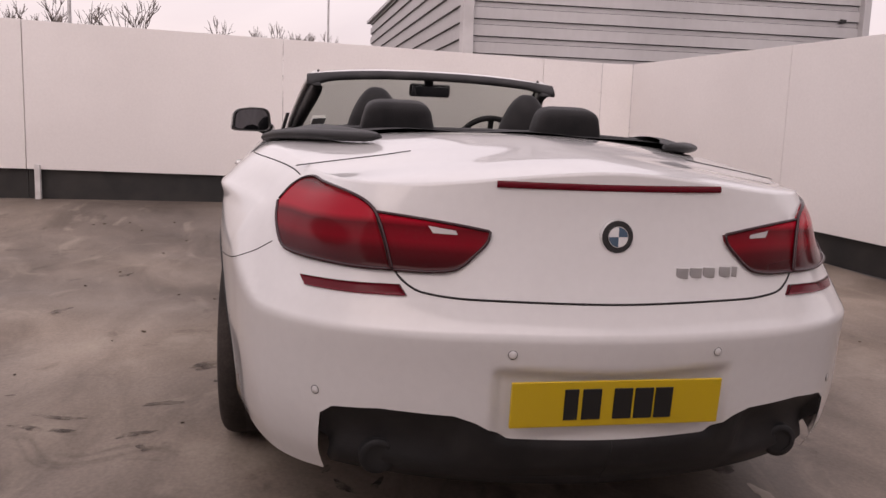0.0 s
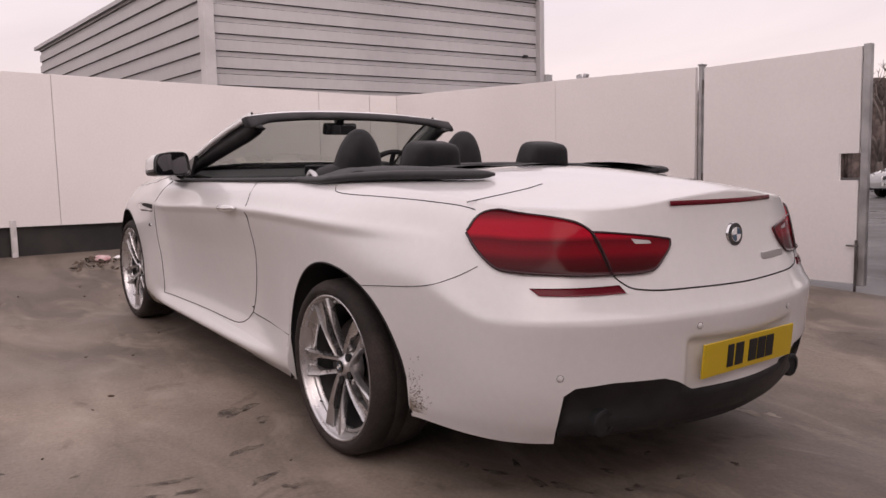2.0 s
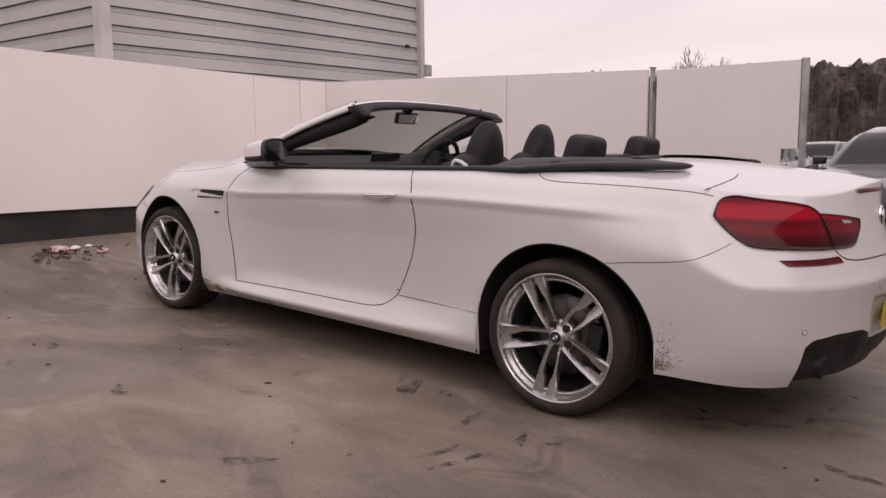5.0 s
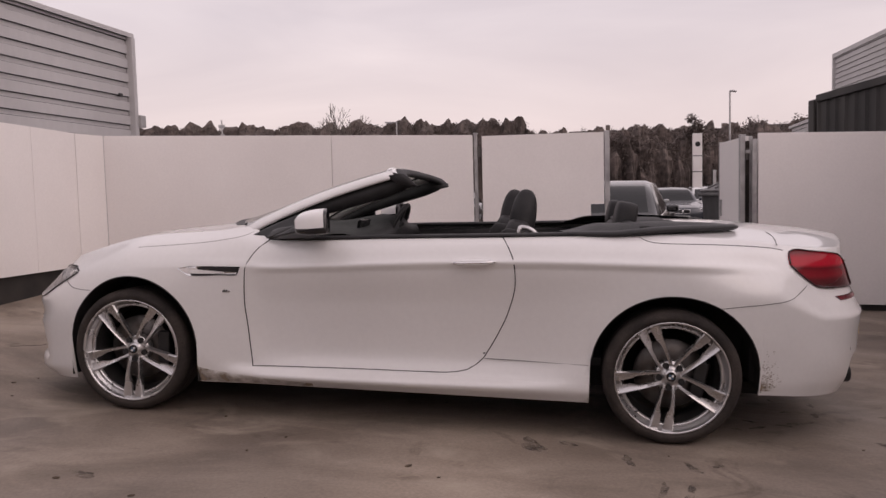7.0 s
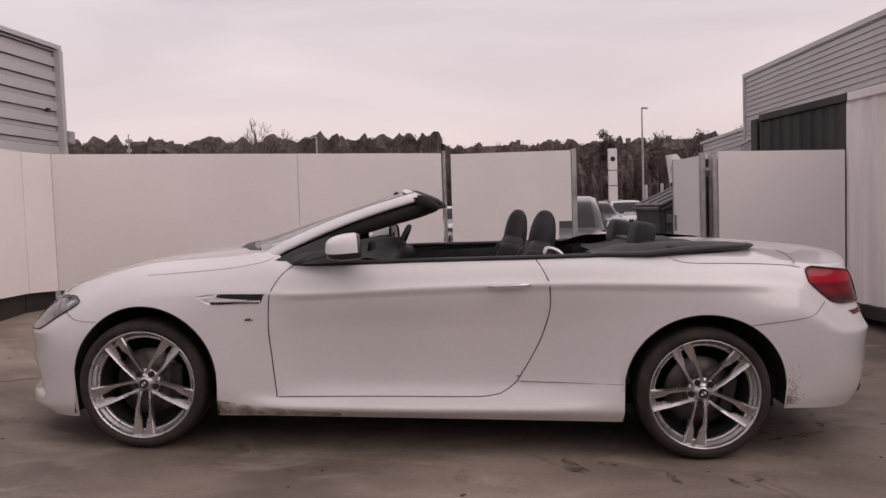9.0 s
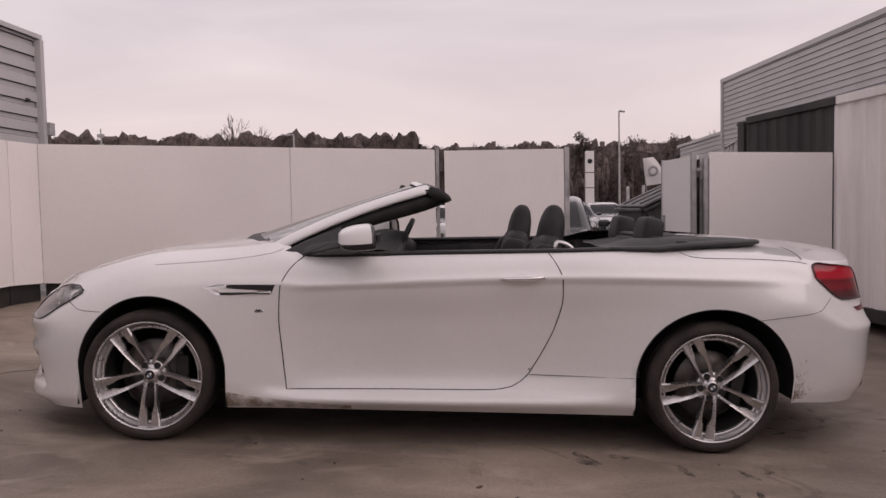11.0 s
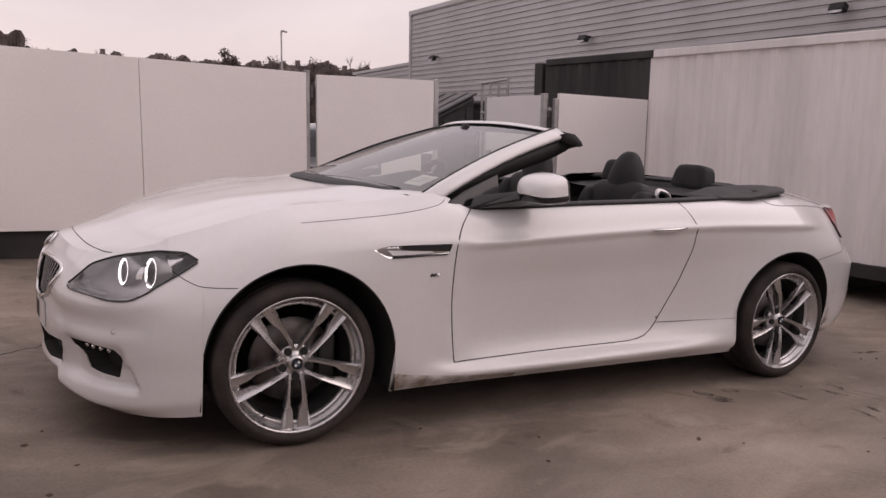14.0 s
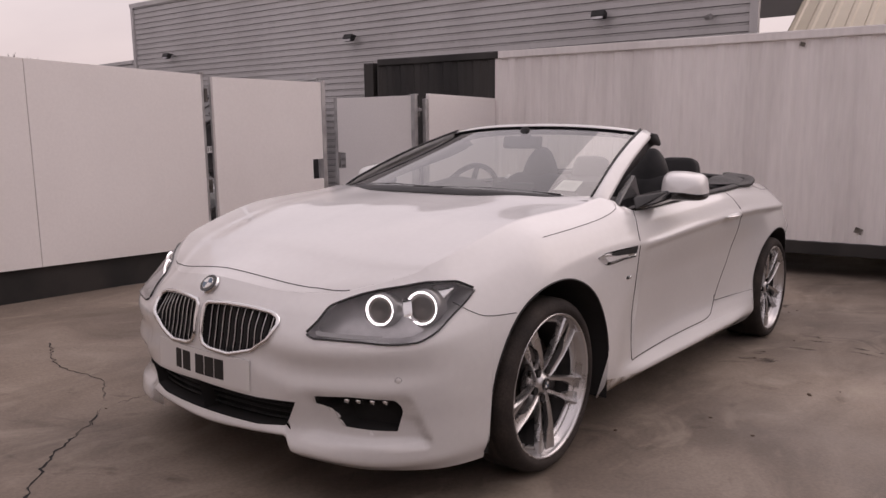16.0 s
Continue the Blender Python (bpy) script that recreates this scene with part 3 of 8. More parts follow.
FOG_START, FOG_TOP, FOG_END = s_at(y=-.41, rear=False), s_at(y=-.742, rear=False), s_at(-1.96)


def fog_pocket(s, z):
    """The scoop round the front intake: a crease at its outer end, a ledge below it."""
    crease = FOG_TOP + (FOG_END - 0.02 - FOG_TOP) * min(max((0.415 - z) / 0.25, 0), 1)
    inside = smooth01(s, FOG_START, FOG_START + 0.09) * (1 - smooth01(s, crease - 0.010, crease))
    return 0.030 * inside * smooth01(z, 0.238, 0.256) * (1 - smooth01(z, 0.36, 0.43))


def skin(s, zs, out=0.0):
    """Points of the flank at distance s and heights zs, moved outwards by out."""
    x, y = float(plan_x(s)), float(plan_y(s))
    e = 0.004
    s0, s1 = max(s - e, 0), min(s + e, arc[-1])
    tx, ty = float(plan_x(s1) - plan_x(s0)), float(plan_y(s1) - plan_y(s0))
    ln = math.hypot(tx, ty)
    tx, ty = tx / ln, ty / ln
    if s < 0.01 or s > arc[-1] - 0.01:
        tx, ty = 0.0, (-1.0 if s < 1 else 1.0)
    nx, ny = ty, -tx  # outwards
    z9 = [float(f(s)) for f in sec_z]
    i9 = [float(f(s)) for f in sec_i]
    ins = pchip(z9, i9)(np.asarray(zs, float)) - out
    if s > PLATE_START:
        ins = ins + np.array([0.016 * smooth01(s, PLATE_START, PLATE_START + 0.02) * smooth01(z, 0.395, 0.41) * (1 - smooth01(z, 0.566, 0.578)) for z in zs])
    if abs(y) > 0.8 and -0.85 < x < 1.95:
        # the crease along the shoulder overhangs the flank below it
        k = 0.012 * smooth01(x, -0.80, -0.60) * (1 - smooth01(x, 1.5, 1.95))
        ins = ins + np.array([k * (1 - smooth01(z, z9[5] - 0.040, z9[5] - 0.002)) * smooth01(z, 0.25, 0.40) for z in zs])
    if s < FOG_END:
        ins = ins + np.array([fog_pocket(s, z) for z in zs])
    return [(x - nx * i, y - ny * i, z) for i, z in zip(ins, zs)]


def top_z(s):
    return float(sec_z[8](s))


def low_z(s):
    return float(sec_z[0](s))


ARCH_F, ARCH_R = (-1.415, 0.345, 0.395, 0.380, 0.385), (1.424, 0.345, 0.390, 0.394, 0.436)  # centre, height of it, rise, reach forwards and back


def arch_top(x):
    for cx, cz, h, rf, rb in (ARCH_F, ARCH_R):
        r = rb if x > cx else rf
        if abs(x - cx) < r:
            return cz + h * (1 - (abs(x - cx) / r) ** 2.0) ** 0.5
    return None


cols = list(np.linspace(0, s_at(-1.80), 110)) + list(np.linspace(s_at(-1.02), s_at(1.00), 80)) + list(np.linspace(s_at(1.87), arc[-1], 100))
for cx, cz, h, rf, rb in (ARCH_F, ARCH_R):
    for k in range(49):
        cols.append(s_at(cx - ((rf if k < 24 else rb) - 0.0008) * math.cos(math.pi * k / 48)))
    cols += [s_at(cx - rf - 0.0008), s_at(cx + rb + 0.0008)]
cols = sorted(set(round(c, 5) for c in cols))
ROWS = 72
row_w = np.linspace(0, 1, ROWS - 1)
side_v, side_s = [], []
for s in cols:
    x = float(plan_x(s))
    at = arch_top(x) if abs(plan_y(s)) > 0.8 else None
    zb, zt = (at if at else low_z(s)), top_z(s)
    zm = min(0.775, zt - 0.085)  # level rows above the arches, so that the crease runs straight
    line = skin(s, np.where(row_w <= 0.6, zb + (zm - zb) * row_w / 0.6, zm + (zt - zm) * (row_w - 0.6) / 0.4))
    px_, py_, pz_ = skin(s, [zt - 0.004], -0.022)[0]
    side_v += line + [(px_, py_, pz_)]
    side_s.append(s)
side_f = grid_faces(len(cols), ROWS)


def in_poly(px, pz, poly):
    c, j = False, len(poly) - 1
    for i in range(len(poly)):
        (xi, zi), (xj, zj) = poly[i], poly[j]
        if (zi > pz) != (zj > pz) and px < (xj - xi) * (pz - zi) / (zj - zi) + xi:
            c = not c
        j = i
    return c


DOOR_LINE = curve_pts(((-0.655, 0.955), (-0.72, 0.89), (-0.762, 0.79), (-0.767, 0.65), (-0.752, 0.475), (-0.728, 0.285)), 24).tolist()
DOOR_LOW = curve_pts(((-0.728, 0.285), (-0.2, 0.288), (0.30, 0.294), (0.42, 0.315), (0.497, 0.377)), 24).tolist()
DOOR_BACK = curve_pts(((0.497, 0.377), (0.56, 0.49), (0.622, 0.633), (0.652, 0.775), (0.645, 0.873), (0.612, 0.95), (0.58, 0.996)), 24).tolist()
DOOR_POLY = DOOR_LINE + DOOR_LOW[1:] + DOOR_BACK[1:]
FRONT_SEAM = curve_pts(((-1.675, 0.652), (-1.74, 0.651), (-1.80, 0.654), (-1.86, 0.676), (-1.915, 0.708)), 14).tolist()
REAR_SEAM = curve_pts(((1.645, 0.684), (1.76, 0.700), (1.88, 0.716), (1.98, 0.735), (2.06, 0.768), (2.12, 0.802)), 18).tolist()


def panel_of(s, x, z):
    if in_poly(x, z, DOOR_POLY + [(0.58, 1.1), (-0.655, 1.1)]):
        return "door"
    if s > s_at(y=-.57) and z > 0.725:
        return "boot_panel"
    if -0.7 <= x < -0.6:
        return "front_wing" if z > 0.9 else "sill"
    if x < -0.7 and x > -1.84 and z > 0.655 or (-1.06 < x < -0.7 and z > 0.28):
        return "front_wing"
    if x < -1.0:
        return "front_bumper"
    if x > 1.62 and z < np.interp(x, [p[0] for p in REAR_SEAM], [p[1] for p in REAR_SEAM]) or x > 2.3 and s > s_at(y=-.40) and z < 0.745 or x > 2.2 and z < 0.80:
        return "rear_bumper"
    if z < 0.285 and x < 1.2:
        return "sill"
    return "rear_wing"


PANEL_LABEL = {"door": "white door", "front_wing": "white front wing", "front_bumper": "white front bumper", "rear_bumper": "white rear bumper",
               "sill": "white sill with road dirt along its foot", "rear_wing": "white rear wing", "boot_panel": "white rear face of the boot lid"}
groups = {}
sv = np.array(side_v)
HOLES = []  # openings cut through the skin: outlines in y and z on the nose or the tail


def cut(pts, rear):
    """A closed opening with a smooth outline."""
    p = np.array(pts + [pts[0]], float)
    d = np.r_[0, np.cumsum(np.linalg.norm(np.diff(p, axis=0), axis=1))]
    u = np.linspace(0, d[-1], 160)
    HOLES.append((rear, np.stack([np.interp(u, d, p[:, 0]), np.interp(u, d, p[:, 1])], 1)))
    return len(HOLES) - 1


KIDNEY = cut([(-0.018, 0.650), (-0.032, 0.664), (-0.116, 0.670), (-0.212, 0.667), (-0.307, 0.656), (-0.338, 0.642), (-0.345, 0.622), (-0.321, 0.573), (-0.255, 0.526), (-0.155, 0.500), (-0.06, 0.506), (-0.03, 0.518), (-0.018, 0.54)], False)
LOWER = cut([(0.05, 0.378), (-0.15, 0.370), (-0.279, 0.366), (-0.415, 0.368), (-0.373, 0.276), (-0.265, 0.266), (-0.131, 0.264), (0.05, 0.264)], False)
FOG = cut([(-0.478, 0.395), (-0.594, 0.406), (-0.712, 0.398), (-0.733, 0.359), (-0.718, 0.284), (-0.643, 0.286), (-0.564, 0.290), (-0.545, 0.312), (-0.532, 0.350), (-0.475, 0.365)], False)
cut([(0.05, 0.405), (-0.255, 0.405), (-0.33, 0.445), (-0.38, 0.460), (-0.55, 0.462), (-0.66, 0.450), (-0.69, 0.425), (-0.705, 0.310), (-0.71, 0.2), (0.05, 0.2)], True)


def holed(c):
    for k, (rear, poly) in enumerate(HOLES):
        if (c[0] > 0) == rear and abs(c[0]) > 1.9 and in_poly(c[1], c[2], poly.tolist()):
            return k
    return None


def sy(y):
    return s_at(y=y, rear=False)


h_top = [(sy(-.449), .609), (sy(-.478), .646), (sy(-.501), .686), (sy(-.532), .701), (sy(-.607), .727), (sy(-.722), .751), (s_at(-1.970), .769), (s_at(-1.879), .770), (s_at(-1.82), .748)]
h_bot = [(sy(-.452), .602), (sy(-.478), .592), (sy(-.528), .592), (sy(-.627), .591), (sy(-.700), .587), (s_at(-2.053), .593), (s_at(-2.014), .612), (s_at(-1.95), .657), (s_at(-1.875), .703), (s_at(-1.82), .739)]
LAMP = np.array(curve_pts(h_top, 90).tolist() + curve_pts(h_bot, 90).tolist()[::-1])
lamp_list = LAMP.tolist()
in_lamp = {}
kept, gone = [], {}
for f in side_f:
    c = sv[list(f)].mean(0)
    sm = sum(side_s[i // ROWS] for i in f) / 4
    if sm < LAMP[:, 0].max() and in_poly(sm, c[2], lamp_list):
        for i in f:
            in_lamp[i] = side_s[i // ROWS]
        continue
    h = holed(c) if abs(c[0]) > 1.9 else None
    if h is None:
        kept.append(f)
    else:
        for i in f:
            gone.setdefault(i, h)
kept_i = {i for f in kept for i in f}
for i, h in gone.items():
    if i not in kept_i:
        continue
    rear, poly = HOLES[h]
    y, z = side_v[i][1], side_v[i][2]
    if abs(y) < 1e-4:
        q = poly[np.argmin(np.abs(poly[:, 1] - z) + 10 * np.abs(poly[:, 0]))]
        q = (0.0, q[1])
    else:
        q = poly[np.argmin((poly[:, 0] - y) ** 2 + (poly[:, 1] - z) ** 2)]
    yy = min(q[0], 0.0)
    sq = s_at(y=yy, rear=rear) if yy < -1e-4 else (arc[-1] if rear else 0.0)
    side_v[i] = skin(sq, [max(q[1], low_z(sq))])[0]
for i, si in in_lamp.items():
    if i in kept_i:
        q = LAMP[np.argmin((LAMP[:, 0] - si) ** 2 + (LAMP[:, 1] - side_v[i][2]) ** 2)]
        side_v[i] = skin(q[0], [q[1]])[0]
for f in kept:
    c = sv[list(f)].mean(0)
    groups.setdefault(panel_of(side_s[f[0] // ROWS], c[0], c[2]), []).append(f)


def both_sides(name, verts, faces, mat, parent, label="", smooth=True, centre=False, **kw):
    """A mesh on the near flank and its mirror image; as one mesh where it runs across the middle."""
    verts = [tuple(v) for v in verts]
    used = sorted({i for f in faces for i in f})
    remap = {i: k for k, i in enumerate(used)}
    v1 = [verts[i] for i in used]
    f1 = [tuple(remap[i] for i in f) for f in faces]
    v2 = [(x, -y, z) for x, y, z in v1]
    f2 = [f[::-1] for f in f1]
    if centre:
        n = len(v1)
        ob = mesh_ob(name, v1 + v2, f1 + [tuple(i + n for i in f) for f in f2], mat, parent, label, smooth, **kw)
        bm = bmesh.new()
        bm.from_mesh(ob.data)
        bmesh.ops.remove_doubles(bm, verts=bm.verts, dist=0.0004)
        bm.to_mesh(ob.data)
        bm.free()
        return [ob, ob]
    p = parent if isinstance(parent, list) else [parent, parent]
    return [mesh_ob(name, v1, f1, mat, p[0], label, smooth, **kw), mesh_ob(name, v2, f2, mat, p[1], label, smooth, **kw)]


PANELS = {}
for name, faces in groups.items():
    PANELS[name] = both_sides(name, side_v, faces, PAINT, car, PANEL_LABEL[name], centre=name in ("front_bumper", "rear_bumper", "boot_panel"))


# ---- decks: bonnet and boot, stretched between their four edges ----
def top_point(s):
    return np.array(skin(s, [top_z(s)])[0])


def coons(front, back, centre, side, nu, nv):
    """Grid over u (front to back) and v (middle to flank)."""
    f0, f1, b0, b1 = front(0), front(1), back(0), back(1)
    vs = []
    for u in np.linspace(0, 1, nu):
        for v in np.linspace(0, 1, nv):
            p = (1 - u) * front(v) + u * back(v) + (1 - v) * centre(u) + v * side(u)
            p = p - ((1 - u) * (1 - v) * f0 + (1 - u) * v * f1 + u * (1 - v) * b0 + u * v * b1)
            vs.append(p)
    return vs


s_bc, s_be = s_at(y=-.56, rear=False), s_at(-0.79)
hood_z = pchip((-2.235, -2.15, -2.03, -1.93, -1.77, -1.6, -1.445, -1.285, -1.126, -0.97, -0.8), (.75, .78, .822, .864, .907, .942, .97, .992, 1.010, 1.026, 1.04))


e_end = top_point(s_be)


def hood_back(v):
    c = np.array((-1.035, 0, float(hood_z(-1.035))))
    return np.array((c[0] + (e_end[0] - c[0]) * v**2.2, e_end[1] * v, c[2] + (e_end[2] - c[2]) * v**3))


def hood_mid(u):
    x = -2.235 + (2.235 - 1.035) * u
    return np.array((x, 0, float(hood_z(x))))


hv = coons(lambda v: top_point(v * s_bc), hood_back, hood_mid, lambda u: top_point(s_bc + u * (s_be - s_bc)), 48, 28)
hv2 = []
for p in hv:
    x, y, z = p
    k = smooth01(x, -2.22, -1.75)
    edge = 0.30 + 0.16 * smooth01(x, -2.2, -1.0)
    z += 0.006 * k * math.exp(-((abs(y) - edge) / 0.10) ** 2)
    hv2.append((x, y, z))
both_sides("bonnet", hv2, [f[::-1] for f in grid_faces(48, 28)], PAINT, car, "white bonnet with two soft ridges", centre=True)

s_d0, s_dc = s_at(0.97), s_at(y=-.56)
d_side0, d_corner = top_point(s_d0), top_point(s_dc)
deck_z = pchip((1.12, 1.4, 1.75, 2.1, 2.3, 2.447), (1.062, 1.078, 1.086, 1.073, 1.057, 1.035))


def deck_front(v):
    return np.array((1.22 + (d_side0[0] - 1.22) * v**3, d_side0[1] * v, float(deck_z(1.22)) + (d_side0[2] - float(deck_z(1.22))) * v**2.5))


def deck_mid(u):
    x = 1.22 + (2.447 - 1.22) * u
    return np.array((x, 0, float(deck_z(x))))


dv = coons(deck_front, lambda v: top_point(arc[-1] + v * (s_dc - arc[-1])), deck_mid, lambda u: top_point(s_d0 + u * (s_dc - s_d0)), 44, 26)
both_sides("boot_lid", dv, [f[::-1] for f in grid_faces(44, 26)], PAINT, car, "white boot lid and roof cover", centre=True)


# ---- shut lines ----
def ribbon(pts3, nrm, width, mat, name="shut_line", parent=None, mirror=True):
    pts = [Vector(p) for p in pts3]
    vs = []
    for i, p in enumerate(pts):
        t = (pts[min(i + 1, len(pts) - 1)] - pts[max(i - 1, 0)]).normalized()
        n = Vector(nrm[i]) if isinstance(nrm, list) else Vector(nrm)
        sd = t.cross(n).normalized() * width / 2
        vs += [p - sd - n * 0.002, p - sd * 0.6 + n * 0.0006, p + sd * 0.6 + n * 0.0006, p + sd - n * 0.002]
    return both_sides(name, vs, grid_faces(len(pts), 4), mat, parent or car) if mirror else mesh_ob(name, vs, grid_faces(len(pts), 4), mat, parent or car)


def skin_line(line, width=0.006, mat=None, name="shut_line", lift=0.001):
    """A line given in x and z, laid on the near flank."""
    p3, nn = [], []
    for x, z in line:
        s = s_at(x)
        a = np.array(skin(s, [z], lift)[0])
        b = np.array(skin(s, [z], lift + 0.01)[0])
        p3.append(a)
        nn.append(((b - a) / np.linalg.norm(b - a)).tolist())
    return ribbon(p3, nn, width, mat or SEAM, name)


def tail_line(line, width=0.006, mat=None, name="shut_line", lift=0.001, rear=True):
    """A line given in y and z, laid on the tail or the nose."""
    p3, nn = [], []
    for y, z in line:
        s = s_at(y=y, rear=rear) if abs(y) > 1e-6 else (arc[-1] if rear else 0.0)
        a = np.array(skin(s, [z], lift)[0])
        b = np.array(skin(s, [z], lift + 0.01)[0])
        p3.append(a)
        nn.append(((b - a) / np.linalg.norm(b - a)).tolist())
    return ribbon(p3, nn, width, mat or SEAM, name)


skin_line(DOOR_LINE)
skin_line(DOOR_LOW, 0.005)
skin_line(DOOR_BACK)
skin_line(FRONT_SEAM, 0.003)
skin_line(curve_pts(((-0.765, 0.99), (-0.80, 0.972), (-0.84, 0.962), (-0.98, 0.936), (-1.2, 0.912), (-1.42, 0.892)), 30).tolist(), 0.002)
hg = np.array(hv2).reshape(48, 28, 3)


def on_bonnet(u, v):
    i, j = min(int(u * 47), 46), min(int(v * 27), 26)
    a, b = u * 47 - i, v * 27 - j
    return (hg[i, j] * (1 - a) + hg[i + 1, j] * a) * (1 - b) + (hg[i, j + 1] * (1 - a) + hg[i + 1, j + 1] * a) * b


front_gap = [on_bonnet(u, v) + np.array((-0.0005, 0, 0.001)) for v, u in zip(np.linspace(0, 0.985, 40), 0.045 * (1 - np.linspace(0, 1, 40) ** 4))]
ribbon(front_gap, (-0.35, 0, 0.94), 0.0036, SEAM)
skin_line(REAR_SEAM, 0.003)
skin_line([(0.50, 0.372), (0.75, 0.372), (1.02, 0.374)], 0.003)
skin_line(curve_pts(((1.255, 1.012), (1.30, 0.992), (1.38, 0.985), (1.6, 0.984), (1.93, 0.978), (2.03, 0.968)), 30).tolist(), 0.004)
# lower edge of the boot lid, from the lamp down and across the tail
tail_line(curve_pts(((-0.60, 0.90), (-0.56, 0.82), (-0.53, 0.775), (-0.47, 0.742), (-0.36, 0.733), (0, 0.731)), 40).tolist(), 0.006)


# ---- patches laid on the skin: lamps, reflectors ----
def patch(top, bottom, n=40, m=14, lift=0.004, rear=True, on="s", bulge=0.0):
    """Grid between two lines given in distance and height."""
    tp, bt = curve_pts(top, n), curve_pts(bottom, n)
    vs = []
    for a, b in zip(tp, bt):
        for k in range(m):
            w = k / (m - 1)
            s, z = a[0] + (b[0] - a[0]) * w, a[1] + (b[1] - a[1]) * w
            vs.append(skin(s, [z], lift + bulge * math.sin(math.pi * w))[0])
    return vs, grid_faces(n, m)


def rim(vs, n, m, depth=0.02):
    """Turned-in edge round a patch, so that it has depth."""
    loop = [i * m for i in range(n)] + [(n - 1) * m + k for k in range(1, m)] + [i * m + m - 1 for i in range(n - 2, -1, -1)] + [k for k in range(m - 2, 0, -1)]
    c = np.mean(np.array(vs), 0)
    base = len(vs)
    extra, fs = [], []
    for i in loop:
        p = np.array(vs[i])
        inward = np.array((0.0, 0.0, 0.62)) + np.array((0, 0, 0))
        q = p + (np.array((0.0 if abs(p[0]) < 1.9 else p[0] * 0, -p[1], 0)) * 0.02)
        extra.append(p - np.array((np.sign(p[0]), np.sign(p[1]), 0)) * depth * 0.7)
    L = len(loop)
    for k in range(L):
        fs.append((loop[k], loop[(k + 1) % L], base + (k + 1) % L, base + k))
    return list(vs) + [tuple(e) for e in extra], fs


# ---- openings: tunnels, grilles, diffuser ----
def hole_pts(h, out=0.0):
    rear, poly = HOLES[h]
    pts = []
    for y, z in poly[:-1]:
        yy = min(y, 0.0)
        s = s_at(y=yy, rear=rear) if yy < -1e-4 else (arc[-1] if rear else 0.0)
        pts.append(np.array(skin(s, [max(z, low_z(s))], out)[0]))
    return pts


def tunnel(h, depth, mat, name, parent, shrink=0.9, label="", back=None, centre=False):
    """Walls that run inwards from an opening's edge to a dark back plate."""
    rim_p = hole_pts(h, 0.001)
    rear = HOLES[h][0]
    c = np.mean(rim_p, 0)
    if centre:
        c[1] = 0
    inner = [np.array((p[0] + (-depth if rear else depth), c[1] + (p[1] - c[1]) * shrink, c[2] + (p[2] - c[2]) * shrink)) for p in rim_p]
    n = len(rim_p)
    mid = np.mean(inner, 0)
    vs = rim_p + inner + [mid]
    fs = [(k, (k + 1) % n, n + (k + 1) % n, n + k) for k in range(n)] + [(n + k, n + (k + 1) % n, 2 * n) for k in range(n)]
    return both_sides(name, vs, fs, mat, parent, label, smooth=False, centre=centre)


kid = [tagged(new("kidney_grille"), "", "") for _ in range(2)]
for k in kid:
    k.parent = car
    k["label"] = "black grille with a chrome surround and upright slats"
tunnel(KIDNEY, 0.07, ARCH_BLACK, "recess", kid, 0.96)
loop = hole_pts(KIDNEY, 0.004)[::2]
fv, ff = sweep(loop, 0.0085, 8, closed=True, up=(1, 0, 0))
both_sides("surround", fv, ff, CHROME, kid, "chrome surround")
for k in range(10):
    y = -0.045 - 0.030 * k
    poly = HOLES[KIDNEY][1]
    near = [z for a, z in poly if abs(a - y) < 0.006]
    if not near:
        continue
    z0, z1 = min(near), max(near)
    s = s_at(y=y, rear=False)
    pts = [skin(s, [z], -0.006 - 0.006 * math.sin(math.pi * (z - z0) / (z1 - z0)))[0] for z in np.linspace(z0, z1, 8)]
    v, f = sweep(pts, 0.0015, 6, flat=1.2, up=(0, 1, 0))
    both_sides("slat", v, f, SILVER_PLASTIC, kid, "")
    v, f = sweep([(p[0] + 0.018, p[1], p[2]) for p in pts], 0.004, 6, flat=2.4, up=(0, 1, 0))
    both_sides("slat", v, f, ARCH_BLACK, kid, "")

low_grille = tagged(new("lower_grille"), "", "")
low_grille.parent = car
low_grille["label"] = "black air intake under the number plate"
tunnel(LOWER, 0.09, ARCH_BLACK, "recess", low_grille, 0.97, centre=True)
for z in (0.285, 0.31, 0.333, 0.352):
    half = 0.365 + (z - 0.276) * 0.4
    v, f = sweep([skin(s_at(y=-abs(y), rear=False) if abs(y) > 0.002 else 0.0, [z], -0.05)[0][:1] + (y, z) for y in np.linspace(-half, half, 15)], 0.004, 6)
    mesh_ob("slat", v, f, BLACK_PLASTIC, low_grille)

fogs = [tagged(new("fog_intake"), "", "") for _ in range(2)]
for k in fogs:
    k.parent = car
    k["label"] = "black intake with a slim lamp strip"
tunnel(FOG, 0.08, ARCH_BLACK, "recess", fogs, 0.93)
for y in (-0.575, -0.61, -0.65, -0.685):
    p = skin(s_at(y=y, rear=False), [0.389], -0.012)[0]
    both_sides("lamp_cell", *sweep([(p[0] - 0.004, p[1] - 0.014, p[2]), (p[0] + 0.004, p[1] + 0.014, p[2])], 0.009, 8), CHROME, fogs)

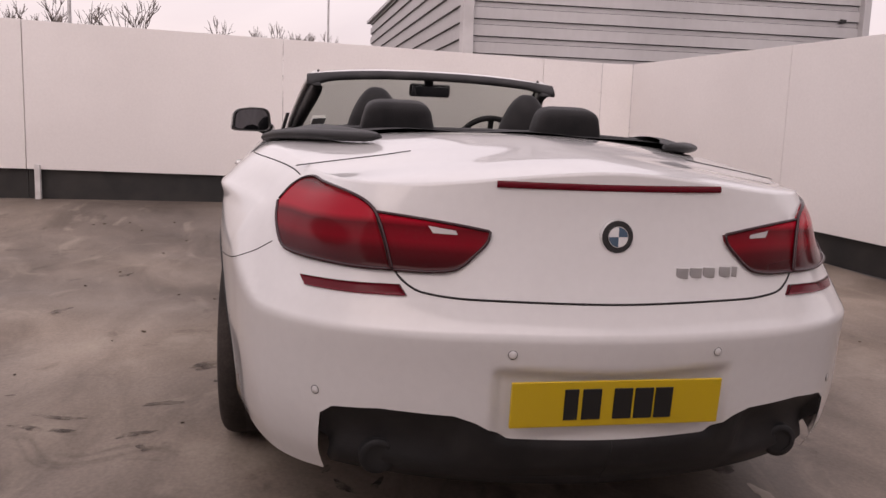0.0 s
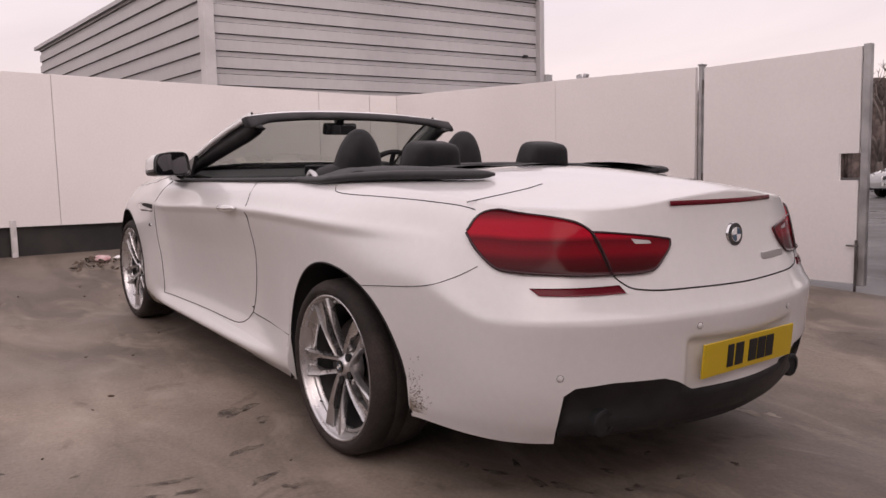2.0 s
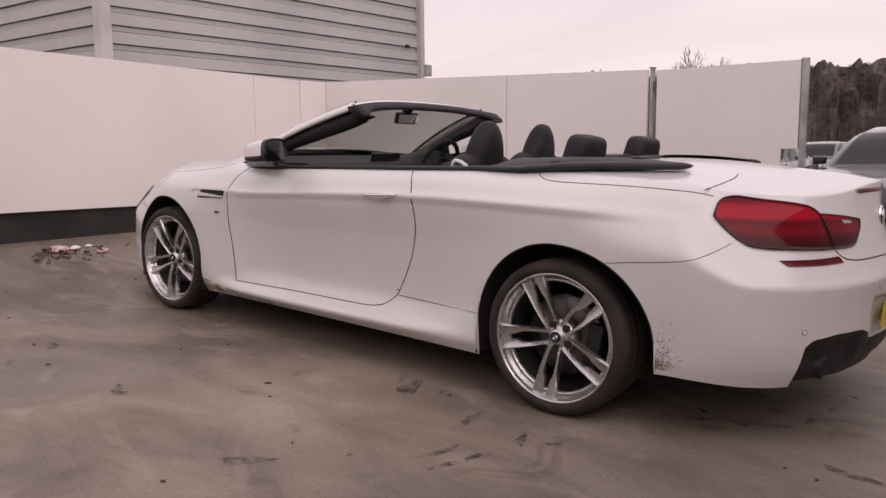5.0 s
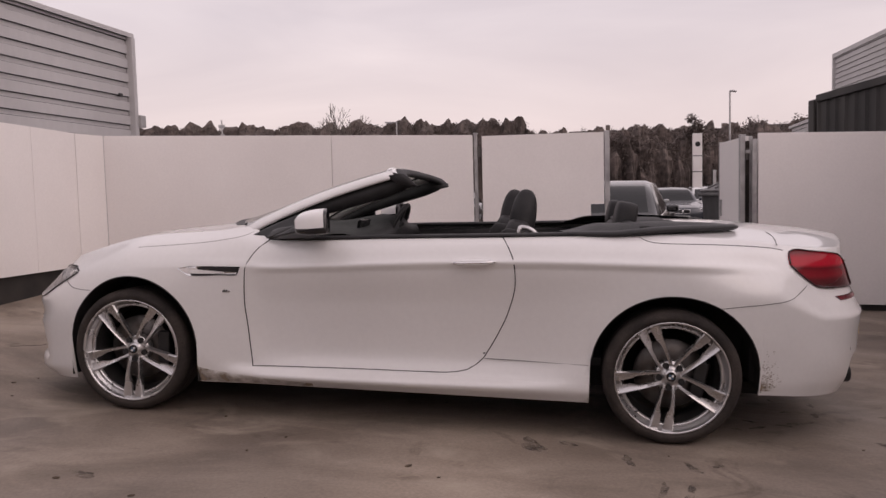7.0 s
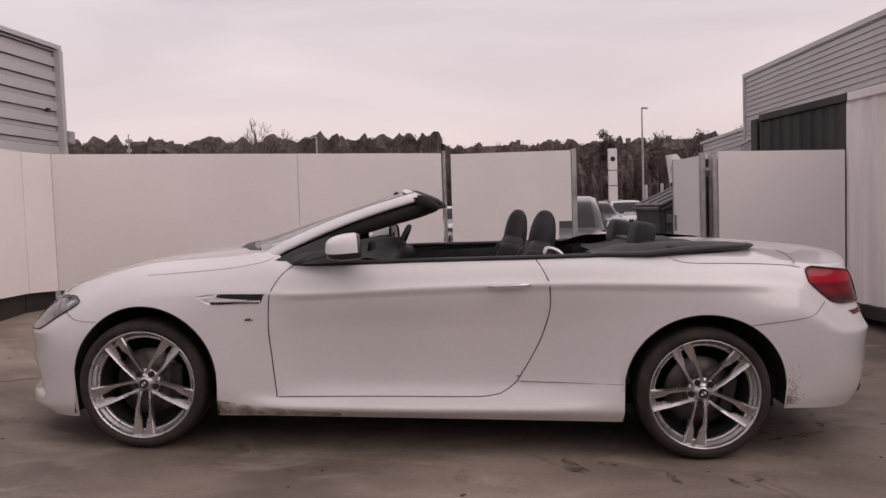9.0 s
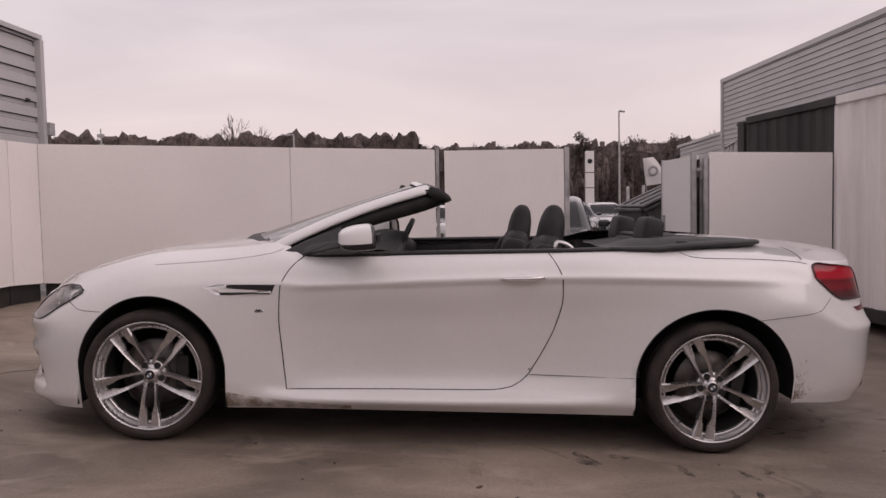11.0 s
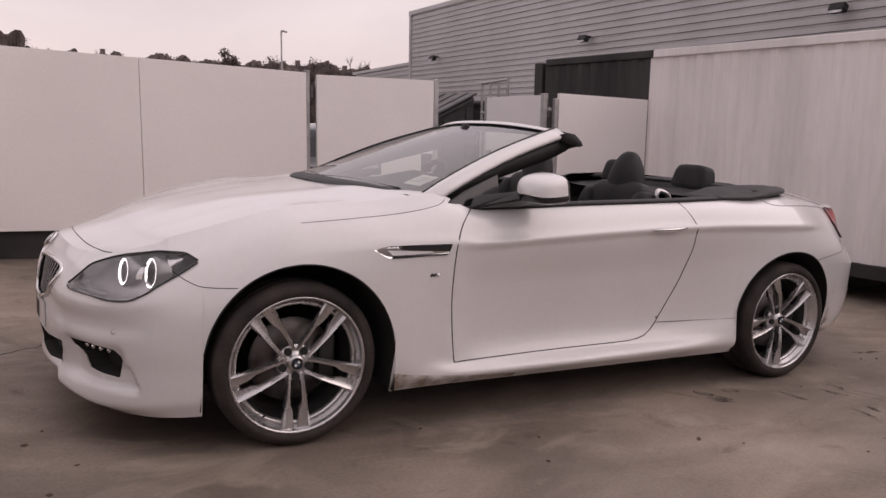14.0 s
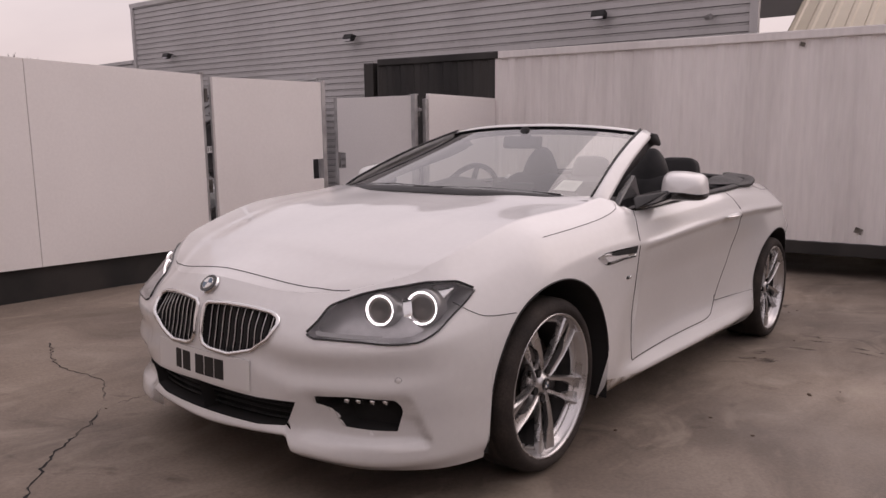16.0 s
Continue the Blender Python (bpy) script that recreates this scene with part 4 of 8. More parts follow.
diffuser = tagged(new("rear_diffuser"), "", "")
diffuser.parent = car
diffuser["label"] = "matt black rear diffuser"
dp, n = [], 46
for y in np.linspace(-0.698, 0, n):
    s = s_at(y=min(y, -0.0005))
    zt = float(np.interp(-y, (0, 0.255, 0.33, 0.38, 0.55, 0.66, 0.69, 0.706), (0.406, 0.406, 0.446, 0.461, 0.463, 0.451, 0.426, 0.32)))
    zb = 0.262 + 0.012 * smooth01(-y, 0.3, 0.65)
    for k in range(10):
        w = k / 9
        z = zt + (zb - zt) * w
        inset = 0.003 + 0.018 * w + (0.03 * math.sin(math.pi * min(w * 1.3, 1)) if abs(y) > 0.36 else 0.0) * smooth01(-y, 0.34, 0.42)
        dp.append(skin(s, [max(z, low_z(s))], -inset)[0][:2] + (z,))
    dp.append((dp[-1][0] - 0.30, dp[-1][1] * 0.92, zb + 0.03))
both_sides("valance", dp, [f[::-1] for f in grid_faces(n, 11)], BLACK_PLASTIC, diffuser, "matt black valance", centre=True)
for side in (-1, 1):
    ex = tagged(new("exhaust_tip"), "", "")
    ex.parent = car
    prof = [(0.030, 0.0), (0.043, 0.0), (0.046, 0.006), (0.046, 0.16), (0.038, 0.16), (0.036, 0.01), (0.030, 0.0)]
    v, f = lathe(prof, 24)
    v = [(2.402 - a, side * 0.545 + x, 0.322 + z) for x, a, z in v]
    mesh_ob("pipe", v, f, BLACK_PLASTIC, ex, "dark round exhaust tip")
    v, f = lathe([(0.0, 0.004), (0.040, 0.004)], 24)
    mesh_ob("pipe_inside", [(2.402 - a, side * 0.545 + x, 0.322 + z) for x, a, z in v], f, ARCH_BLACK, ex)

# ---- tail lamps ----
tl = [tagged(new("tail_lamp"), "", "") for _ in range(2)]
for k in tl:
    k.parent = car
    k["label"] = "dark red two-piece tail lamp, lit band inside"
sA, sB, sC, sD = s_at(2.045), s_at(2.10), s_at(y=-.60), s_at(y=-.315)
top_l = [(sA, .905), (sA + .012, .945), (s_at(2.085), .966), (s_at(2.14), .974), (s_at(2.215), .969), (s_at(y=-.66), .950), (s_at(y=-.605), .922)]
bot_l = [(sA, .90), (s_at(2.09), .862), (s_at(2.145), .822), (s_at(2.20), .797), (s_at(y=-.70), .790), (s_at(y=-.62), .789), (s_at(y=-.545), .790)]
v, f = patch(top_l, bot_l, 44, 16, 0.007)
v2, f2 = rim(v, 44, 16)
both_sides("outer_lens", v2, f + f2, RED_LAMP, tl, "dark red outer lens")
lens_edge = [skin(s, [z], 0.0075)[0] for s, z in top_l] + [skin(s, [z], 0.0075)[0] for s, z in bot_l[::-1]]
both_sides("lens_edge", *sweep(curve_pts(lens_edge, 70), 0.0045, 6), RED_EDGE, tl, "near-black lens edge")
top_i = [(s_at(y=-.600), .918), (s_at(y=-.52), .912), (s_at(y=-.42), .902), (s_at(y=-.345), .892), (s_at(y=-.315), .886)]
bot_i = [(s_at(y=-.542), .789), (s_at(y=-.48), .789), (s_at(y=-.40), .797), (s_at(y=-.345), .838), (s_at(y=-.317), .872)]
v, f = patch(top_i, bot_i, 30, 14, 0.006)
v2, f2 = rim(v, 30, 14)
both_sides("inner_lens", v2, f + f2, RED_LAMP, tl, "dark red inner lens")
lens_edge = [skin(s, [z], 0.0065)[0] for s, z in top_i] + [skin(s, [z], 0.0065)[0] for s, z in bot_i[::-1]]
both_sides("lens_edge", *sweep(curve_pts(lens_edge, 60), 0.004, 6), RED_EDGE, tl, "near-black lens edge")
v, f = patch([(s_at(y=-.468), .894), (s_at(y=-.40), .886)], [(s_at(y=-.455), .878), (s_at(y=-.395), .877)], 10, 4, 0.0078)
both_sides("clear_window", v, f, SILVER_PLASTIC, tl, "small clear reversing window")
# gap between the two lenses
tail_line([(-0.606, 0.925), (-0.59, 0.895), (-0.57, 0.85), (-0.545, 0.787)], 0.007, lift=0.008)

ref = [tagged(new("reflector_strip"), "", "") for _ in range(2)]
for k in ref:
    k.parent = car
v, f = patch([(s_at(y=-.775), .748), (s_at(y=-.66), .752), (s_at(y=-.525), .757)], [(s_at(y=-.752), .728), (s_at(y=-.65), .729), (s_at(y=-.505), .733)], 24, 5, 0.004)
v2, f2 = rim(v, 24, 5, 0.01)
both_sides("lens", v2, f + f2, RED_DARK, ref, "dark red reflector strip")

# high brake light along the spoiler
v = []
bx = np.linspace(-0.285, 0.285, 30)
for y in bx:
    s = s_at(y=-max(abs(y), 0.0005))
    for k, (zz, o) in enumerate(((1.006, 0.001), (1.003, 0.003), (0.994, 0.004), (0.990, 0.001))):
        x, _, _ = skin(s, [min(zz, top_z(s) - 0.002)], o)[0]
        v.append((x, y, min(zz, top_z(s) + 0.001)))
mesh_ob("high_brake_light", v, grid_faces(30, 4), RED_DARK, car, "narrow dark red brake light across the boot lip")

# ---- number plates and badges ----
def plate(name, x, z, tilt, w, h, mat, rear):
    g = tagged(new(name), "", "")
    g.parent = car
    g["label"] = ("yellow rear" if rear else "white front") + " number plate with dark bars"
    m = pose(x, 0, z, 0, tilt, 0)
    bm = box((0.008, w, h), (0, 0, 0), bevel=0.002)
    bm.transform(m)
    part("plate", bm, mat, g)
    sgn = 1 if rear else -1
    for y, bw in ((-0.115, 0.034), (-0.065, 0.046), (0.012, 0.046), (0.064, 0.046), (0.114, 0.044)):
        bm = box((0.003, bw, h * 0.68), (sgn * 0.0048, sgn * y if rear else -y, 0), bevel=0.0008, seg=1)
        bm.transform(m)
        part("bar", bm, INK, g, "dark bar")
    return g


plate("rear_number_plate", 2.545, 0.503, 3, 0.52, 0.112, YELLOW, True)
g = tagged(new("front_number_plate"), "white front number plate with dark bars")
g.parent = car


def bent(y0, y1, z0, z1, lift, depth=0.006):
    """A thin sheet that follows the nose from y0 to y1."""
    vs, n = [], 15
    for y in np.linspace(y0, y1, n):
        x = skin(sy(-max(abs(y), 0.0005)), [0.44])[0][0] - lift
        vs += [(x, y, z0), (x, y, z1), (x + depth, y, z1), (x + depth, y, z0)]
    return vs, [(i * 4 + k, i * 4 + (k + 1) % 4, (i + 1) * 4 + (k + 1) % 4, (i + 1) * 4 + k) for i in range(n - 1) for k in range(4)] + [(0, 1, 2, 3), ((n - 1) * 4 + 3, (n - 1) * 4 + 2, (n - 1) * 4 + 1, (n - 1) * 4)]


mesh_ob("plate", *bent(-0.255, 0.255, 0.385, 0.492, 0.007), WHITE_PLATE, g, smooth=False)
for y, bw in ((-0.115, 0.034), (-0.065, 0.046), (0.012, 0.046), (0.064, 0.046), (0.114, 0.044)):
    mesh_ob("bar", *bent(-y - bw / 2, -y + bw / 2, 0.403, 0.474, 0.0085, 0.002), INK, g, "dark bar", smooth=False)

def roundel(x, y, z, r, axis_rot, parent_name="badge"):
    g = tagged(new(parent_name), "", "")
    g.parent = car
    g["label"] = "round badge with blue and white quarters in a dark ring"
    m = pose(x, y, z, *axis_rot)
    bm = cyl(r, r * 0.93, 0.008, m, 40)
    part("chrome_rim", bm, CHROME, g, smooth=True, angle=30)
    bm = cyl(r * 0.90, r * 0.88, 0.0035, m @ pose(0, 0, 0.0048), 40)
    part("dark_ring", bm, BLACK_GLOSS, g)
    bm = cyl(r * 0.60, r * 0.58, 0.003, m @ pose(0, 0, 0.0075), 40)
    part("silver_ring", bm, CHROME, g)
    for q in range(4):
        bm = bmesh.new()
        vs = [bm.verts.new((0, 0, 0.0))]
        for k in range(9):
            w = math.pi / 2 * (q + k / 8)
            vs.append(bm.verts.new((r * 0.54 * math.cos(w), r * 0.54 * math.sin(w), 0)))
        fc = bm.faces.new(vs)
        ext = bmesh.ops.extrude_face_region(bm, geom=[fc])
        bmesh.ops.translate(bm, verts=[e for e in ext["geom"] if isinstance(e, bmesh.types.BMVert)], vec=(0, 0, 0.0012))
        bm.transform(m @ pose(0, 0, 0.0092))
        part("quarter", bm, BADGE_BLUE if q % 2 else BADGE_WHITE, g)
    return g


bx, by, bz = skin(arc[-1], [0.885], 0.003)[0]
roundel(bx, 0.0, bz, 0.043, (0, 86, 0))
roundel(-2.268, 0.0, 0.722, 0.040, (0, -50, 0), "badge")
# silver model script as plain bars
for k, (y, w) in enumerate(((0.170, 0.030), (0.208, 0.030), (0.246, 0.030), (0.292, 0.028), (0.322, 0.014))):
    x, _, _ = skin(s_at(y=-y), [0.80], 0.003)[0]
    part("script_bar", box((0.005, w, 0.026), (x, y, 0.80), (0, 0, -8), bevel=0.002), SILVER_PLASTIC, car, "silver bar of the boot script")

# ---- headlamps ----
hl = [tagged(new("headlamp"), "", "") for _ in range(2)]
for k in hl:
    k.parent = car
    k["label"] = "clear headlamp with two lit rings in a grey housing"


NB, MB = 46, 16
v, f = patch(h_top, h_bot, NB, MB, 0.004)
v2, f2 = rim(v, NB, MB, 0.03)
both_sides("lens", v2, f + f2, CLEAR, hl, "clear polycarbonate lens")
v, f = patch(h_top, h_bot, NB, MB, -0.082)
both_sides("housing", v, f, LAMP_GREY, hl, "grey reflector housing")
va = patch(h_top, h_bot, NB, MB, 0.0)[0]
loop = [i * MB for i in range(NB)] + [(NB - 1) * MB + k for k in range(1, MB)] + [i * MB + MB - 1 for i in range(NB - 2, -1, -1)] + [k for k in range(MB - 2, 0, -1)]
K = len(loop)
both_sides("housing_wall", [va[i] for i in loop] + [v[i] for i in loop], [(k, (k + 1) % K, K + (k + 1) % K, K + k) for k in range(K)], LAMP_GREY, hl, "grey side wall of the housing")
edge = patch(h_top, h_bot, NB, 2, 0.0045)[0]
v, f = sweep([edge[2 * i] for i in range(NB)], 0.0042, 6)
both_sides("upper_edge", v, f, BLACK_GLOSS, hl, "black edge line")
v, f = sweep([edge[2 * i + 1] for i in range(NB)], 0.0034, 6)
both_sides("lower_edge", v, f, BLACK_GLOSS, hl)
v, f = patch([(sy(-.475), .612), (sy(-.57), .609), (sy(-.68), .609)], [(sy(-.48), .599), (sy(-.57), .597), (sy(-.67), .596)], 16, 3, -0.006)
both_sides("indicator_strip", v, f, LAMP_TRIM, hl, "chrome strip")
for s, z, r in ((sy(-.666), .674, 0.050), (s_at(-2.018), .684, 0.055)):
    c0 = np.array(skin(s, [z], -0.042)[0])
    nrm = Vector((-0.97, -0.20, 0.12)).normalized()
    m = look(tuple(c0), tuple(c0 - np.array(nrm)))
    pts = [m @ Vector((r * math.cos(w), r * math.sin(w), 0)) for w in np.linspace(0, 2 * math.pi, 37)[:-1]]
    v, f = sweep(pts, 0.0048, 8, closed=True, up=tuple(nrm))
    both_sides("ring", v, f, RING_GLOW, hl, "white lit ring")
    v, f = lathe([(r * 1.0, 0.004), (r * 1.12, 0.004), (r * 1.22, -0.012), (r * 1.25, -0.05)], 36)
    both_sides("lamp_bezel", [m @ Vector((x, z2, a)) for x, a, z2 in v], f, LAMP_TRIM, hl, "satin bezel round the lamp")
    prof = [(0.0, 0.012), (r * 0.55, 0.004), (r * 0.72, 0.0), (r * 0.9, 0.006), (r * 0.98, 0.02)]
    v, f = lathe(prof, 28)
    v = [m @ Vector((x, z2, -a)) for x, a, z2 in v]
    both_sides("projector", v, f, STEEL, hl, "projector lens")

# bright reflector pieces between the rings and at the lamp's outer end
v, f = patch([(s_at(-2.075), .712), (s_at(-2.05), .718)], [(s_at(-2.075), .655), (s_at(-2.05), .660)], 6, 6, -0.045, bulge=0.012)
both_sides("reflector", v, f, CHROME, hl, "bright reflector between the lamps")
v, f = patch([(s_at(-1.955), .752), (s_at(-1.87), .760)], [(s_at(-1.955), .690), (s_at(-1.885), .735)], 10, 6, -0.030, bulge=0.010)
both_sides("reflector", v, f, CHROME, hl, "bright side reflector")

# ---- sensors, side vents, small badge, handles ----
def dot(x_or_y, z, rear, name="parking_sensor"):
    s = s_at(y=x_or_y, rear=rear)
    a, b = np.array(skin(s, [z], 0.0)[0]), np.array(skin(s, [z], 0.01)[0])
    m = look(tuple(b), tuple(a))
    v, f = lathe([(0.0, -0.0012), (0.0088, -0.0012), (0.0095, -0.0004)], 20)
    both_sides(name, [m @ Vector((x, zz, 0.0 - 0.009 - aa)) for x, aa, zz in v], f, PAINT, car)
    ring = [m @ Vector((0.0105 * math.cos(w), 0.0105 * math.sin(w), -0.0095)) for w in np.linspace(0, 2 * math.pi, 21)[:-1]]
    v, f = sweep(ring, 0.0007, 5, closed=True, up=(1, 0, 0))
    both_sides("sensor_gap", v, f, SEAM, car)


dot(-0.70, 0.482, True)
dot(-0.255, 0.618, True)
dot(-0.718, 0.467, False)

vent = [tagged(new("side_vent"), "", "") for _ in range(2)]
for k in vent:
    k.parent = car
    k["label"] = "chrome side vent with a black slot"


def on_side(x, z, o=0.0):
    return skin(s_at(x), [z], o)[0]


v, f = patch([(s_at(-1.143), .793), (s_at(-1.06), .808), (s_at(-0.785), .814)], [(s_at(-1.135), .788), (s_at(-1.065), .757), (s_at(-0.803), .772)], 24, 6, 0.002)
v2, f2 = rim(v, 24, 6, 0.01)
both_sides("surround", v2, f + f2, CHROME, vent, "chrome surround")
v, f = patch([(s_at(-1.035), .801), (s_at(-0.95), .808), (s_at(-0.788), .811)], [(s_at(-1.02), .792), (s_at(-0.95), .788), (s_at(-0.797), .783)], 18, 4, 0.0035)
both_sides("slot", v, f, ARCH_BLACK, vent, "black slot")
v, f = sweep([on_side(x, .800 + 0.012 * (x + 1.1), 0.004) for x in np.linspace(-1.095, -1.03, 8)], 0.0022, 6)
both_sides("blade", v, f, CHROME, vent)
v, f = sweep([on_side(x, .766 + 0.02 * (x + 1.05), 0.003) for x in np.linspace(-1.06, -0.81, 12)], 0.004, 6)
both_sides("blade", v, f, BLACK_GLOSS, vent)
v, f = patch([(s_at(-1.085), .791), (s_at(-1.03), .789), (s_at(-0.88), .784)], [(s_at(-1.06), .770), (s_at(-1.02), .771), (s_at(-0.87), .777)], 14, 3, 0.0035)
both_sides("inset", v, f, PAINT, vent, "white inset of the vent")
for dx, mt in ((-0.014, BLACK_GLOSS), (0.0, BLACK_GLOSS), (0.016, CHROME)):
    p = on_side(-0.862 + dx, 0.683, 0.001)
    both_sides("script_bar", *sweep([(p[0] - 0.006, p[1], p[2] - 0.004), (p[0] + 0.006, p[1], p[2] + 0.004)], 0.0055, 6), mt, car)

DOORS = PANELS["door"]
hp = []
for x in np.linspace(0.335, 0.56, 30):
    w = (x - 0.335) / 0.225
    t = math.sin(math.pi * min(max(w, 0.02), 0.98))
    c = np.array(on_side(x, 0.868 + 0.012 * w, 0.0))
    for k in range(10):
        a = 2 * math.pi * k / 10
        hp.append((c[0], c[1] - 0.026 * t**0.6 - 0.013 * t**0.5 * math.cos(a), c[2] + 0.018 * t**0.5 * math.sin(a)))
fs = []
for i in range(29):
    for k in range(10):
        fs.append((i * 10 + k, i * 10 + (k + 1) % 10, (i + 1) * 10 + (k + 1) % 10, (i + 1) * 10 + k))
both_sides("door_handle", hp, fs, PAINT, DOORS, "white door handle with a chrome inlay")
v, f = sweep([np.array(on_side(x, 0.868 + 0.012 * (x - 0.335) / 0.225, 0.0385 * math.sin(math.pi * (x - 0.335) / 0.225) ** 0.6)) for x in np.linspace(0.345, 0.55, 16)], 0.0055, 8)
both_sides("handle_inlay", v, f, CHROME, DOORS)
# shallow dished recess behind the handle
v, f = patch([(s_at(0.375), .890), (s_at(0.44), .909), (s_at(0.53), .895)], [(s_at(0.375), .858), (s_at(0.44), .846), (s_at(0.53), .862)], 14, 6, 0.0015, bulge=-0.0)
both_sides("handle_recess", v, f, PAINT, DOORS)
for x, z in ((0.498, 0.40),):
    p = on_side(x, z, 0.001)
    both_sides("lock_mark", *sweep([(p[0] - 0.004, p[1], p[2]), (p[0] + 0.004, p[1], p[2])], 0.004, 6), SEAM, DOORS)

# ---- wheels ----
def wheel(cx, cy, cz, half, side, angle, r_out=0.334):
    """side: -1 for the near flank. Built with its face towards -y, then turned."""
    w = tagged(new("wheel"), "", "")
    w.parent = car
    w["label"] = "silver twin-spoke alloy wheel with a low-profile tyre"
    w.matrix_local = pose(cx, cy, cz) @ pose(0, 0, 0, 0, 0, 0 if side < 0 else 180) @ pose(0, 0, 0, 0, angle, 0)
    h = half
    prof = [(0.272, -h + 0.012), (0.277, -h + 0.004), (0.288, -h - 0.004), (0.300, -h - 0.005), (0.315, -h + 0.002), (0.326, -h + 0.014), (0.332, -h + 0.03),
            (r_out, -h * 0.45), (0.3325, -h * 0.43), (0.3325, -h * 0.40), (r_out, -h * 0.38), (r_out, -0.006), (0.3325, -0.004), (0.3325, 0.004), (r_out, 0.006), (r_out, h * 0.5), (0.331, h - 0.03), (0.315, h - 0.004), (0.28, h), (0.255, h - 0.01)]
    v, f = lathe(prof, 72)
    mesh_ob("tyre", v, f, RUBBER, w, "black low-profile tyre with dusty sidewalls")
    prof = [(0.250, -h + 0.062), (0.254, -h + 0.036), (0.263, -h + 0.030), (0.266, -h + 0.014), (0.270, -h + 0.003), (0.276, -h + 0.001), (0.279, -h + 0.010)]
    v, f = lathe(prof, 72)
    mesh_ob("rim_lip", v, [q[::-1] for q in f], ALLOY, w, "polished rim lip")
    v, f = lathe([(0.252, -h + 0.046), (0.247, -h + 0.040), (0.240, -h + 0.043), (0.236, -h + 0.060)], 72)
    mesh_ob("inner_lip", v, [q[::-1] for q in f], ALLOY, w, "stepped inner lip")
    v, f = lathe([(0.251, -h + 0.058), (0.240, -h + 0.09), (0.225, -h + 0.12), (0.225, h - 0.04), (0.24, h)], 60)
    mesh_ob("barrel", v, [q[::-1] for q in f], ALLOY_DARK, w, "dark wheel barrel")
    # spokes in five pairs
    yf, yh = -h + 0.020, -h + 0.046
    for k in range(5):
        base = -math.pi / 2 + 2 * math.pi * k / 5
        for sd in (-1, 1):
            vs, nseg = [], 14
            for i in range(nseg):
                t = i / (nseg - 1)
                r = 0.046 + (0.266 - 0.046) * t
                outer = 0.033 + 0.026 * t
                inner = 0.0175 + 0.007 * math.sin(math.pi * t) - 0.010 * smooth01(t, 0.52, 0.68)
                off, wd = sd * (outer + inner) / 2, (outer - inner) / 2
                face = yh + (yf - yh) * t**0.7 - 0.004 * math.sin(math.pi * t)
                dep = 0.030 - 0.006 * t
                rd = Vector((math.cos(base), 0, math.sin(base)))
                tn = Vector((-math.sin(base), 0, math.cos(base)))
                c = rd * r + tn * off
                step = 0.006 + 0.004 * smooth01(t, 0.5, 0.7)
                for a, d in ((-1.0, dep), (-1.0, step if sd > 0 else 0.005), (-0.72 if sd < 0 else 0.1, -0.002 if sd < 0 else step - 0.002), (0.72 if sd > 0 else -0.1, -0.002 if sd > 0 else step - 0.002), (1.0, step if sd < 0 else 0.005), (1.0, dep)):
                    p = c + tn * (a * wd)
                    vs.append((p.x, face + d, p.z))
            fs = grid_faces(nseg, 6) + [(i * 6 + 5, i * 6, (i + 1) * 6, (i + 1) * 6 + 5) for i in range(nseg - 1)] + [tuple(range(6)), tuple(range(nseg * 6 - 1, nseg * 6 - 7, -1))]
            bm = bmesh.new()
            bv = [bm.verts.new(p) for p in vs]
            for q in fs:
                bm.faces.new([bv[i] for i in q])
            bmesh.ops.recalc_face_normals(bm, faces=bm.faces)
            part("spoke", bm, ALLOY, w, smooth=True, angle=35)
    v, f = lathe([(0.0, yh - 0.008), (0.030, yh - 0.008), (0.033, yh - 0.003), (0.038, yh + 0.006), (0.052, yh + 0.008), (0.070, yh + 0.012), (0.078, yh + 0.020), (0.080, yh + 0.05)], 40)
    mesh_ob("hub", v, f, ALLOY, w, "silver hub")
    for k in range(5):
        a = -math.pi / 2 + 2 * math.pi * k / 5
        part("bolt_hole", cyl(0.0155, 0.0155, 0.016, pose(0.057 * math.cos(a), yh + 0.006, 0.057 * math.sin(a), 90, 0, 0), 18), ARCH_BLACK, w)
    part("centre_cap", cyl(0.024, 0.024, 0.006, pose(0, yh - 0.012, 0, 90, 0, 0), 28), BLACK_GLOSS, w, "dark centre cap with blue and white quarters")
    for q in range(4):
        a = math.pi / 4 + math.pi / 2 * q
        part("cap_quarter", cyl(0.006, 0.006, 0.002, pose(0.0085 * math.cos(a), yh - 0.0155, 0.0085 * math.sin(a), 90, 0, 0), 12), BADGE_BLUE if q % 2 else BADGE_WHITE, w)
    part("valve", cyl(0.004, 0.003, 0.03, pose(-0.13, -h + 0.04, -0.205, 60, 0, 30), 8), BLACK_PLASTIC, w)
    v, f = lathe([(0.06, -h + 0.118), (0.172, -h + 0.118), (0.174, -h + 0.122), (0.174, -h + 0.142), (0.06, -h + 0.142)], 48)
    mesh_ob("brake_disc", v, f, STEEL, w, "worn steel brake disc")
    bm = bmesh.new()
    add_box(bm, (0.07, 0.07, 0.19), (0.145, -h + 0.125, 0.0), bevel=0.012)
    part("brake_caliper", bm, ALLOY_DARK, w, "grey brake caliper")
    return w


wheel(-1.43, -0.792, 0.334, 0.122, -1, 0)
wheel(-1.43, 0.792, 0.334, 0.122, 1, 20)
wheel(1.425, -0.80, 0.334, 0.134, -1, 9)
wheel(1.425, 0.80, 0.334, 0.134, 1, 40)

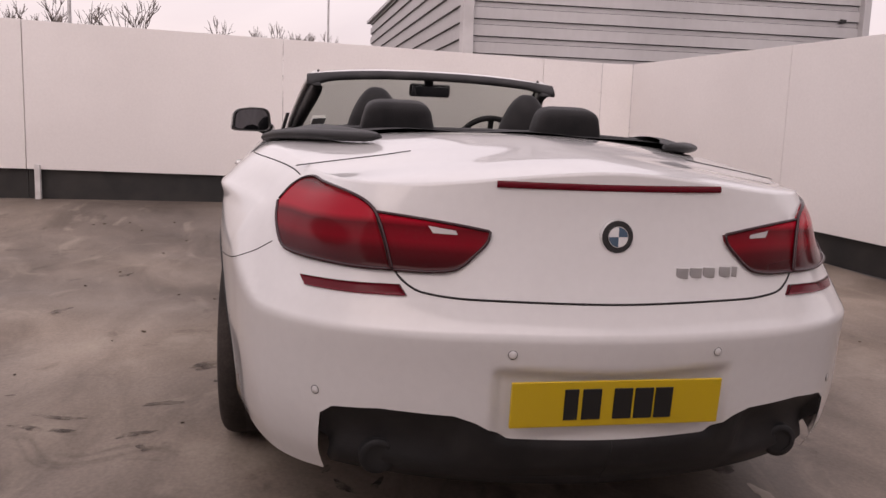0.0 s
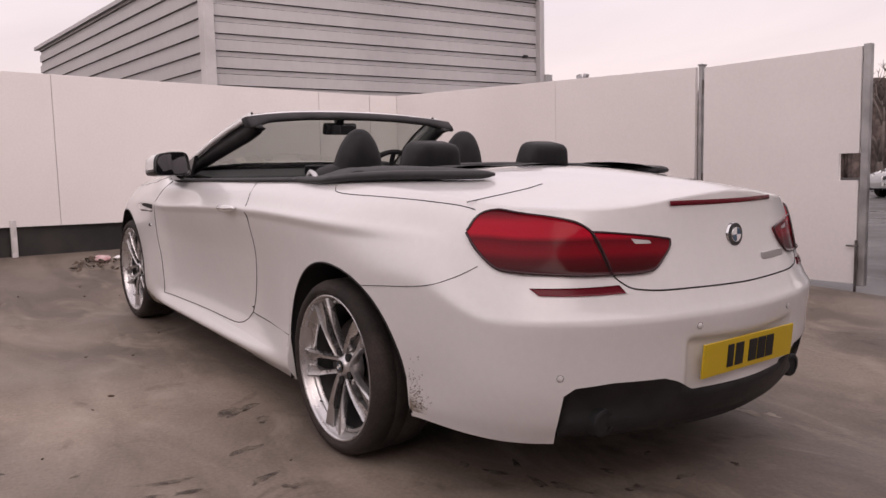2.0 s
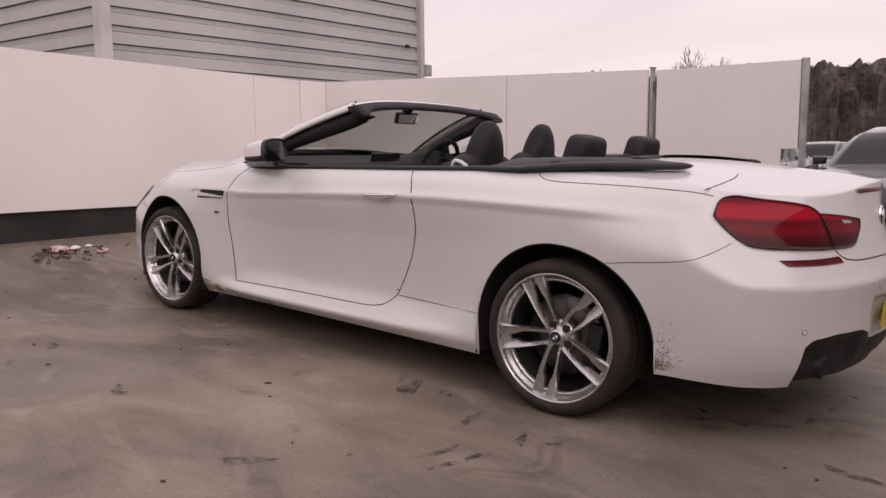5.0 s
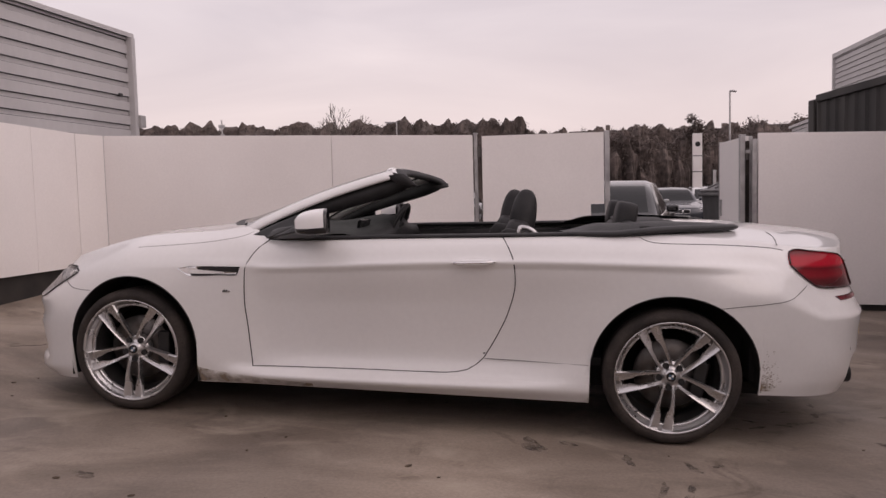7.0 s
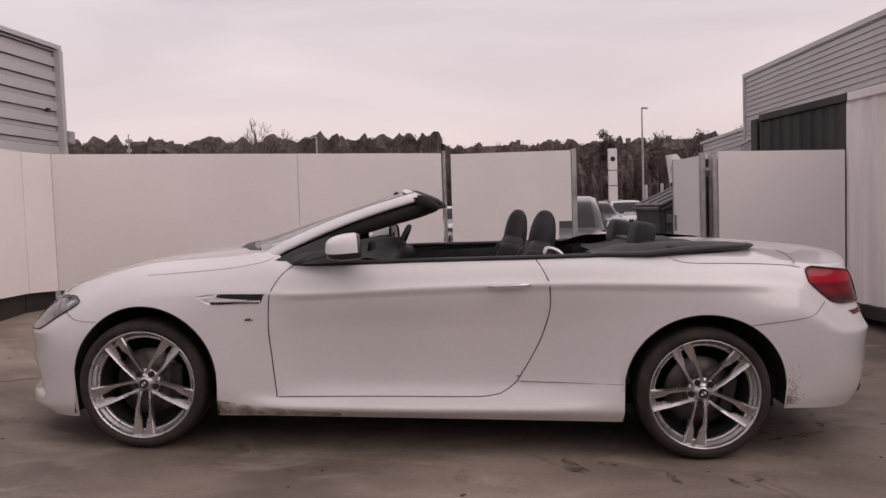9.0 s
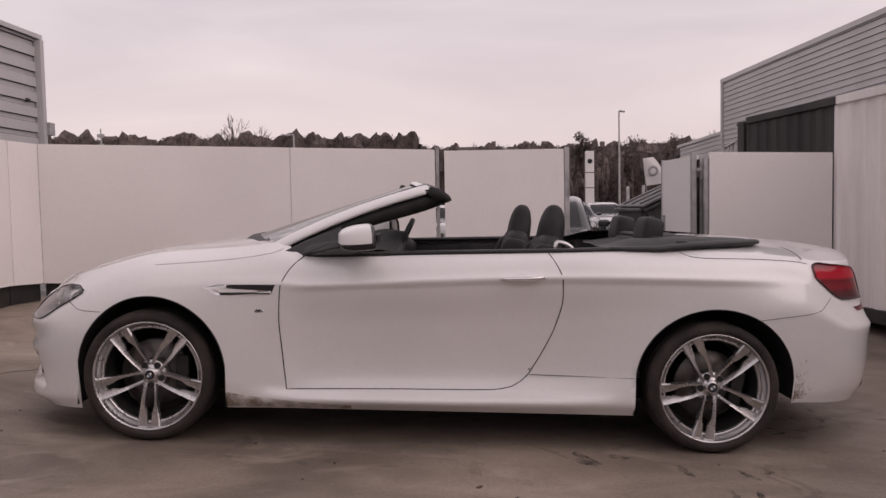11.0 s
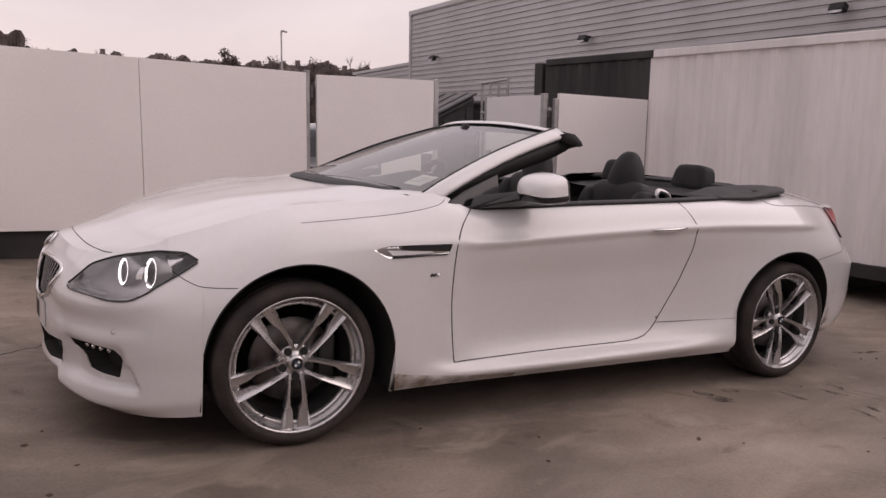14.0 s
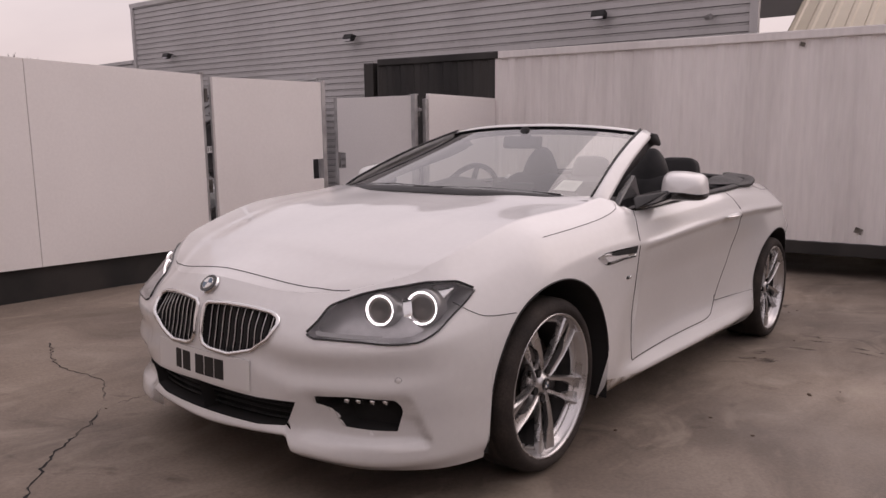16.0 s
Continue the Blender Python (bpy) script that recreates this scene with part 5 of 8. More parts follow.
# ---- wheel housings and floor pan ----
for (cx, cz, h, rf, rb), w in ((ARCH_F, 0.30), (ARCH_R, 0.34)):
    vs = []
    for k in range(33):
        r = rf if k < 16 else rb
        x = cx - (r + 0.004) * math.cos(math.pi * k / 32)
        z = cz + (h + 0.004) * max(0.0, (1 - min(abs(x - cx) / (r + 0.004), 1) ** 2.0)) ** 0.5
        s = s_at(x)
        y0 = skin(s, [max(z, 0.3)], -0.004)[0][1]
        for y in (y0, y0 + 0.03, -0.55):
            vs.append((x, y, z))
    zl, zr = (0.172, 0.19) if cx < 0 else (0.19, 0.275)
    vs = [(vs[0][0], y, zl) for y in (vs[0][1], vs[1][1], -0.55)] + vs + [(vs[-1][0], y, zr) for y in (vs[-3][1], vs[-2][1], -0.55)]
    n = len(vs) // 3
    fs = grid_faces(n, 3)
    fs.append(tuple(i * 3 + 2 for i in range(n)))
    both_sides("wheel_housing", vs, fs, ARCH_BLACK, car, "black wheel housing", smooth=False)
    # thin rolled edge of the arch
    pts = [np.array(skin(s_at(x), [arch_top(x)], 0.0)[0]) for x in np.linspace(cx - rf + 0.003, cx + rb - 0.003, 60)]
    v, f = sweep(pts, 0.0035, 6)
    both_sides("arch_edge", v, f, BLACK_PLASTIC, car)
bm = bmesh.new()
add_box(bm, (3.9, 1.05, 0.06), (0.0, 0, 0.21))
add_box(bm, (1.9, 1.66, 0.05), (0.0, 0, 0.205))
add_box(bm, (0.30, 1.0, 0.05), (-1.98, 0, 0.205))
add_box(bm, (0.50, 1.1, 0.06), (2.10, 0, 0.35))
part("floor_pan", bm, ARCH_BLACK, car, "black underside")
for x, z, h in ((-1.0, 0.42, 0.45), (1.86, 0.55, 0.5), (1.0, 0.45, 0.5)):
    part("bulkhead", box((0.045, 1.5, h), (x, 0, z)), ARCH_BLACK, car, "black inner bulkhead")

# ---- windscreen ----
ws = tagged(new("windscreen"), "", "")
ws.parent = car
ws["label"] = "raked windscreen in a white and black frame"
A0, A1 = np.array((-0.795, -0.775, 1.005)), np.array((-0.035, -0.640, 1.312))
BASE_MID, TOP_MID = np.array((-1.05, 0, 1.035)), np.array((-0.135, 0, 1.352))


def ws_base(v):
    return np.array((BASE_MID[0] + (A0[0] - BASE_MID[0]) * abs(v) ** 2.2, A0[1] * v, BASE_MID[2] + (A0[2] - BASE_MID[2]) * abs(v) ** 2.5))


def ws_top(v):
    return np.array((TOP_MID[0] + (A1[0] - TOP_MID[0]) * abs(v) ** 2.2, A1[1] * v, TOP_MID[2] + (A1[2] - TOP_MID[2]) * abs(v) ** 2.4))


gv2 = []
for v in np.linspace(-0.965, 0.965, 33):
    a, b = ws_base(v), ws_top(v)
    for t in np.linspace(0.0, 0.97, 14):
        p = a + (b - a) * t
        bow = 0.002 * math.sin(math.pi * t)
        gv2.append((p[0] - bow * 0.45, p[1], p[2] + bow * 0.8))
glass_ob = mesh_ob("glass", gv2, grid_faces(33, 14), GLASS, ws, "clear windscreen glass")
glass_ob.visible_shadow = False


def pillar_line(n, drop=0.0, inward=0.0, back=0.0):
    pts = []
    for t in np.linspace(0, 1, n):
        p = A0 + (A1 - A0) * t
        bow = 0.024 * math.sin(math.pi * t)
        pts.append(np.array((p[0] - bow * 0.45 + back, p[1] + inward, p[2] + bow * 0.8 - drop)))
    return pts


# a broad flat white band whose face looks forwards and outwards
front_line = [A0 + np.array((-0.085, 0.0, -0.075)), A0 + np.array((-0.03, 0.0, -0.022))] + pillar_line(16)[1:]
band_a = (A1 - A0) / np.linalg.norm(A1 - A0)
band_n = np.array((-0.58, -0.66, 0.48))
band_n = band_n - band_a * (band_n @ band_a)
band_n = band_n / np.linalg.norm(band_n)
band_w = np.cross(band_a, band_n)
BAND = ((-0.048, -0.006), (-0.044, 0.003), (-0.020, 0.008), (0.006, 0.008), (0.023, 0.002), (0.028, -0.010), (0.014, -0.022), (-0.030, -0.018))
v = [tuple(p + band_w * a * (1.0 - 0.12 * k / 16) + band_n * b) for k, p in enumerate(front_line) for a, b in BAND]
f = [(i * 8 + k, i * 8 + (k + 1) % 8, (i + 1) * 8 + (k + 1) % 8, (i + 1) * 8 + k) for i in range(len(front_line) - 1) for k in range(8)] + [tuple(range(8))[::-1], tuple(range(len(v) - 8, len(v)))]
both_sides("pillar", v, f, PAINT, ws, "broad white windscreen pillar")
v, f = sweep([p - band_w * 0.049 - band_n * 0.007 for p in front_line[1:]], 0.0065, 6)
both_sides("glass_seal", v, f, BLACK_PLASTIC, ws, "black seal along the glass")
trim_w = pchip((0.0, 0.3, 0.6, 0.85, 1.0), (0.030, 0.062, 0.086, 0.094, 0.085))
tv = []
for t, p in zip(np.linspace(0, 1, 24), pillar_line(24)):
    w = float(trim_w(t))
    u = p + np.array((0.012, 0.010, -0.020))
    lo = p + np.array((0.020 + 0.42 * w, 0.026, -0.012 - 0.86 * w))
    md = (u + lo) / 2 + np.array((0.0, -0.008, 0.0))
    inn = np.array((0.004, 0.032, 0.0))
    tv += [u, md, lo, lo + inn, u + inn]
for dx, dz, w in ((0.045, -0.018, 0.062), (0.085, -0.034, 0.034), (0.118, -0.052, 0.008)):
    u = A1 + np.array((dx, 0.004, dz - 0.002))
    lo = u + np.array((0.25 * w, 0.016, -0.9 * w))
    tv += [u, (u + lo) / 2 + np.array((0.0, -0.006, 0.0)), lo, lo + np.array((0.004, 0.04, 0.0)), u + np.array((0.004, 0.04, 0.0))]
fs = [(i * 5 + k, i * 5 + (k + 1) % 5, (i + 1) * 5 + (k + 1) % 5, (i + 1) * 5 + k) for i in range(26) for k in range(5)] + [tuple(range(5))[::-1], tuple(range(130, 135))]
both_sides("pillar_trim", tv, fs, BLACK_PLASTIC, ws, "broad black pillar trim and seal")
# header: white lip in front, black roof seal behind
vs = []
hn = 41
for v_ in np.linspace(-1.0, 1.0, hn):
    p = ws_top(v_)
    e = abs(v_) ** 4
    sec = ((-0.030, 0.000), (-0.012, 0.014), (0.012, 0.012), (0.030, 0.003))
    for dx, dz in sec:
        vs.append((p[0] + dx, p[1], p[2] + dz * (1 - 0.3 * e)))
mesh_ob("header_lip", vs, grid_faces(hn, 4), PAINT, ws, "white header lip")
vs = []
for v_ in np.linspace(-1.03, 1.03, hn):
    p = ws_top(v_)
    e = smooth01(abs(v_), 0.80, 1.0)
    back = 0.115 - 0.02 * (1 - e)
    for dx, dz in ((0.028, 0.004), (0.06, 0.002), (back - 0.01, -0.014 - 0.018 * e), (back, -0.030 - 0.022 * e), (back - 0.02, -0.044 - 0.016 * e), (0.03, -0.040 - 0.01 * e), (-0.02, -0.024), (-0.026, -0.004)):
        vs.append((p[0] + dx, p[1], p[2] + dz))
fs = grid_faces(hn, 8) + [(i * 8 + 7, i * 8, (i + 1) * 8, (i + 1) * 8 + 7) for i in range(hn - 1)] + [tuple(range(8)), tuple(range(hn * 8 - 1, hn * 8 - 9, -1))]
mesh_ob("header_seal", vs, fs, FABRIC, ws, "black roof seal and lining along the header")
# scuttle and wipers
vs = []
for v_ in np.linspace(-0.97, 0.97, 31):
    p = ws_base(v_)
    for dx, dz in ((-0.075, -0.020), (-0.05, -0.005), (-0.02, 0.0), (0.02, 0.004)):
        vs.append((p[0] + dx, p[1] * 0.985, p[2] + dz))
mesh_ob("scuttle", vs, grid_faces(31, 4), BLACK_PLASTIC, ws, "black scuttle panel")
for a, b in (((-0.93, 0.56, 1.024), (-1.05, -0.10, 1.036)), ((-1.06, 0.06, 1.036), (-0.89, -0.62, 1.022))):
    v, f = sweep(curve_pts((a, tuple((np.array(a) + np.array(b)) / 2 + np.array((-0.015, 0, 0.012))), b), 12), 0.0045, 6)
    mesh_ob("wiper", v, f, BLACK_GLOSS, ws, "black wiper arm")
# paper permit stuck inside the screen's lower corner
q = [np.array(gv2[int(a) * 14 + b]) for a, b in ((28, 1), (28, 3), (30, 3), (30, 1))]
q = [p + np.array((0.006, 0, -0.006)) for p in q]
c = sum(q) / 4
loop2 = [c + (q[i] - c) * 0.86 for i in range(4)]
permit = mesh_ob("permit_disc", [tuple(p) for p in loop2] + [tuple(p + np.array((0.002, 0, -0.002))) for p in loop2], [(0, 1, 2, 3), (7, 6, 5, 4), (0, 4, 5, 1), (1, 5, 6, 2), (2, 6, 7, 3), (3, 7, 4, 0)], PAPER, ws, "white paper permit", smooth=False)
for t in (0.3, 0.5, 0.7):
    a, b = loop2[0] + (loop2[1] - loop2[0]) * t, loop2[3] + (loop2[2] - loop2[3]) * t
    v, f = sweep([a + (b - a) * 0.15 + np.array((-0.001, 0, 0.001)), a + (b - a) * 0.8 + np.array((-0.001, 0, 0.001))], 0.0035, 4, flat=0.3)
    mesh_ob("permit_bar", v, f, LAMP_GREY, ws)
# inner mirror
bm = box((0.03, 0.235, 0.072), (-0.215, 0.02, 1.262), (0, 12, 6), bevel=0.014)
part("inner_mirror", bm, BLACK_PLASTIC, ws, "black interior mirror")
part("inner_mirror_glass", box((0.003, 0.215, 0.054), (-0.198, 0.022, 1.258), (0, 12, 6), bevel=0.001), MIRROR, ws)
part("mirror_stalk", box((0.06, 0.05, 0.055), (-0.20, 0.01, 1.315), (0, 25, 0), bevel=0.015), BLACK_PLASTIC, ws)

# ---- door mirrors ----
for sd in (-1, 1):
    g = tagged(new("door_mirror"), "", "")
    g.parent = car
    g["label"] = "white door mirror with a black back and foot"
    m = pose(-0.318, sd * 0.958, 1.049, 0, -4, -sd * 13)
    # shell: sections from the glass edge forwards, drawn in to a blunt nose
    secs = ((0.0, 1.0), (-0.040, 1.0), (-0.078, 0.95), (-0.108, 0.87), (-0.130, 0.75), (-0.146, 0.55), (-0.153, 0.0))
    out = []
    for k in range(32):
        w = 2 * math.pi * k / 32
        c, s_ = math.cos(w), math.sin(w)
        yy = math.copysign(abs(c) ** 0.38, c) * 0.106
        zz = math.copysign(abs(s_) ** 0.42, s_) * (0.080 if s_ > 0 else 0.050)
        yy *= 1 - 0.9 * zz
        zz -= 0.012 * max(sd * yy, 0) / 0.098 * (1 if s_ > 0 else 0)
        out.append((yy, zz))
    drop = pchip((-0.176, -0.15, -0.125, -0.09, -0.045, 0.0), (0.0, 0.66, 0.84, 0.95, 1.0, 1.0))
    vs_ = [tuple(m @ Vector((x, yy * q, (zz * min(q, float(drop(x))) if zz > 0 else zz * q) + 0.004 * x / 0.12))) for x, q in secs for yy, zz in out]
    fs_ = [(i * 32 + k, i * 32 + (k + 1) % 32, (i + 1) * 32 + (k + 1) % 32, (i + 1) * 32 + k) for i in range(len(secs) - 1) for k in range(32)]
    top = [q for i, q in enumerate(fs_) if i % 32 < 16]
    low = [q for i, q in enumerate(fs_) if i % 32 >= 16]
    mesh_ob("cap", vs_, top, PAINT, g, "white mirror cap")
    mesh_ob("lower_shell", vs_, low, BLACK_GLOSS, g, "black lower shell")
    ring = [(0.0, 1.0), (0.012, 0.99), (0.018, 0.95), (0.017, 0.90), (0.008, 0.87), (0.008, 0.0)]
    vs_ = [tuple(m @ Vector((x, yy * q, zz * q))) for x, q in ring for yy, zz in out]
    fs_ = [(i * 32 + (k + 1) % 32, i * 32 + k, (i + 1) * 32 + k, (i + 1) * 32 + (k + 1) % 32) for i in range(len(ring) - 1) for k in range(32)]
    mesh_ob("bezel", vs_, fs_, BLACK_GLOSS, g, "black bezel round the mirror glass")
    vs_ = [tuple(m @ Vector((0.012 - 0.25 * (yy * yy + zz * zz) * q * q, yy * q, zz * q + 0.002))) for q in (0.84, 0.42, 0.0) for yy, zz in out]
    fs_ = [(i * 32 + (k + 1) % 32, i * 32 + k, (i + 1) * 32 + k, (i + 1) * 32 + (k + 1) % 32) for i in range(2) for k in range(32)]
    mesh_ob("glass", vs_, fs_, MIRROR_DARK, g, "tinted mirror glass")
    bm = bmesh.new()
    for x, y, z in ((-0.68, 0.868, 0.955), (-0.40, 0.872, 0.968), (-0.64, 0.838, 1.012), (-0.40, 0.838, 1.036), (-0.455, 0.955, 1.008), (-0.335, 0.955, 1.010), (-0.455, 0.950, 1.044), (-0.335, 0.950, 1.044)):
        bm.verts.new((x, sd * y, z))
    bmesh.ops.convex_hull(bm, input=bm.verts)
    bmesh.ops.bevel(bm, geom=list(bm.edges), offset=0.006, segments=2, affect="EDGES")
    part("foot", bm, BLACK_GLOSS, g, "black foot", smooth=True, angle=40)
    # sail panel in front of the foot
    tri = [(-0.80, sd * 0.835, 0.955), (-0.48, sd * 0.815, 0.965), (-0.48, sd * 0.775, 1.105), (-0.66, sd * 0.80, 1.03)]
    vs2 = [(x, y, z) for x, y, z in tri] + [(x, y - sd * 0.02, z) for x, y, z in tri]
    mesh_ob("sail_panel", vs2, [(0, 1, 2, 3), (7, 6, 5, 4), (0, 4, 5, 1), (1, 5, 6, 2), (2, 6, 7, 3), (3, 7, 4, 0)], BLACK_GLOSS, g, "gloss black sail panel", smooth=False)

# ---- waist trim and the rim round the folded roof ----
line = []
for x in np.linspace(-0.70, 0.96, 40):
    p = top_point(s_at(x))
    if x < -0.64:
        p = np.array((x, -0.853, 0.950))
    line.append(p + np.array((0, 0.026, 0.008)))
v, f = sweep(line, [0.012 + 0.018 * smooth01(i, 0, 4) for i in range(len(line))], 10, flat=0.45, up=(0, 0, 1))
both_sides("waist_trim", v, f, BLACK_PLASTIC, car, "black waist trim along the door top")
rim_line = curve_pts((line[-1] + np.array((-0.06, 0, 0)), (1.15, -0.790, 1.024), (1.32, -0.755, 1.042), (1.47, -0.705, 1.052), (1.60, -0.640, 1.058), (1.73, -0.550, 1.064), (1.80, -0.470, 1.068)), 40)
deck_pts = np.array(dv)
for q in rim_line:
    near = deck_pts[np.argsort((deck_pts[:, 0] - q[0]) ** 2 + (deck_pts[:, 1] - q[1]) ** 2)[:4]]
    q[2] = max(q[2], near[:, 2].mean() + 0.010) if q[0] > 1.2 else q[2]
rim_w = [0.034 + 0.014 * math.sin(math.pi * i / 39) + 0.004 * smooth01(i, 20, 37) for i in range(40)]
rim_w[-2:] = [rim_w[-2] * 0.82, rim_w[-1] * 0.35]
v, f = sweep(rim_line, rim_w, 12, flat=0.40)
both_sides("roof_well_rim", v, f, BLACK_PLASTIC, car, "black rubbery rim round the folded roof")
apron, m_ap = [], 7
for i, q in enumerate(rim_line):
    w = i / 39
    for k in range(m_ap):
        r = k / (m_ap - 1)
        x, y = q[0] - 0.04 * r, q[1] + 0.19 * r * (1 - w) ** 0.6
        near = deck_pts[np.argsort((deck_pts[:, 0] - x) ** 2 + (deck_pts[:, 1] - y) ** 2)[:4]]
        low = near[:, 2].mean() + 0.007 if x > 1.2 else 0.0
        apron.append((x, y, max(low, q[2] + 0.008 + (0.050 * (1 - w) ** 0.7 * smooth01(w, 0.0, 0.22)) * math.sin(r * math.pi / 2))))
both_sides("roof_well_apron", apron, grid_faces(40, m_ap), BLACK_PLASTIC, car, "black padded apron inside the rim")
# shut line across the boot between the rim ends
cover = curve_pts(((1.955, -0.735), (1.968, -0.675), (1.982, -0.59), (1.990, -0.50), (1.980, -0.42)), 24)
cl = []
for x, y in cover:
    near = deck_pts[np.argsort((deck_pts[:, 0] - x) ** 2 + (deck_pts[:, 1] - y) ** 2)[:8]]
    co = np.linalg.lstsq(np.c_[near[:, :2], np.ones(8)], near[:, 2], rcond=None)[0]
    cl.append(np.array((x, y, co[0] * x + co[1] * y + co[2] + 0.0015)))
ribbon(cl, (0.1, -0.2, 0.97), 0.0045, SEAM)
arcp = curve_pts(((1.30, -0.74, 1.052), (1.24, -0.55, 1.066), (1.215, -0.28, 1.074), (1.21, 0, 1.076), (1.215, 0.28, 1.074), (1.24, 0.55, 1.066), (1.30, 0.74, 1.052)), 40)
v, f = sweep(arcp, 0.035, 10, flat=0.4)
mesh_ob("roof_well_rim", v, f, BLACK_PLASTIC, car, "black rim across the roof well")
vs = []
for i, x in enumerate(np.linspace(0.98, 1.46, 13)):
    half = 0.80 - 0.16 * smooth01(x, 1.1, 1.5)
    for y in np.linspace(-1, 1, 25):
        vs.append((x + 0.10 * abs(y) ** 3, y * half, 1.002 + 0.082 * smooth01(x, 0.98, 1.36) * (1 - 0.35 * abs(y) ** 3) + 0.004 * math.sin(9 * y)))
mesh_ob("rear_shelf", vs, grid_faces(13, 25), FABRIC, car, "black fabric-covered shelf behind the rear seats")

# ---- cabin ----
bm = bmesh.new()
add_box(bm, (1.9, 1.5, 0.04), (0.15, 0, 0.36))
part("cabin_floor", bm, FABRIC, car, "black carpet")
for sd in (-1, 1):
    bm = box((1.70, 0.05, 0.56), (0.15, sd * 0.80, 0.675), (0, -2.2, 0), bevel=0.02)
    add_box(bm, (0.62, 0.06, 0.05), (0.05, sd * 0.76, 0.83), bevel=0.02)
    part("door_lining", bm, LEATHER, DOORS[0] if sd < 0 else DOORS[1], "black leather door lining", smooth=True, angle=40)
    bm = box((0.06, 0.012, 0.022), (-0.27, sd * 0.735, 0.90), bevel=0.005)
    part("inner_handle", bm, CHROME, DOORS[0] if sd < 0 else DOORS[1])
dash = []
for y in np.linspace(-0.76, 0.76, 31):
    hump = 0.075 * math.exp(-((y - 0.37) / 0.20) ** 2)
    for x, z in ((-0.98, 1.005), (-0.80, 0.995), (-0.55, 0.985 + hump * 0.5), (-0.34, 0.990 + hump), (-0.22, 0.975 + hump), (-0.19, 0.92), (-0.30, 0.80), (-0.36, 0.60), (-0.40, 0.42)):
        dash.append((x + 0.06 * (abs(y) / 0.76) ** 2, y, z))
mesh_ob("dashboard", dash, grid_faces(31, 9), LEATHER, car, "black dashboard with a hooded dial binnacle")
bm = box((0.02, 0.26, 0.09), (-0.36, -0.02, 1.0), (0, 10, 0), bevel=0.008)
part("screen_panel", bm, BLACK_GLOSS, car, "dark display panel on the dashboard")
bm = box((1.15, 0.24, 0.20), (0.25, 0, 0.56), bevel=0.04)
part("centre_console", bm, LEATHER, car, "black centre console", smooth=True, angle=40)
m = pose(-0.10, 0.37, 0.955, 0, -66, 0)
m = pose(-0.13, 0, 0) @ m
sw = tagged(new("steering_wheel"), "", "")
sw.parent = car
v, f = sweep([m @ Vector((0.185 * math.cos(w), 0.185 * math.sin(w), 0)) for w in np.linspace(0, 2 * math.pi, 41)[:-1]], 0.016, 10, closed=True, up=tuple(m.to_3x3() @ Vector((0, 0, 1))))
mesh_ob("rim", v, f, LEATHER, sw, "black leather steering wheel rim")
bm = cyl(0.075, 0.065, 0.05, m, 24)
for a in (0, 180, 270):
    bmesh.ops.create_cube(bm, size=1.0, matrix=m @ pose(0, 0, 0, 0, 0, a) @ pose(0.115, 0, 0) @ Matrix.Diagonal((0.12, 0.03, 0.012, 1)))
part("hub", bm, LEATHER, sw, "black hub with three spokes", smooth=True, angle=35)


def soft_block(size, m, power=0.55, taper=0.0):
    """A padded block: a rounded box with full faces."""
    bm = bmesh.new()
    bmesh.ops.create_uvsphere(bm, u_segments=24, v_segments=16, radius=1.0)
    for vv in bm.verts:
        c = vv.co
        x, y, z = (math.copysign(abs(a) ** power, a) * s / 2 for a, s in zip(c, size))
        vv.co = (x, y * (1 - taper * 2 * z / size[2]), z)
    bm.transform(m)
    return bm


def front_seat(x, y, name="front_seat"):
    g = tagged(new(name), "", "")
    g.parent = car
    g["label"] = "black leather front seat with an integral headrest"
    part("cushion", soft_block((0.56, 0.52, 0.20), pose(x - 0.28, y, 0.60, 0, -8, 0)), LEATHER, g, smooth=True)
    bm = soft_block((0.16, 0.52, 0.58), pose(x + 0.030, y, 0.79, 0, 8, 0), power=0.5)
    part("backrest", bm, LEATHER, g, "padded backrest", smooth=True)
    for sd in (-1, 1):
        part("bolster", soft_block((0.19, 0.11, 0.50), pose(x + 0.01, y + sd * 0.215, 0.78, 0, 9, 0)), LEATHER, g, smooth=True)
    bm = soft_block((0.150, 0.265, 0.40), pose(x + 0.078, y, 1.045, 0, 8, 0), power=0.80, taper=0.36)
    part("headrest", bm, LEATHER, g, "rounded headrest", smooth=True)
    sd = -1 if y < 0 else 1
    pts = curve_pts(((x + 0.085, y + sd * 0.262, 0.955), (x + 0.075, y + sd * 0.262, 1.01), (x + 0.085, y + sd * 0.258, 1.040), (x + 0.115, y + sd * 0.262, 1.036), (x + 0.165, y + sd * 0.265, 1.005), (x + 0.172, y + sd * 0.265, 0.985), (x + 0.155, y + sd * 0.262, 0.955)), 24)
    v, f = sweep(pts, 0.013, 8)
    mesh_ob("belt_guide", v, f, SILVER_PLASTIC, g, "silver belt guide")
    return g


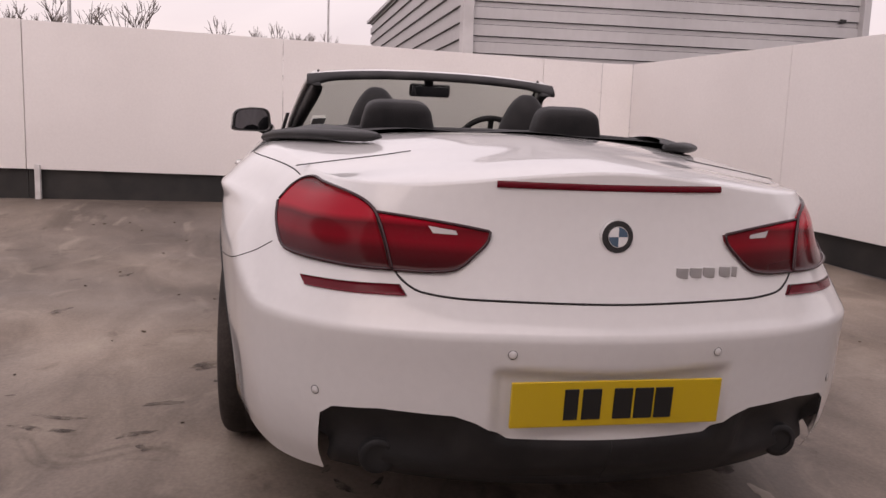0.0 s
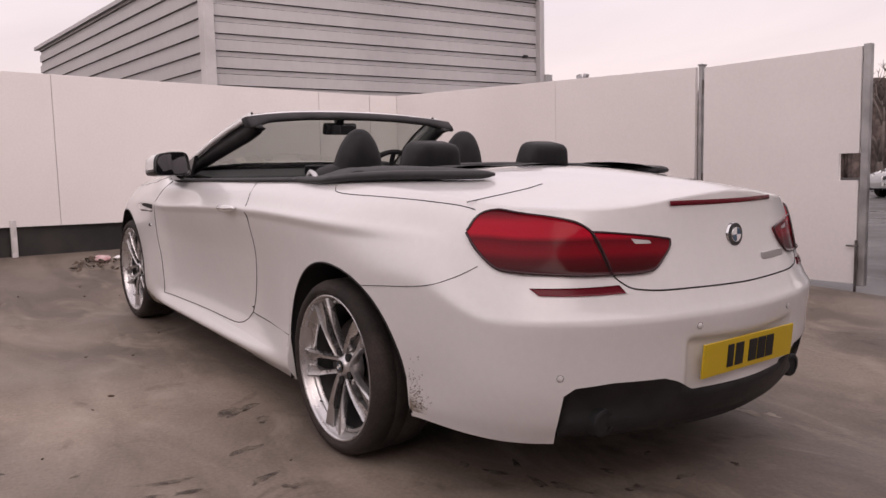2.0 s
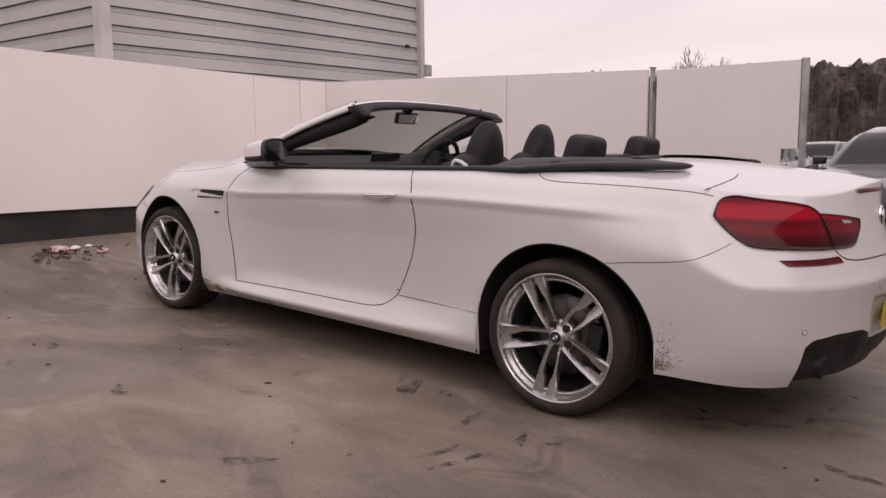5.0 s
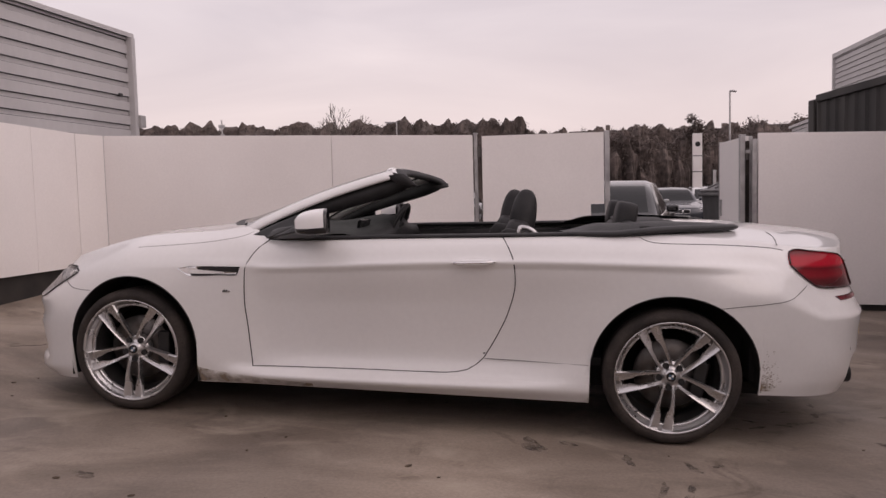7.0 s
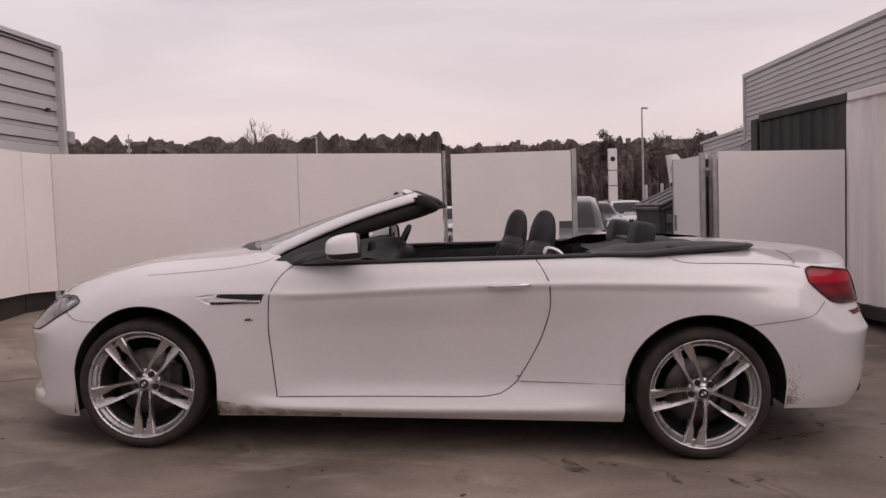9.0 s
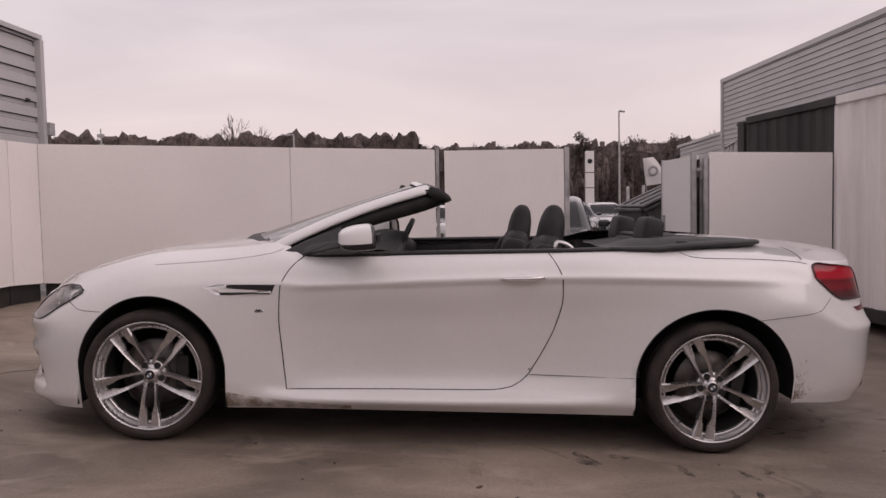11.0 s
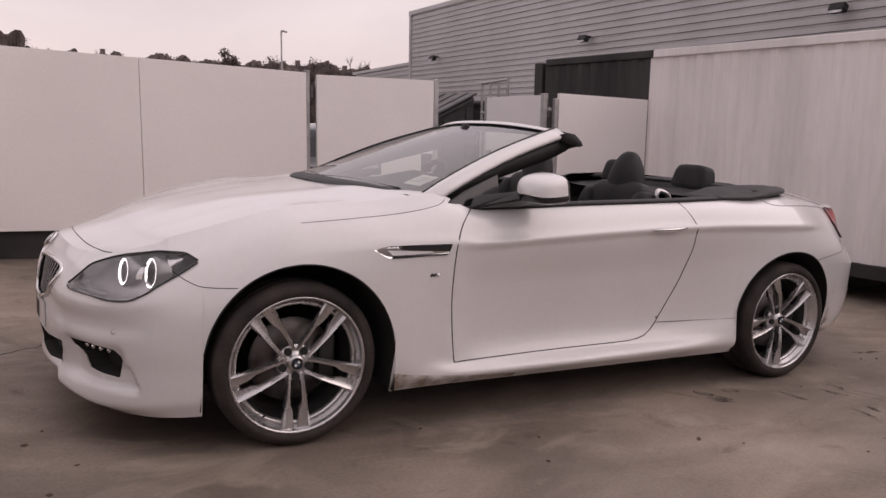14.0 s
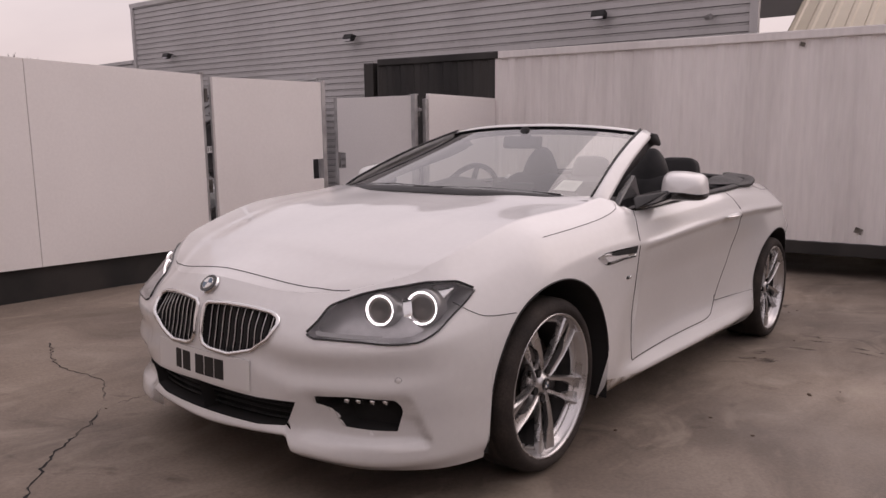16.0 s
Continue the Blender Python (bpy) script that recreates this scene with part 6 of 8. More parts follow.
front_seat(0.575, -0.36)
front_seat(0.47, 0.36)
rs = tagged(new("rear_seat"), "", "")
rs.parent = car
rs["label"] = "black leather rear bench with two headrests"
part("cushion", soft_block((0.45, 1.15, 0.2), pose(0.95, 0, 0.62)), LEATHER, rs, smooth=True)
part("backrest", soft_block((0.16, 1.2, 0.55), pose(1.16, 0, 0.80, 0, 14, 0)), LEATHER, rs, smooth=True)
for y in (-0.33, 0.33):
    part("headrest", soft_block((0.12, 0.27, 0.165), pose(1.225, y, 1.100, 0, 10, 0), power=0.42, taper=0.14), LEATHER, rs, "padded rear headrest", smooth=True)
    part("headrest_post", cyl(0.008, 0.008, 0.1, pose(1.215, y, 1.03), 8), CHROME, rs)

# dirt thrown up behind the wheels
dv_all, df_all = [], []
for k in range(190):
    rr = random.Random(k)
    x = 1.872 + abs(rr.gauss(0, 0.038))
    z = 0.30 + abs(rr.gauss(0.02, 0.065))
    p = on_side(min(x, 2.05), z, 0.0004)
    r = rr.uniform(0.0006, 0.0021)
    v, f = sweep([(p[0] - r * rr.uniform(1, 3), p[1], p[2]), (p[0] + r, p[1], p[2] + r * rr.uniform(-1, 2))], r, 5, flat=0.2, up=(0, 1, 0))
    n = len(dv_all)
    dv_all += list(v)
    df_all += [tuple(i + n for i in q) for q in f]
mesh_ob("mud_spatter", dv_all, df_all, DIRT, car, "specks of dried mud behind the rear wheel")

tagged(bpy.data.objects["mud_spatter"], kind="stuff")
for top, bot in (([(s_at(-1.033), .270), (s_at(-0.93), .254), (s_at(-0.7), .232), (s_at(-0.40), .208)], [(s_at(-1.033), .185), (s_at(-0.9), .184), (s_at(-0.7), .184), (s_at(-0.40), .184)]),
                 ([(s_at(1.866), .36), (s_at(1.89), .34), (s_at(1.96), .302)], [(s_at(1.866), .285), (s_at(1.89), .284), (s_at(1.96), .284)])):
    v, f = patch(top, bot, 24, 5, 0.0012)
    both_sides("dirt_film", v, f, DIRT_FILM, car, "brown film of road dirt")

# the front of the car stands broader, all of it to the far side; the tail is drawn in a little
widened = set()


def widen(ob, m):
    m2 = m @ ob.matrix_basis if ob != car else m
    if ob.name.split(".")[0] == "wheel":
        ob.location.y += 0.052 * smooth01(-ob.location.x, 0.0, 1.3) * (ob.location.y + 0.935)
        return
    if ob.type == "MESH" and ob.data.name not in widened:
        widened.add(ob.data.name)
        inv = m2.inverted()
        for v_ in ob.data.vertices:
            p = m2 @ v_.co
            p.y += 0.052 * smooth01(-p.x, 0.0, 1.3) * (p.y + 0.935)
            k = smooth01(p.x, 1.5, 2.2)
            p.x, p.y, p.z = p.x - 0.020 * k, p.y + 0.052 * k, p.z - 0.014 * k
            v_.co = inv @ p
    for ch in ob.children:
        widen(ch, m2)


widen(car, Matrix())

# ---- shipping container beside the yard ----
CONT_WHITE = vary(material("weathered_white_paint", (0.55, 0.52, 0.51), 0.55), (0.62, 0.585, 0.57), (0.80, 0.76, 0.745), 1.6, 6, lo=0.28, hi=0.55, stretch=(1, 1.0, 0.12), fine=0.04, fine_scale=25, bump=0.06, bump_scale=30)
CONT_DARK = vary(material("dark_container_paint", (0.02, 0.019, 0.018), 0.6), (0.012, 0.011, 0.011), (0.04, 0.036, 0.033), 2, stretch=(1, 1, 0.2))
container = thing("shipping_container", pose(4.396, 0.0, 0.0, 0, 0, 5.14), "long shipping container, painted white with an unpainted black end, on skids", "container")


def corrugated(y0, y1, z0, z1, mat, label):
    """Upright trapezoid ribs along y, open side facing -x."""
    pts, y, k = [], y0, 0
    steps = ((0.075, 0.0), (0.035, 0.020), (0.075, 0.020), (0.035, 0.0))
    pts.append((0.0, y))
    while y < y1 - 0.001:
        dy, x = steps[k % 4]
        y = min(y + dy, y1)
        pts.append((x, y))
        k += 1
    vs = [(x, y, z) for x, y in pts for z in (z0, z1)]
    fs = [(2 * i, 2 * i + 2, 2 * i + 3, 2 * i + 1) for i in range(len(pts) - 1)]
    return mesh_ob("side_sheet", vs, [f[::-1] for f in fs], mat, container, label, smooth=False)


corrugated(-7.1, 3.07, 0.20, 2.22, CONT_WHITE, "white-painted corrugated side")
corrugated(3.075, 4.86, 0.20, 2.22, CONT_DARK, "black corrugated end of the side")
part("top_rail", box((0.06, 10.12, 0.085), (0.005, -2.04, 2.262), bevel=0.008), CONT_WHITE, container, "white top rail")
part("top_rail", box((0.06, 1.815, 0.085), (0.005, 3.933, 2.262), bevel=0.008), CONT_DARK, container)
part("bottom_rail", box((0.07, 11.94, 0.13), (0.012, -1.13, 0.165), bevel=0.008), CONT_DARK, container, "dark bottom rail")
part("roof", box((2.4, 11.94, 0.04), (1.23, -1.13, 2.29)), CONT_DARK, container)
part("body", box((2.3, 12.1, 2.05), (1.25, -1.02, 1.22)), CONT_DARK, container, "dark inner body")
part("corner_post", box((0.14, 0.16, 2.15), (0.06, 5.0, 1.19), bevel=0.01), CONT_DARK, container)
for y in (-6.5, -4.0, -1.5, 1.0, 3.2, 4.9):
    part("skid", box((2.2, 0.2, 0.5), (1.3, y, -0.12)), CONT_DARK, container)
for y, z, w in ((-0.35, 2.17, 0.05), (-0.95, 0.36, 0.07), (-1.22, 0.40, 0.05), (-0.06, 0.62, 0.035)):
    part("rust_patch", box((0.006, w, w * 0.8), (-0.002, y, z), (20, 0, 0), bevel=0.002), vary(material("rust", (0.12, 0.1, 0.09), 0.9), (0.08, 0.07, 0.06), (0.2, 0.18, 0.16), 20), container, "flaked grey patch")

# ---- ribbed industrial buildings ----
CLAD = vary(material("grey_cladding", (0.36, 0.345, 0.35), 0.5, 0.1), (0.50, 0.48, 0.48), (0.60, 0.58, 0.58), 0.6, 5, stretch=(1, 1, 0.4), fine=0.03, fine_scale=12, rough=(0.4, 0.6))
CLAD_WEST = vary(material("weathered_grey_cladding", (0.36, 0.345, 0.35), 0.5, 0.1), (0.43, 0.415, 0.42), (0.52, 0.505, 0.51), 0.6, 5, stretch=(1, 1, 0.4), fine=0.03, fine_scale=12, rough=(0.4, 0.6))
# dark grey that paints shade into rib grooves; also the low shed's recessed wall
CLAD_DARK = vary(material("groove_shade_grey", (0.10, 0.095, 0.095), 0.7), (0.09, 0.085, 0.085), (0.12, 0.115, 0.115), 2)
TRIM_LIGHT = vary(material("pale_corner_trim", (0.55, 0.53, 0.53), 0.5), (0.5, 0.48, 0.48), (0.6, 0.58, 0.58), 3)
CREAM = vary(material("cream_cladding", (0.62, 0.56, 0.44), 0.5), (0.58, 0.52, 0.41), (0.66, 0.6, 0.48), 0.8)


def ribbed_wall(parent, a, b, z0, z1, pitch, groove, mat, depth=0.035, name="cladding"):
    """Level ribs: broad flats with a narrow sloping groove between them, from a to b in plan. The groove's slopes are
    coloured dark as shade.
    """
    a, b = Vector((*a, 0)), Vector((*b, 0))
    d = (b - a).normalized()
    out = Vector((d.y, -d.x, 0))
    prof, z = [], z0
    while z < z1:
        prof += [(0.0, z), (0.0, min(z + pitch - groove, z1)), (-depth, min(z + pitch - groove * 0.84, z1)), (-depth, min(z + pitch - groove * 0.12, z1))]
        z += pitch
    vs = []
    for p in (a, b):
        for o, zz in prof:
            q = p + out * o
            vs.append((q.x, q.y, zz))
    n = len(prof)
    fs = [(i, n + i, n + i + 1, i + 1) for i in range(n - 1)]
    # lower slope and soffit of each groove get the painted shade
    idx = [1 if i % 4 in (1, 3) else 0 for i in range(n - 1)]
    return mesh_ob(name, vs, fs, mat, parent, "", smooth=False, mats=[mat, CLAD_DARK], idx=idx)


west = thing("industrial_building", Matrix(), "grey building clad in level ribbed sheets with a pale corner trim", "building", "industrial buildings")
cC, cR, cL = (-6.52, 1.66), (-6.09, 7.52), (-15.8, 1.22)
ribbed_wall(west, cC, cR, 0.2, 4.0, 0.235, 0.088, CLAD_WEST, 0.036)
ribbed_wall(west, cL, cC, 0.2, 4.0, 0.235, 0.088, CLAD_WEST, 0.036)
part("corner_trim", box((0.16, 0.16, 3.9), (cC[0] + 0.03, cC[1] - 0.02, 2.05), (0, 0, 4), bevel=0.01), TRIM_LIGHT, west, "pale corner trim")
part("corner_trim", box((0.12, 0.12, 3.9), (cR[0] + 0.02, cR[1], 2.05), (0, 0, 4), bevel=0.01), CLAD_WEST, west)
bm = bmesh.new()
rv = [bm.verts.new(p) for p in ((cC[0] + 0.05, cC[1] - 0.06, 4.0), (cR[0] + 0.06, cR[1] + 0.05, 4.0), (cR[0] - 6.3, cR[1] + 0.8, 4.04), (cL[0] - 0.2, cL[1] - 0.08, 4.0))]
rw = [bm.verts.new((v_.co.x, v_.co.y, v_.co.z + 0.07)) for v_ in rv]
bm.faces.new(rw)
for k in range(4):
    bm.faces.new((rv[k], rv[(k + 1) % 4], rw[(k + 1) % 4], rw[k]))
bmesh.ops.recalc_face_normals(bm, faces=bm.faces)
part("roof", bm, CLAD_WEST, west, "grey roof edge")
ribbed_wall(west, cR, (cR[0] - 6.3, cR[1] + 0.8), 0.2, 4.0, 0.235, 0.088, CLAD_WEST, 0.036)
part("alarm_box", box((0.10, 0.16, 0.2), (cR[0] + 0.08, cR[1] + 0.12, 2.62), bevel=0.01), GALV, west, "small grey box")
part("bracket", box((0.05, 0.09, 0.05), (cR[0] - 0.02, cR[1] - 0.32, 3.02), bevel=0.005), BLACK_PLASTIC, west)

east = thing("industrial_building", Matrix(), "long grey shed clad in level ribbed sheets with floodlights", "building", "industrial buildings")
EX = 8.95
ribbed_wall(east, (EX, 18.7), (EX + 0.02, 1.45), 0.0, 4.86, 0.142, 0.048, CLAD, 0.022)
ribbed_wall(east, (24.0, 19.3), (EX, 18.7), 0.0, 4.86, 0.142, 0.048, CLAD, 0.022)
part("end_trim", box((0.10, 0.14, 4.9), (EX, 1.40, 2.45), bevel=0.01), CLAD, east)
part("end_trim", box((0.08, 0.10, 4.86), (EX - 0.02, 18.72, 2.43), bevel=0.01), TRIM_LIGHT, east)
part("roof", box((15, 17.5, 0.12), (EX + 7.47, 10.1, 4.92)), CLAD, east, "grey roof edge")
for y, z in ((9.97, 3.36), (16.9, 3.40), (3.96, 3.29)):
    f_ = tagged(new("floodlight"), "", "")
    f_.parent = east
    part("lamp_body", box((0.13, 0.26, 0.13), (EX - 0.20, y, z), (0, 25, 0), bevel=0.02), BLACK_PLASTIC, f_, "black floodlight")
    part("lamp_glass", box((0.01, 0.22, 0.10), (EX - 0.268, y, z - 0.032), (0, 25, 0), bevel=0.002), LAMP_GREY, f_)
    part("bracket", box((0.12, 0.05, 0.04), (EX - 0.06, y, z + 0.05), bevel=0.005), BLACK_PLASTIC, f_)
part("camera", cyl(0.045, 0.045, 0.16, pose(EX - 0.12, 2.08, 3.09, 0, 75, 0), 12), GALV, east, "small wall camera")
low_shed = thing("industrial_building", Matrix(), "lower grey ribbed shed behind the long one", "building", "industrial buildings")
ribbed_wall(low_shed, (9.55, 24.6), (9.02, 18.78), 2.30, 3.34, 0.15, 0.045, CLAD, 0.022)
part("back_wall", box((0.12, 5.8, 2.5), (9.95, 21.7, 1.15), (0, 0, -5)), CLAD_DARK, low_shed, "dark wall under the overhang")
part("soffit", box((0.75, 5.8, 0.05), (9.62, 21.7, 2.32), (0, 0, -5)), CLAD_DARK, low_shed)
part("roof", box((6, 5.85, 0.1), (12.25, 21.7, 3.38), (0, 0, -5)), CLAD, low_shed, "grey roof")

cream = thing("cream_shed", Matrix(), "cream ribbed roof of a shed catching the light", "building")
vs, n = [], 0
y = 1.16
while y > -12:
    for dy, h in ((0.0, 0.0), (0.03, 0.035), (0.09, 0.035), (0.12, 0.0)):
        for x, z in ((9.42, 2.52), (14.0, 5.5)):
            vs.append((x, y - dy, z + h))
    y -= 0.28
fs = [(2 * i, 2 * i + 1, 2 * i + 3, 2 * i + 2) for i in range(len(vs) // 2 - 1)]
mesh_ob("roof_sheet", vs, fs, CREAM, cream, "cream ribbed roof sheets", smooth=False)
part("wall", box((0.1, 13, 2.6), (9.5, -5.4, 1.2)), CREAM, cream, "cream wall")

guard = thing("guard_rail", pose(4.70, 7.24, -0.1, 0, 0, 76), "small grey tubular guard rail behind the gate", "rail")
for x in (-0.64, -0.22, 0.22, 0.64):
    part("post", cyl(0.022, 0.022, 2.26, pose(x, 0, 1.13), 10), GALV, guard)
for z in (2.25, 1.75):
    part("bar", cyl(0.022, 0.022, 1.32, pose(0, 0, z, 0, 90, 0), 10), GALV, guard)

# ---- bin, sign, poles, pylon, flag outside the gate ----
BIN = vary(material("dark_bin_plastic", (0.045, 0.043, 0.045), 0.55), (0.035, 0.034, 0.035), (0.06, 0.057, 0.058), 4, bump=0.05)
BIN_LID = vary(material("grey_bin_lid", (0.09, 0.086, 0.086), 0.5), (0.07, 0.067, 0.067), (0.115, 0.11, 0.11), 3, bump=0.12, bump_scale=6)
BIN_M = pose(3.98, 9.70, -0.06, 0, 0, 10)
wb = thing("commercial_bin", BIN_M, "large dark grey bin with a steep sloping lid outside the gate", "bin")
bm = bmesh.new()
pr = ((0.06, 0.14), (2.04, 0.14), (2.10, 2.08), (0.0, 1.20))
bv = [bm.verts.new((x, y_, z)) for y_ in (0.0, 1.10) for x, z in pr]
for f_ in ((0, 1, 2, 3), (7, 6, 5, 4), (0, 4, 5, 1), (1, 5, 6, 2), (2, 6, 7, 3), (3, 7, 4, 0)):
    bm.faces.new([bv[k] for k in f_])
bmesh.ops.recalc_face_normals(bm, faces=bm.faces)
bmesh.ops.bevel(bm, geom=list(bm.edges), offset=0.02, segments=2, affect="EDGES")
part("tub", bm, BIN, wb, "dark grey tub", smooth=True, angle=40)
lid_turn = -math.degrees(math.atan2(0.88, 2.10))
for k, x in enumerate((0.52, 1.60)):
    part("lid", box((1.14, 1.22, 0.05), (x, 0.55, 1.255 + 0.419 * x), (0, lid_turn, 0), bevel=0.018), BIN_LID, wb, "sloping grey lid")
    for y_ in (0.18, 0.55, 0.92):
        part("lid_rib", box((1.02, 0.05, 0.03), (x, y_, 1.293 + 0.419 * x), (0, lid_turn, 0), bevel=0.008), BIN_LID, wb)
part("rim", box((0.05, 1.18, 0.06), (-0.045, 0.55, 1.20), bevel=0.012), BIN_LID, wb)
part("rim", box((2.2, 0.05, 0.06), (1.04, -0.028, 1.60), (0, lid_turn, 0), bevel=0.012), BIN, wb)
for x, z in ((0.14, 1.14), (0.56, 1.30), (1.3, 1.58), (1.9, 1.85)):
    part("rib", box((0.06, 0.04, z - 0.2), (x, -0.014, 0.1 + z / 2), bevel=0.008), BIN, wb)
part("pocket", box((0.10, 0.10, 0.16), (0.17, -0.05, 1.0), bevel=0.02), BIN_LID, wb, "lifting pocket")
part("crossbar", box((1.9, 0.05, 0.07), (1.05, -0.022, 0.72), bevel=0.012), BIN, wb)
for x in (0.25, 1.8):
    for y_ in (0.12, 0.98):
        part("castor", cyl(0.09, 0.09, 0.05, pose(x, y_, 0.06, 90, 0, 0), 16), BLACK_PLASTIC, wb)
tall_bin = thing("storage_bin", pose(6.35, 10.15, -0.06, 0, 0, 8), "tall dark grey lidded bin standing beside the sloping one", "bin")
part("tub", box((1.95, 1.10, 1.80), (1.0, 0.55, 1.03), bevel=0.025), BIN, tall_bin, "dark grey tub")
part("lid", box((2.05, 1.20, 0.10), (1.0, 0.55, 1.99), (0, -2, 0), bevel=0.03), BIN, tall_bin, "flat dark lid")
for x in (0.12, 0.55, 1.0, 1.45, 1.88):
    part("rib", box((0.06, 0.04, 1.6), (x, -0.014, 1.03), bevel=0.008), BIN, tall_bin)
for x in (0.2, 1.8):
    for y_ in (0.15, 0.95):
        part("castor", cyl(0.09, 0.09, 0.05, pose(x, y_, 0.06, 90, 0, 0), 16), BLACK_PLASTIC, tall_bin)
sign = part("warning_sign", box((0.46, 0.008, 0.12), (0, 0, 0), bevel=0.002), PAPER)
sign.matrix_world = BIN_M @ pose(0.85, -0.050, 1.10)
tagged(sign, "small white sign with black capitals on the bin", "sign")
fc = bpy.data.curves.new("sign_letters", "FONT")
fc.body, fc.size, fc.extrude, fc.align_x, fc.align_y = "NO FIRE", 0.10, 0.0008, "CENTER", "CENTER"
fc.materials.append(INK)
fo = new("sign_letters", fc)
fo.parent = sign
fo.matrix_local = pose(0, -0.006, 0, 90, 0, 0)
for x, top_ in ((4.17, 1.62), (4.50, 1.64)):
    wp = thing("marker_post", pose(x, 11.45, -0.1), "slim white marker post behind the bin", "post", "marker posts")
    part("stem", box((0.06, 0.04, top_ + 0.1), (0, 0, (top_ + 0.1) / 2), bevel=0.01), POST_WHITE, wp)
    part("foot", box((0.16, 0.14, 0.05), (0, 0, 0.025), bevel=0.012), GALV, wp)


def lamp_post(x, y, top, arm, label):
    g = thing("street_lamp", pose(x, y, -0.12), label, "street lamp", "street lamps")
    part("pole", cyl(0.06, 0.038, top, pose(0, 0, top / 2), 12), GALV, g)
    if arm:
        part("arm", cyl(0.035, 0.03, abs(arm), pose(arm / 2, 0, top, 0, 90, 0), 10), GALV, g)
    part("head", box((0.30 if abs(arm) < 0.2 else 0.42, 0.16, 0.09), (arm * 1.2, 0, top - 0.02), (0, 8, 0), bevel=0.03), LAMP_GREY, g, "dark lamp head")
    return g


lamp_post(9.4, 33.5, 5.95, 0.12, "slender grey street lamp")
lamp_post(-7.05, 35.4, 5.25, -0.35, "slender grey street lamp with a short arm")
lamp_post(-30.5, 0.8, 8.6, 0.3, "slender grey street lamp behind the hoarding")
lamp_post(-17.5, -6.3, 6.6, 0.3, "slender grey street lamp behind the hoarding")
fm = thing("floodlight_mast", pose(-18.4, 22.06, -0.1), "thin mast with two pale floodlights behind the hoarding", "mast")
part("pole", cyl(0.06, 0.045, 4.75, pose(0, 0, 2.375), 10), GALV, fm)
for sd_ in (-1, 1):
    part("floodlight", box((0.22, 0.16, 0.34), (sd_ * 0.17, 0, 4.85), (0, sd_ * 12, 0), bevel=0.03), LAMP_GREY, fm, "pale floodlight")
mast = thing("mast", pose(-24.0, 52.0, -0.1), "thin mast with small aerials", "mast")
part("pole", cyl(0.09, 0.05, 7.5, pose(0, 0, 3.75), 8), GALV, mast)
for z, w in ((7.0, 0.5), (6.3, 0.35), (5.2, 0.4)):
    part("aerial", box((w, 0.1, 0.25), (0, 0, z)), GALV, mast)
pylon = thing("sign_pylon", pose(7.85, 33.2, -0.1), "tall white sign pylon with dark marks", "sign")
part("column", box((0.42, 0.22, 3.95), (0, 0, 1.98), bevel=0.02), HOARD, pylon)
for z in (2.9, 2.15):
    part("joint", box((0.43, 0.23, 0.035), (0, 0, z)), INK, pylon)
part("mark", cyl(0.12, 0.12, 0.02, pose(0, -0.12, 3.45, 90, 0, 0), 20), INK, pylon, "dark round mark")
flag = thing("feather_flag", pose(9.55, 27.0, -0.1, 0, -7, 0), "white feather flag with a grey round mark", "flag")
part("pole", cyl(0.02, 0.015, 3.25, pose(-0.38, 0, 1.62), 8), GALV, flag)
vs = []
for z in np.linspace(2.12, 3.26, 16):
    w = (z - 2.12) / 1.14
    right = 0.38 - 0.74 * max(0, w - 0.4) ** 1.7
    for t in np.linspace(0, 1, 7):
        vs.append((-0.38 + (right + 0.38) * t, 0.03 * math.sin(5 * t + 3 * w), z))
nf = len(vs)
vs += [(x, y_ + 0.006, z) for x, y_, z in vs]
fs = grid_faces(16, 7)
mesh_ob("banner", vs, fs + [tuple(i + nf for i in f_[::-1]) for f_ in fs], HOARD, flag, "white banner")
v, f_ = sweep([(-0.02 + 0.17 * math.cos(w), -0.035, 2.70 + 0.17 * math.sin(w)) for w in np.linspace(0, 2 * math.pi, 25)[:-1]], 0.05, 6, closed=True, flat=0.3, up=(0, 1, 0))
mesh_ob("mark", v, f_, LAMP_GREY, flag, "grey ring")


# ---- parked cars ----
CAR_GLASS = material("dark_car_glass", (0.016, 0.018, 0.019), 0.10, 0, 0.0, 0.35)
LENS_PARKED = material("parked_headlamp_lens", (0.30, 0.30, 0.31), 0.10, 0.6, 0.6)
parked_paint = {}


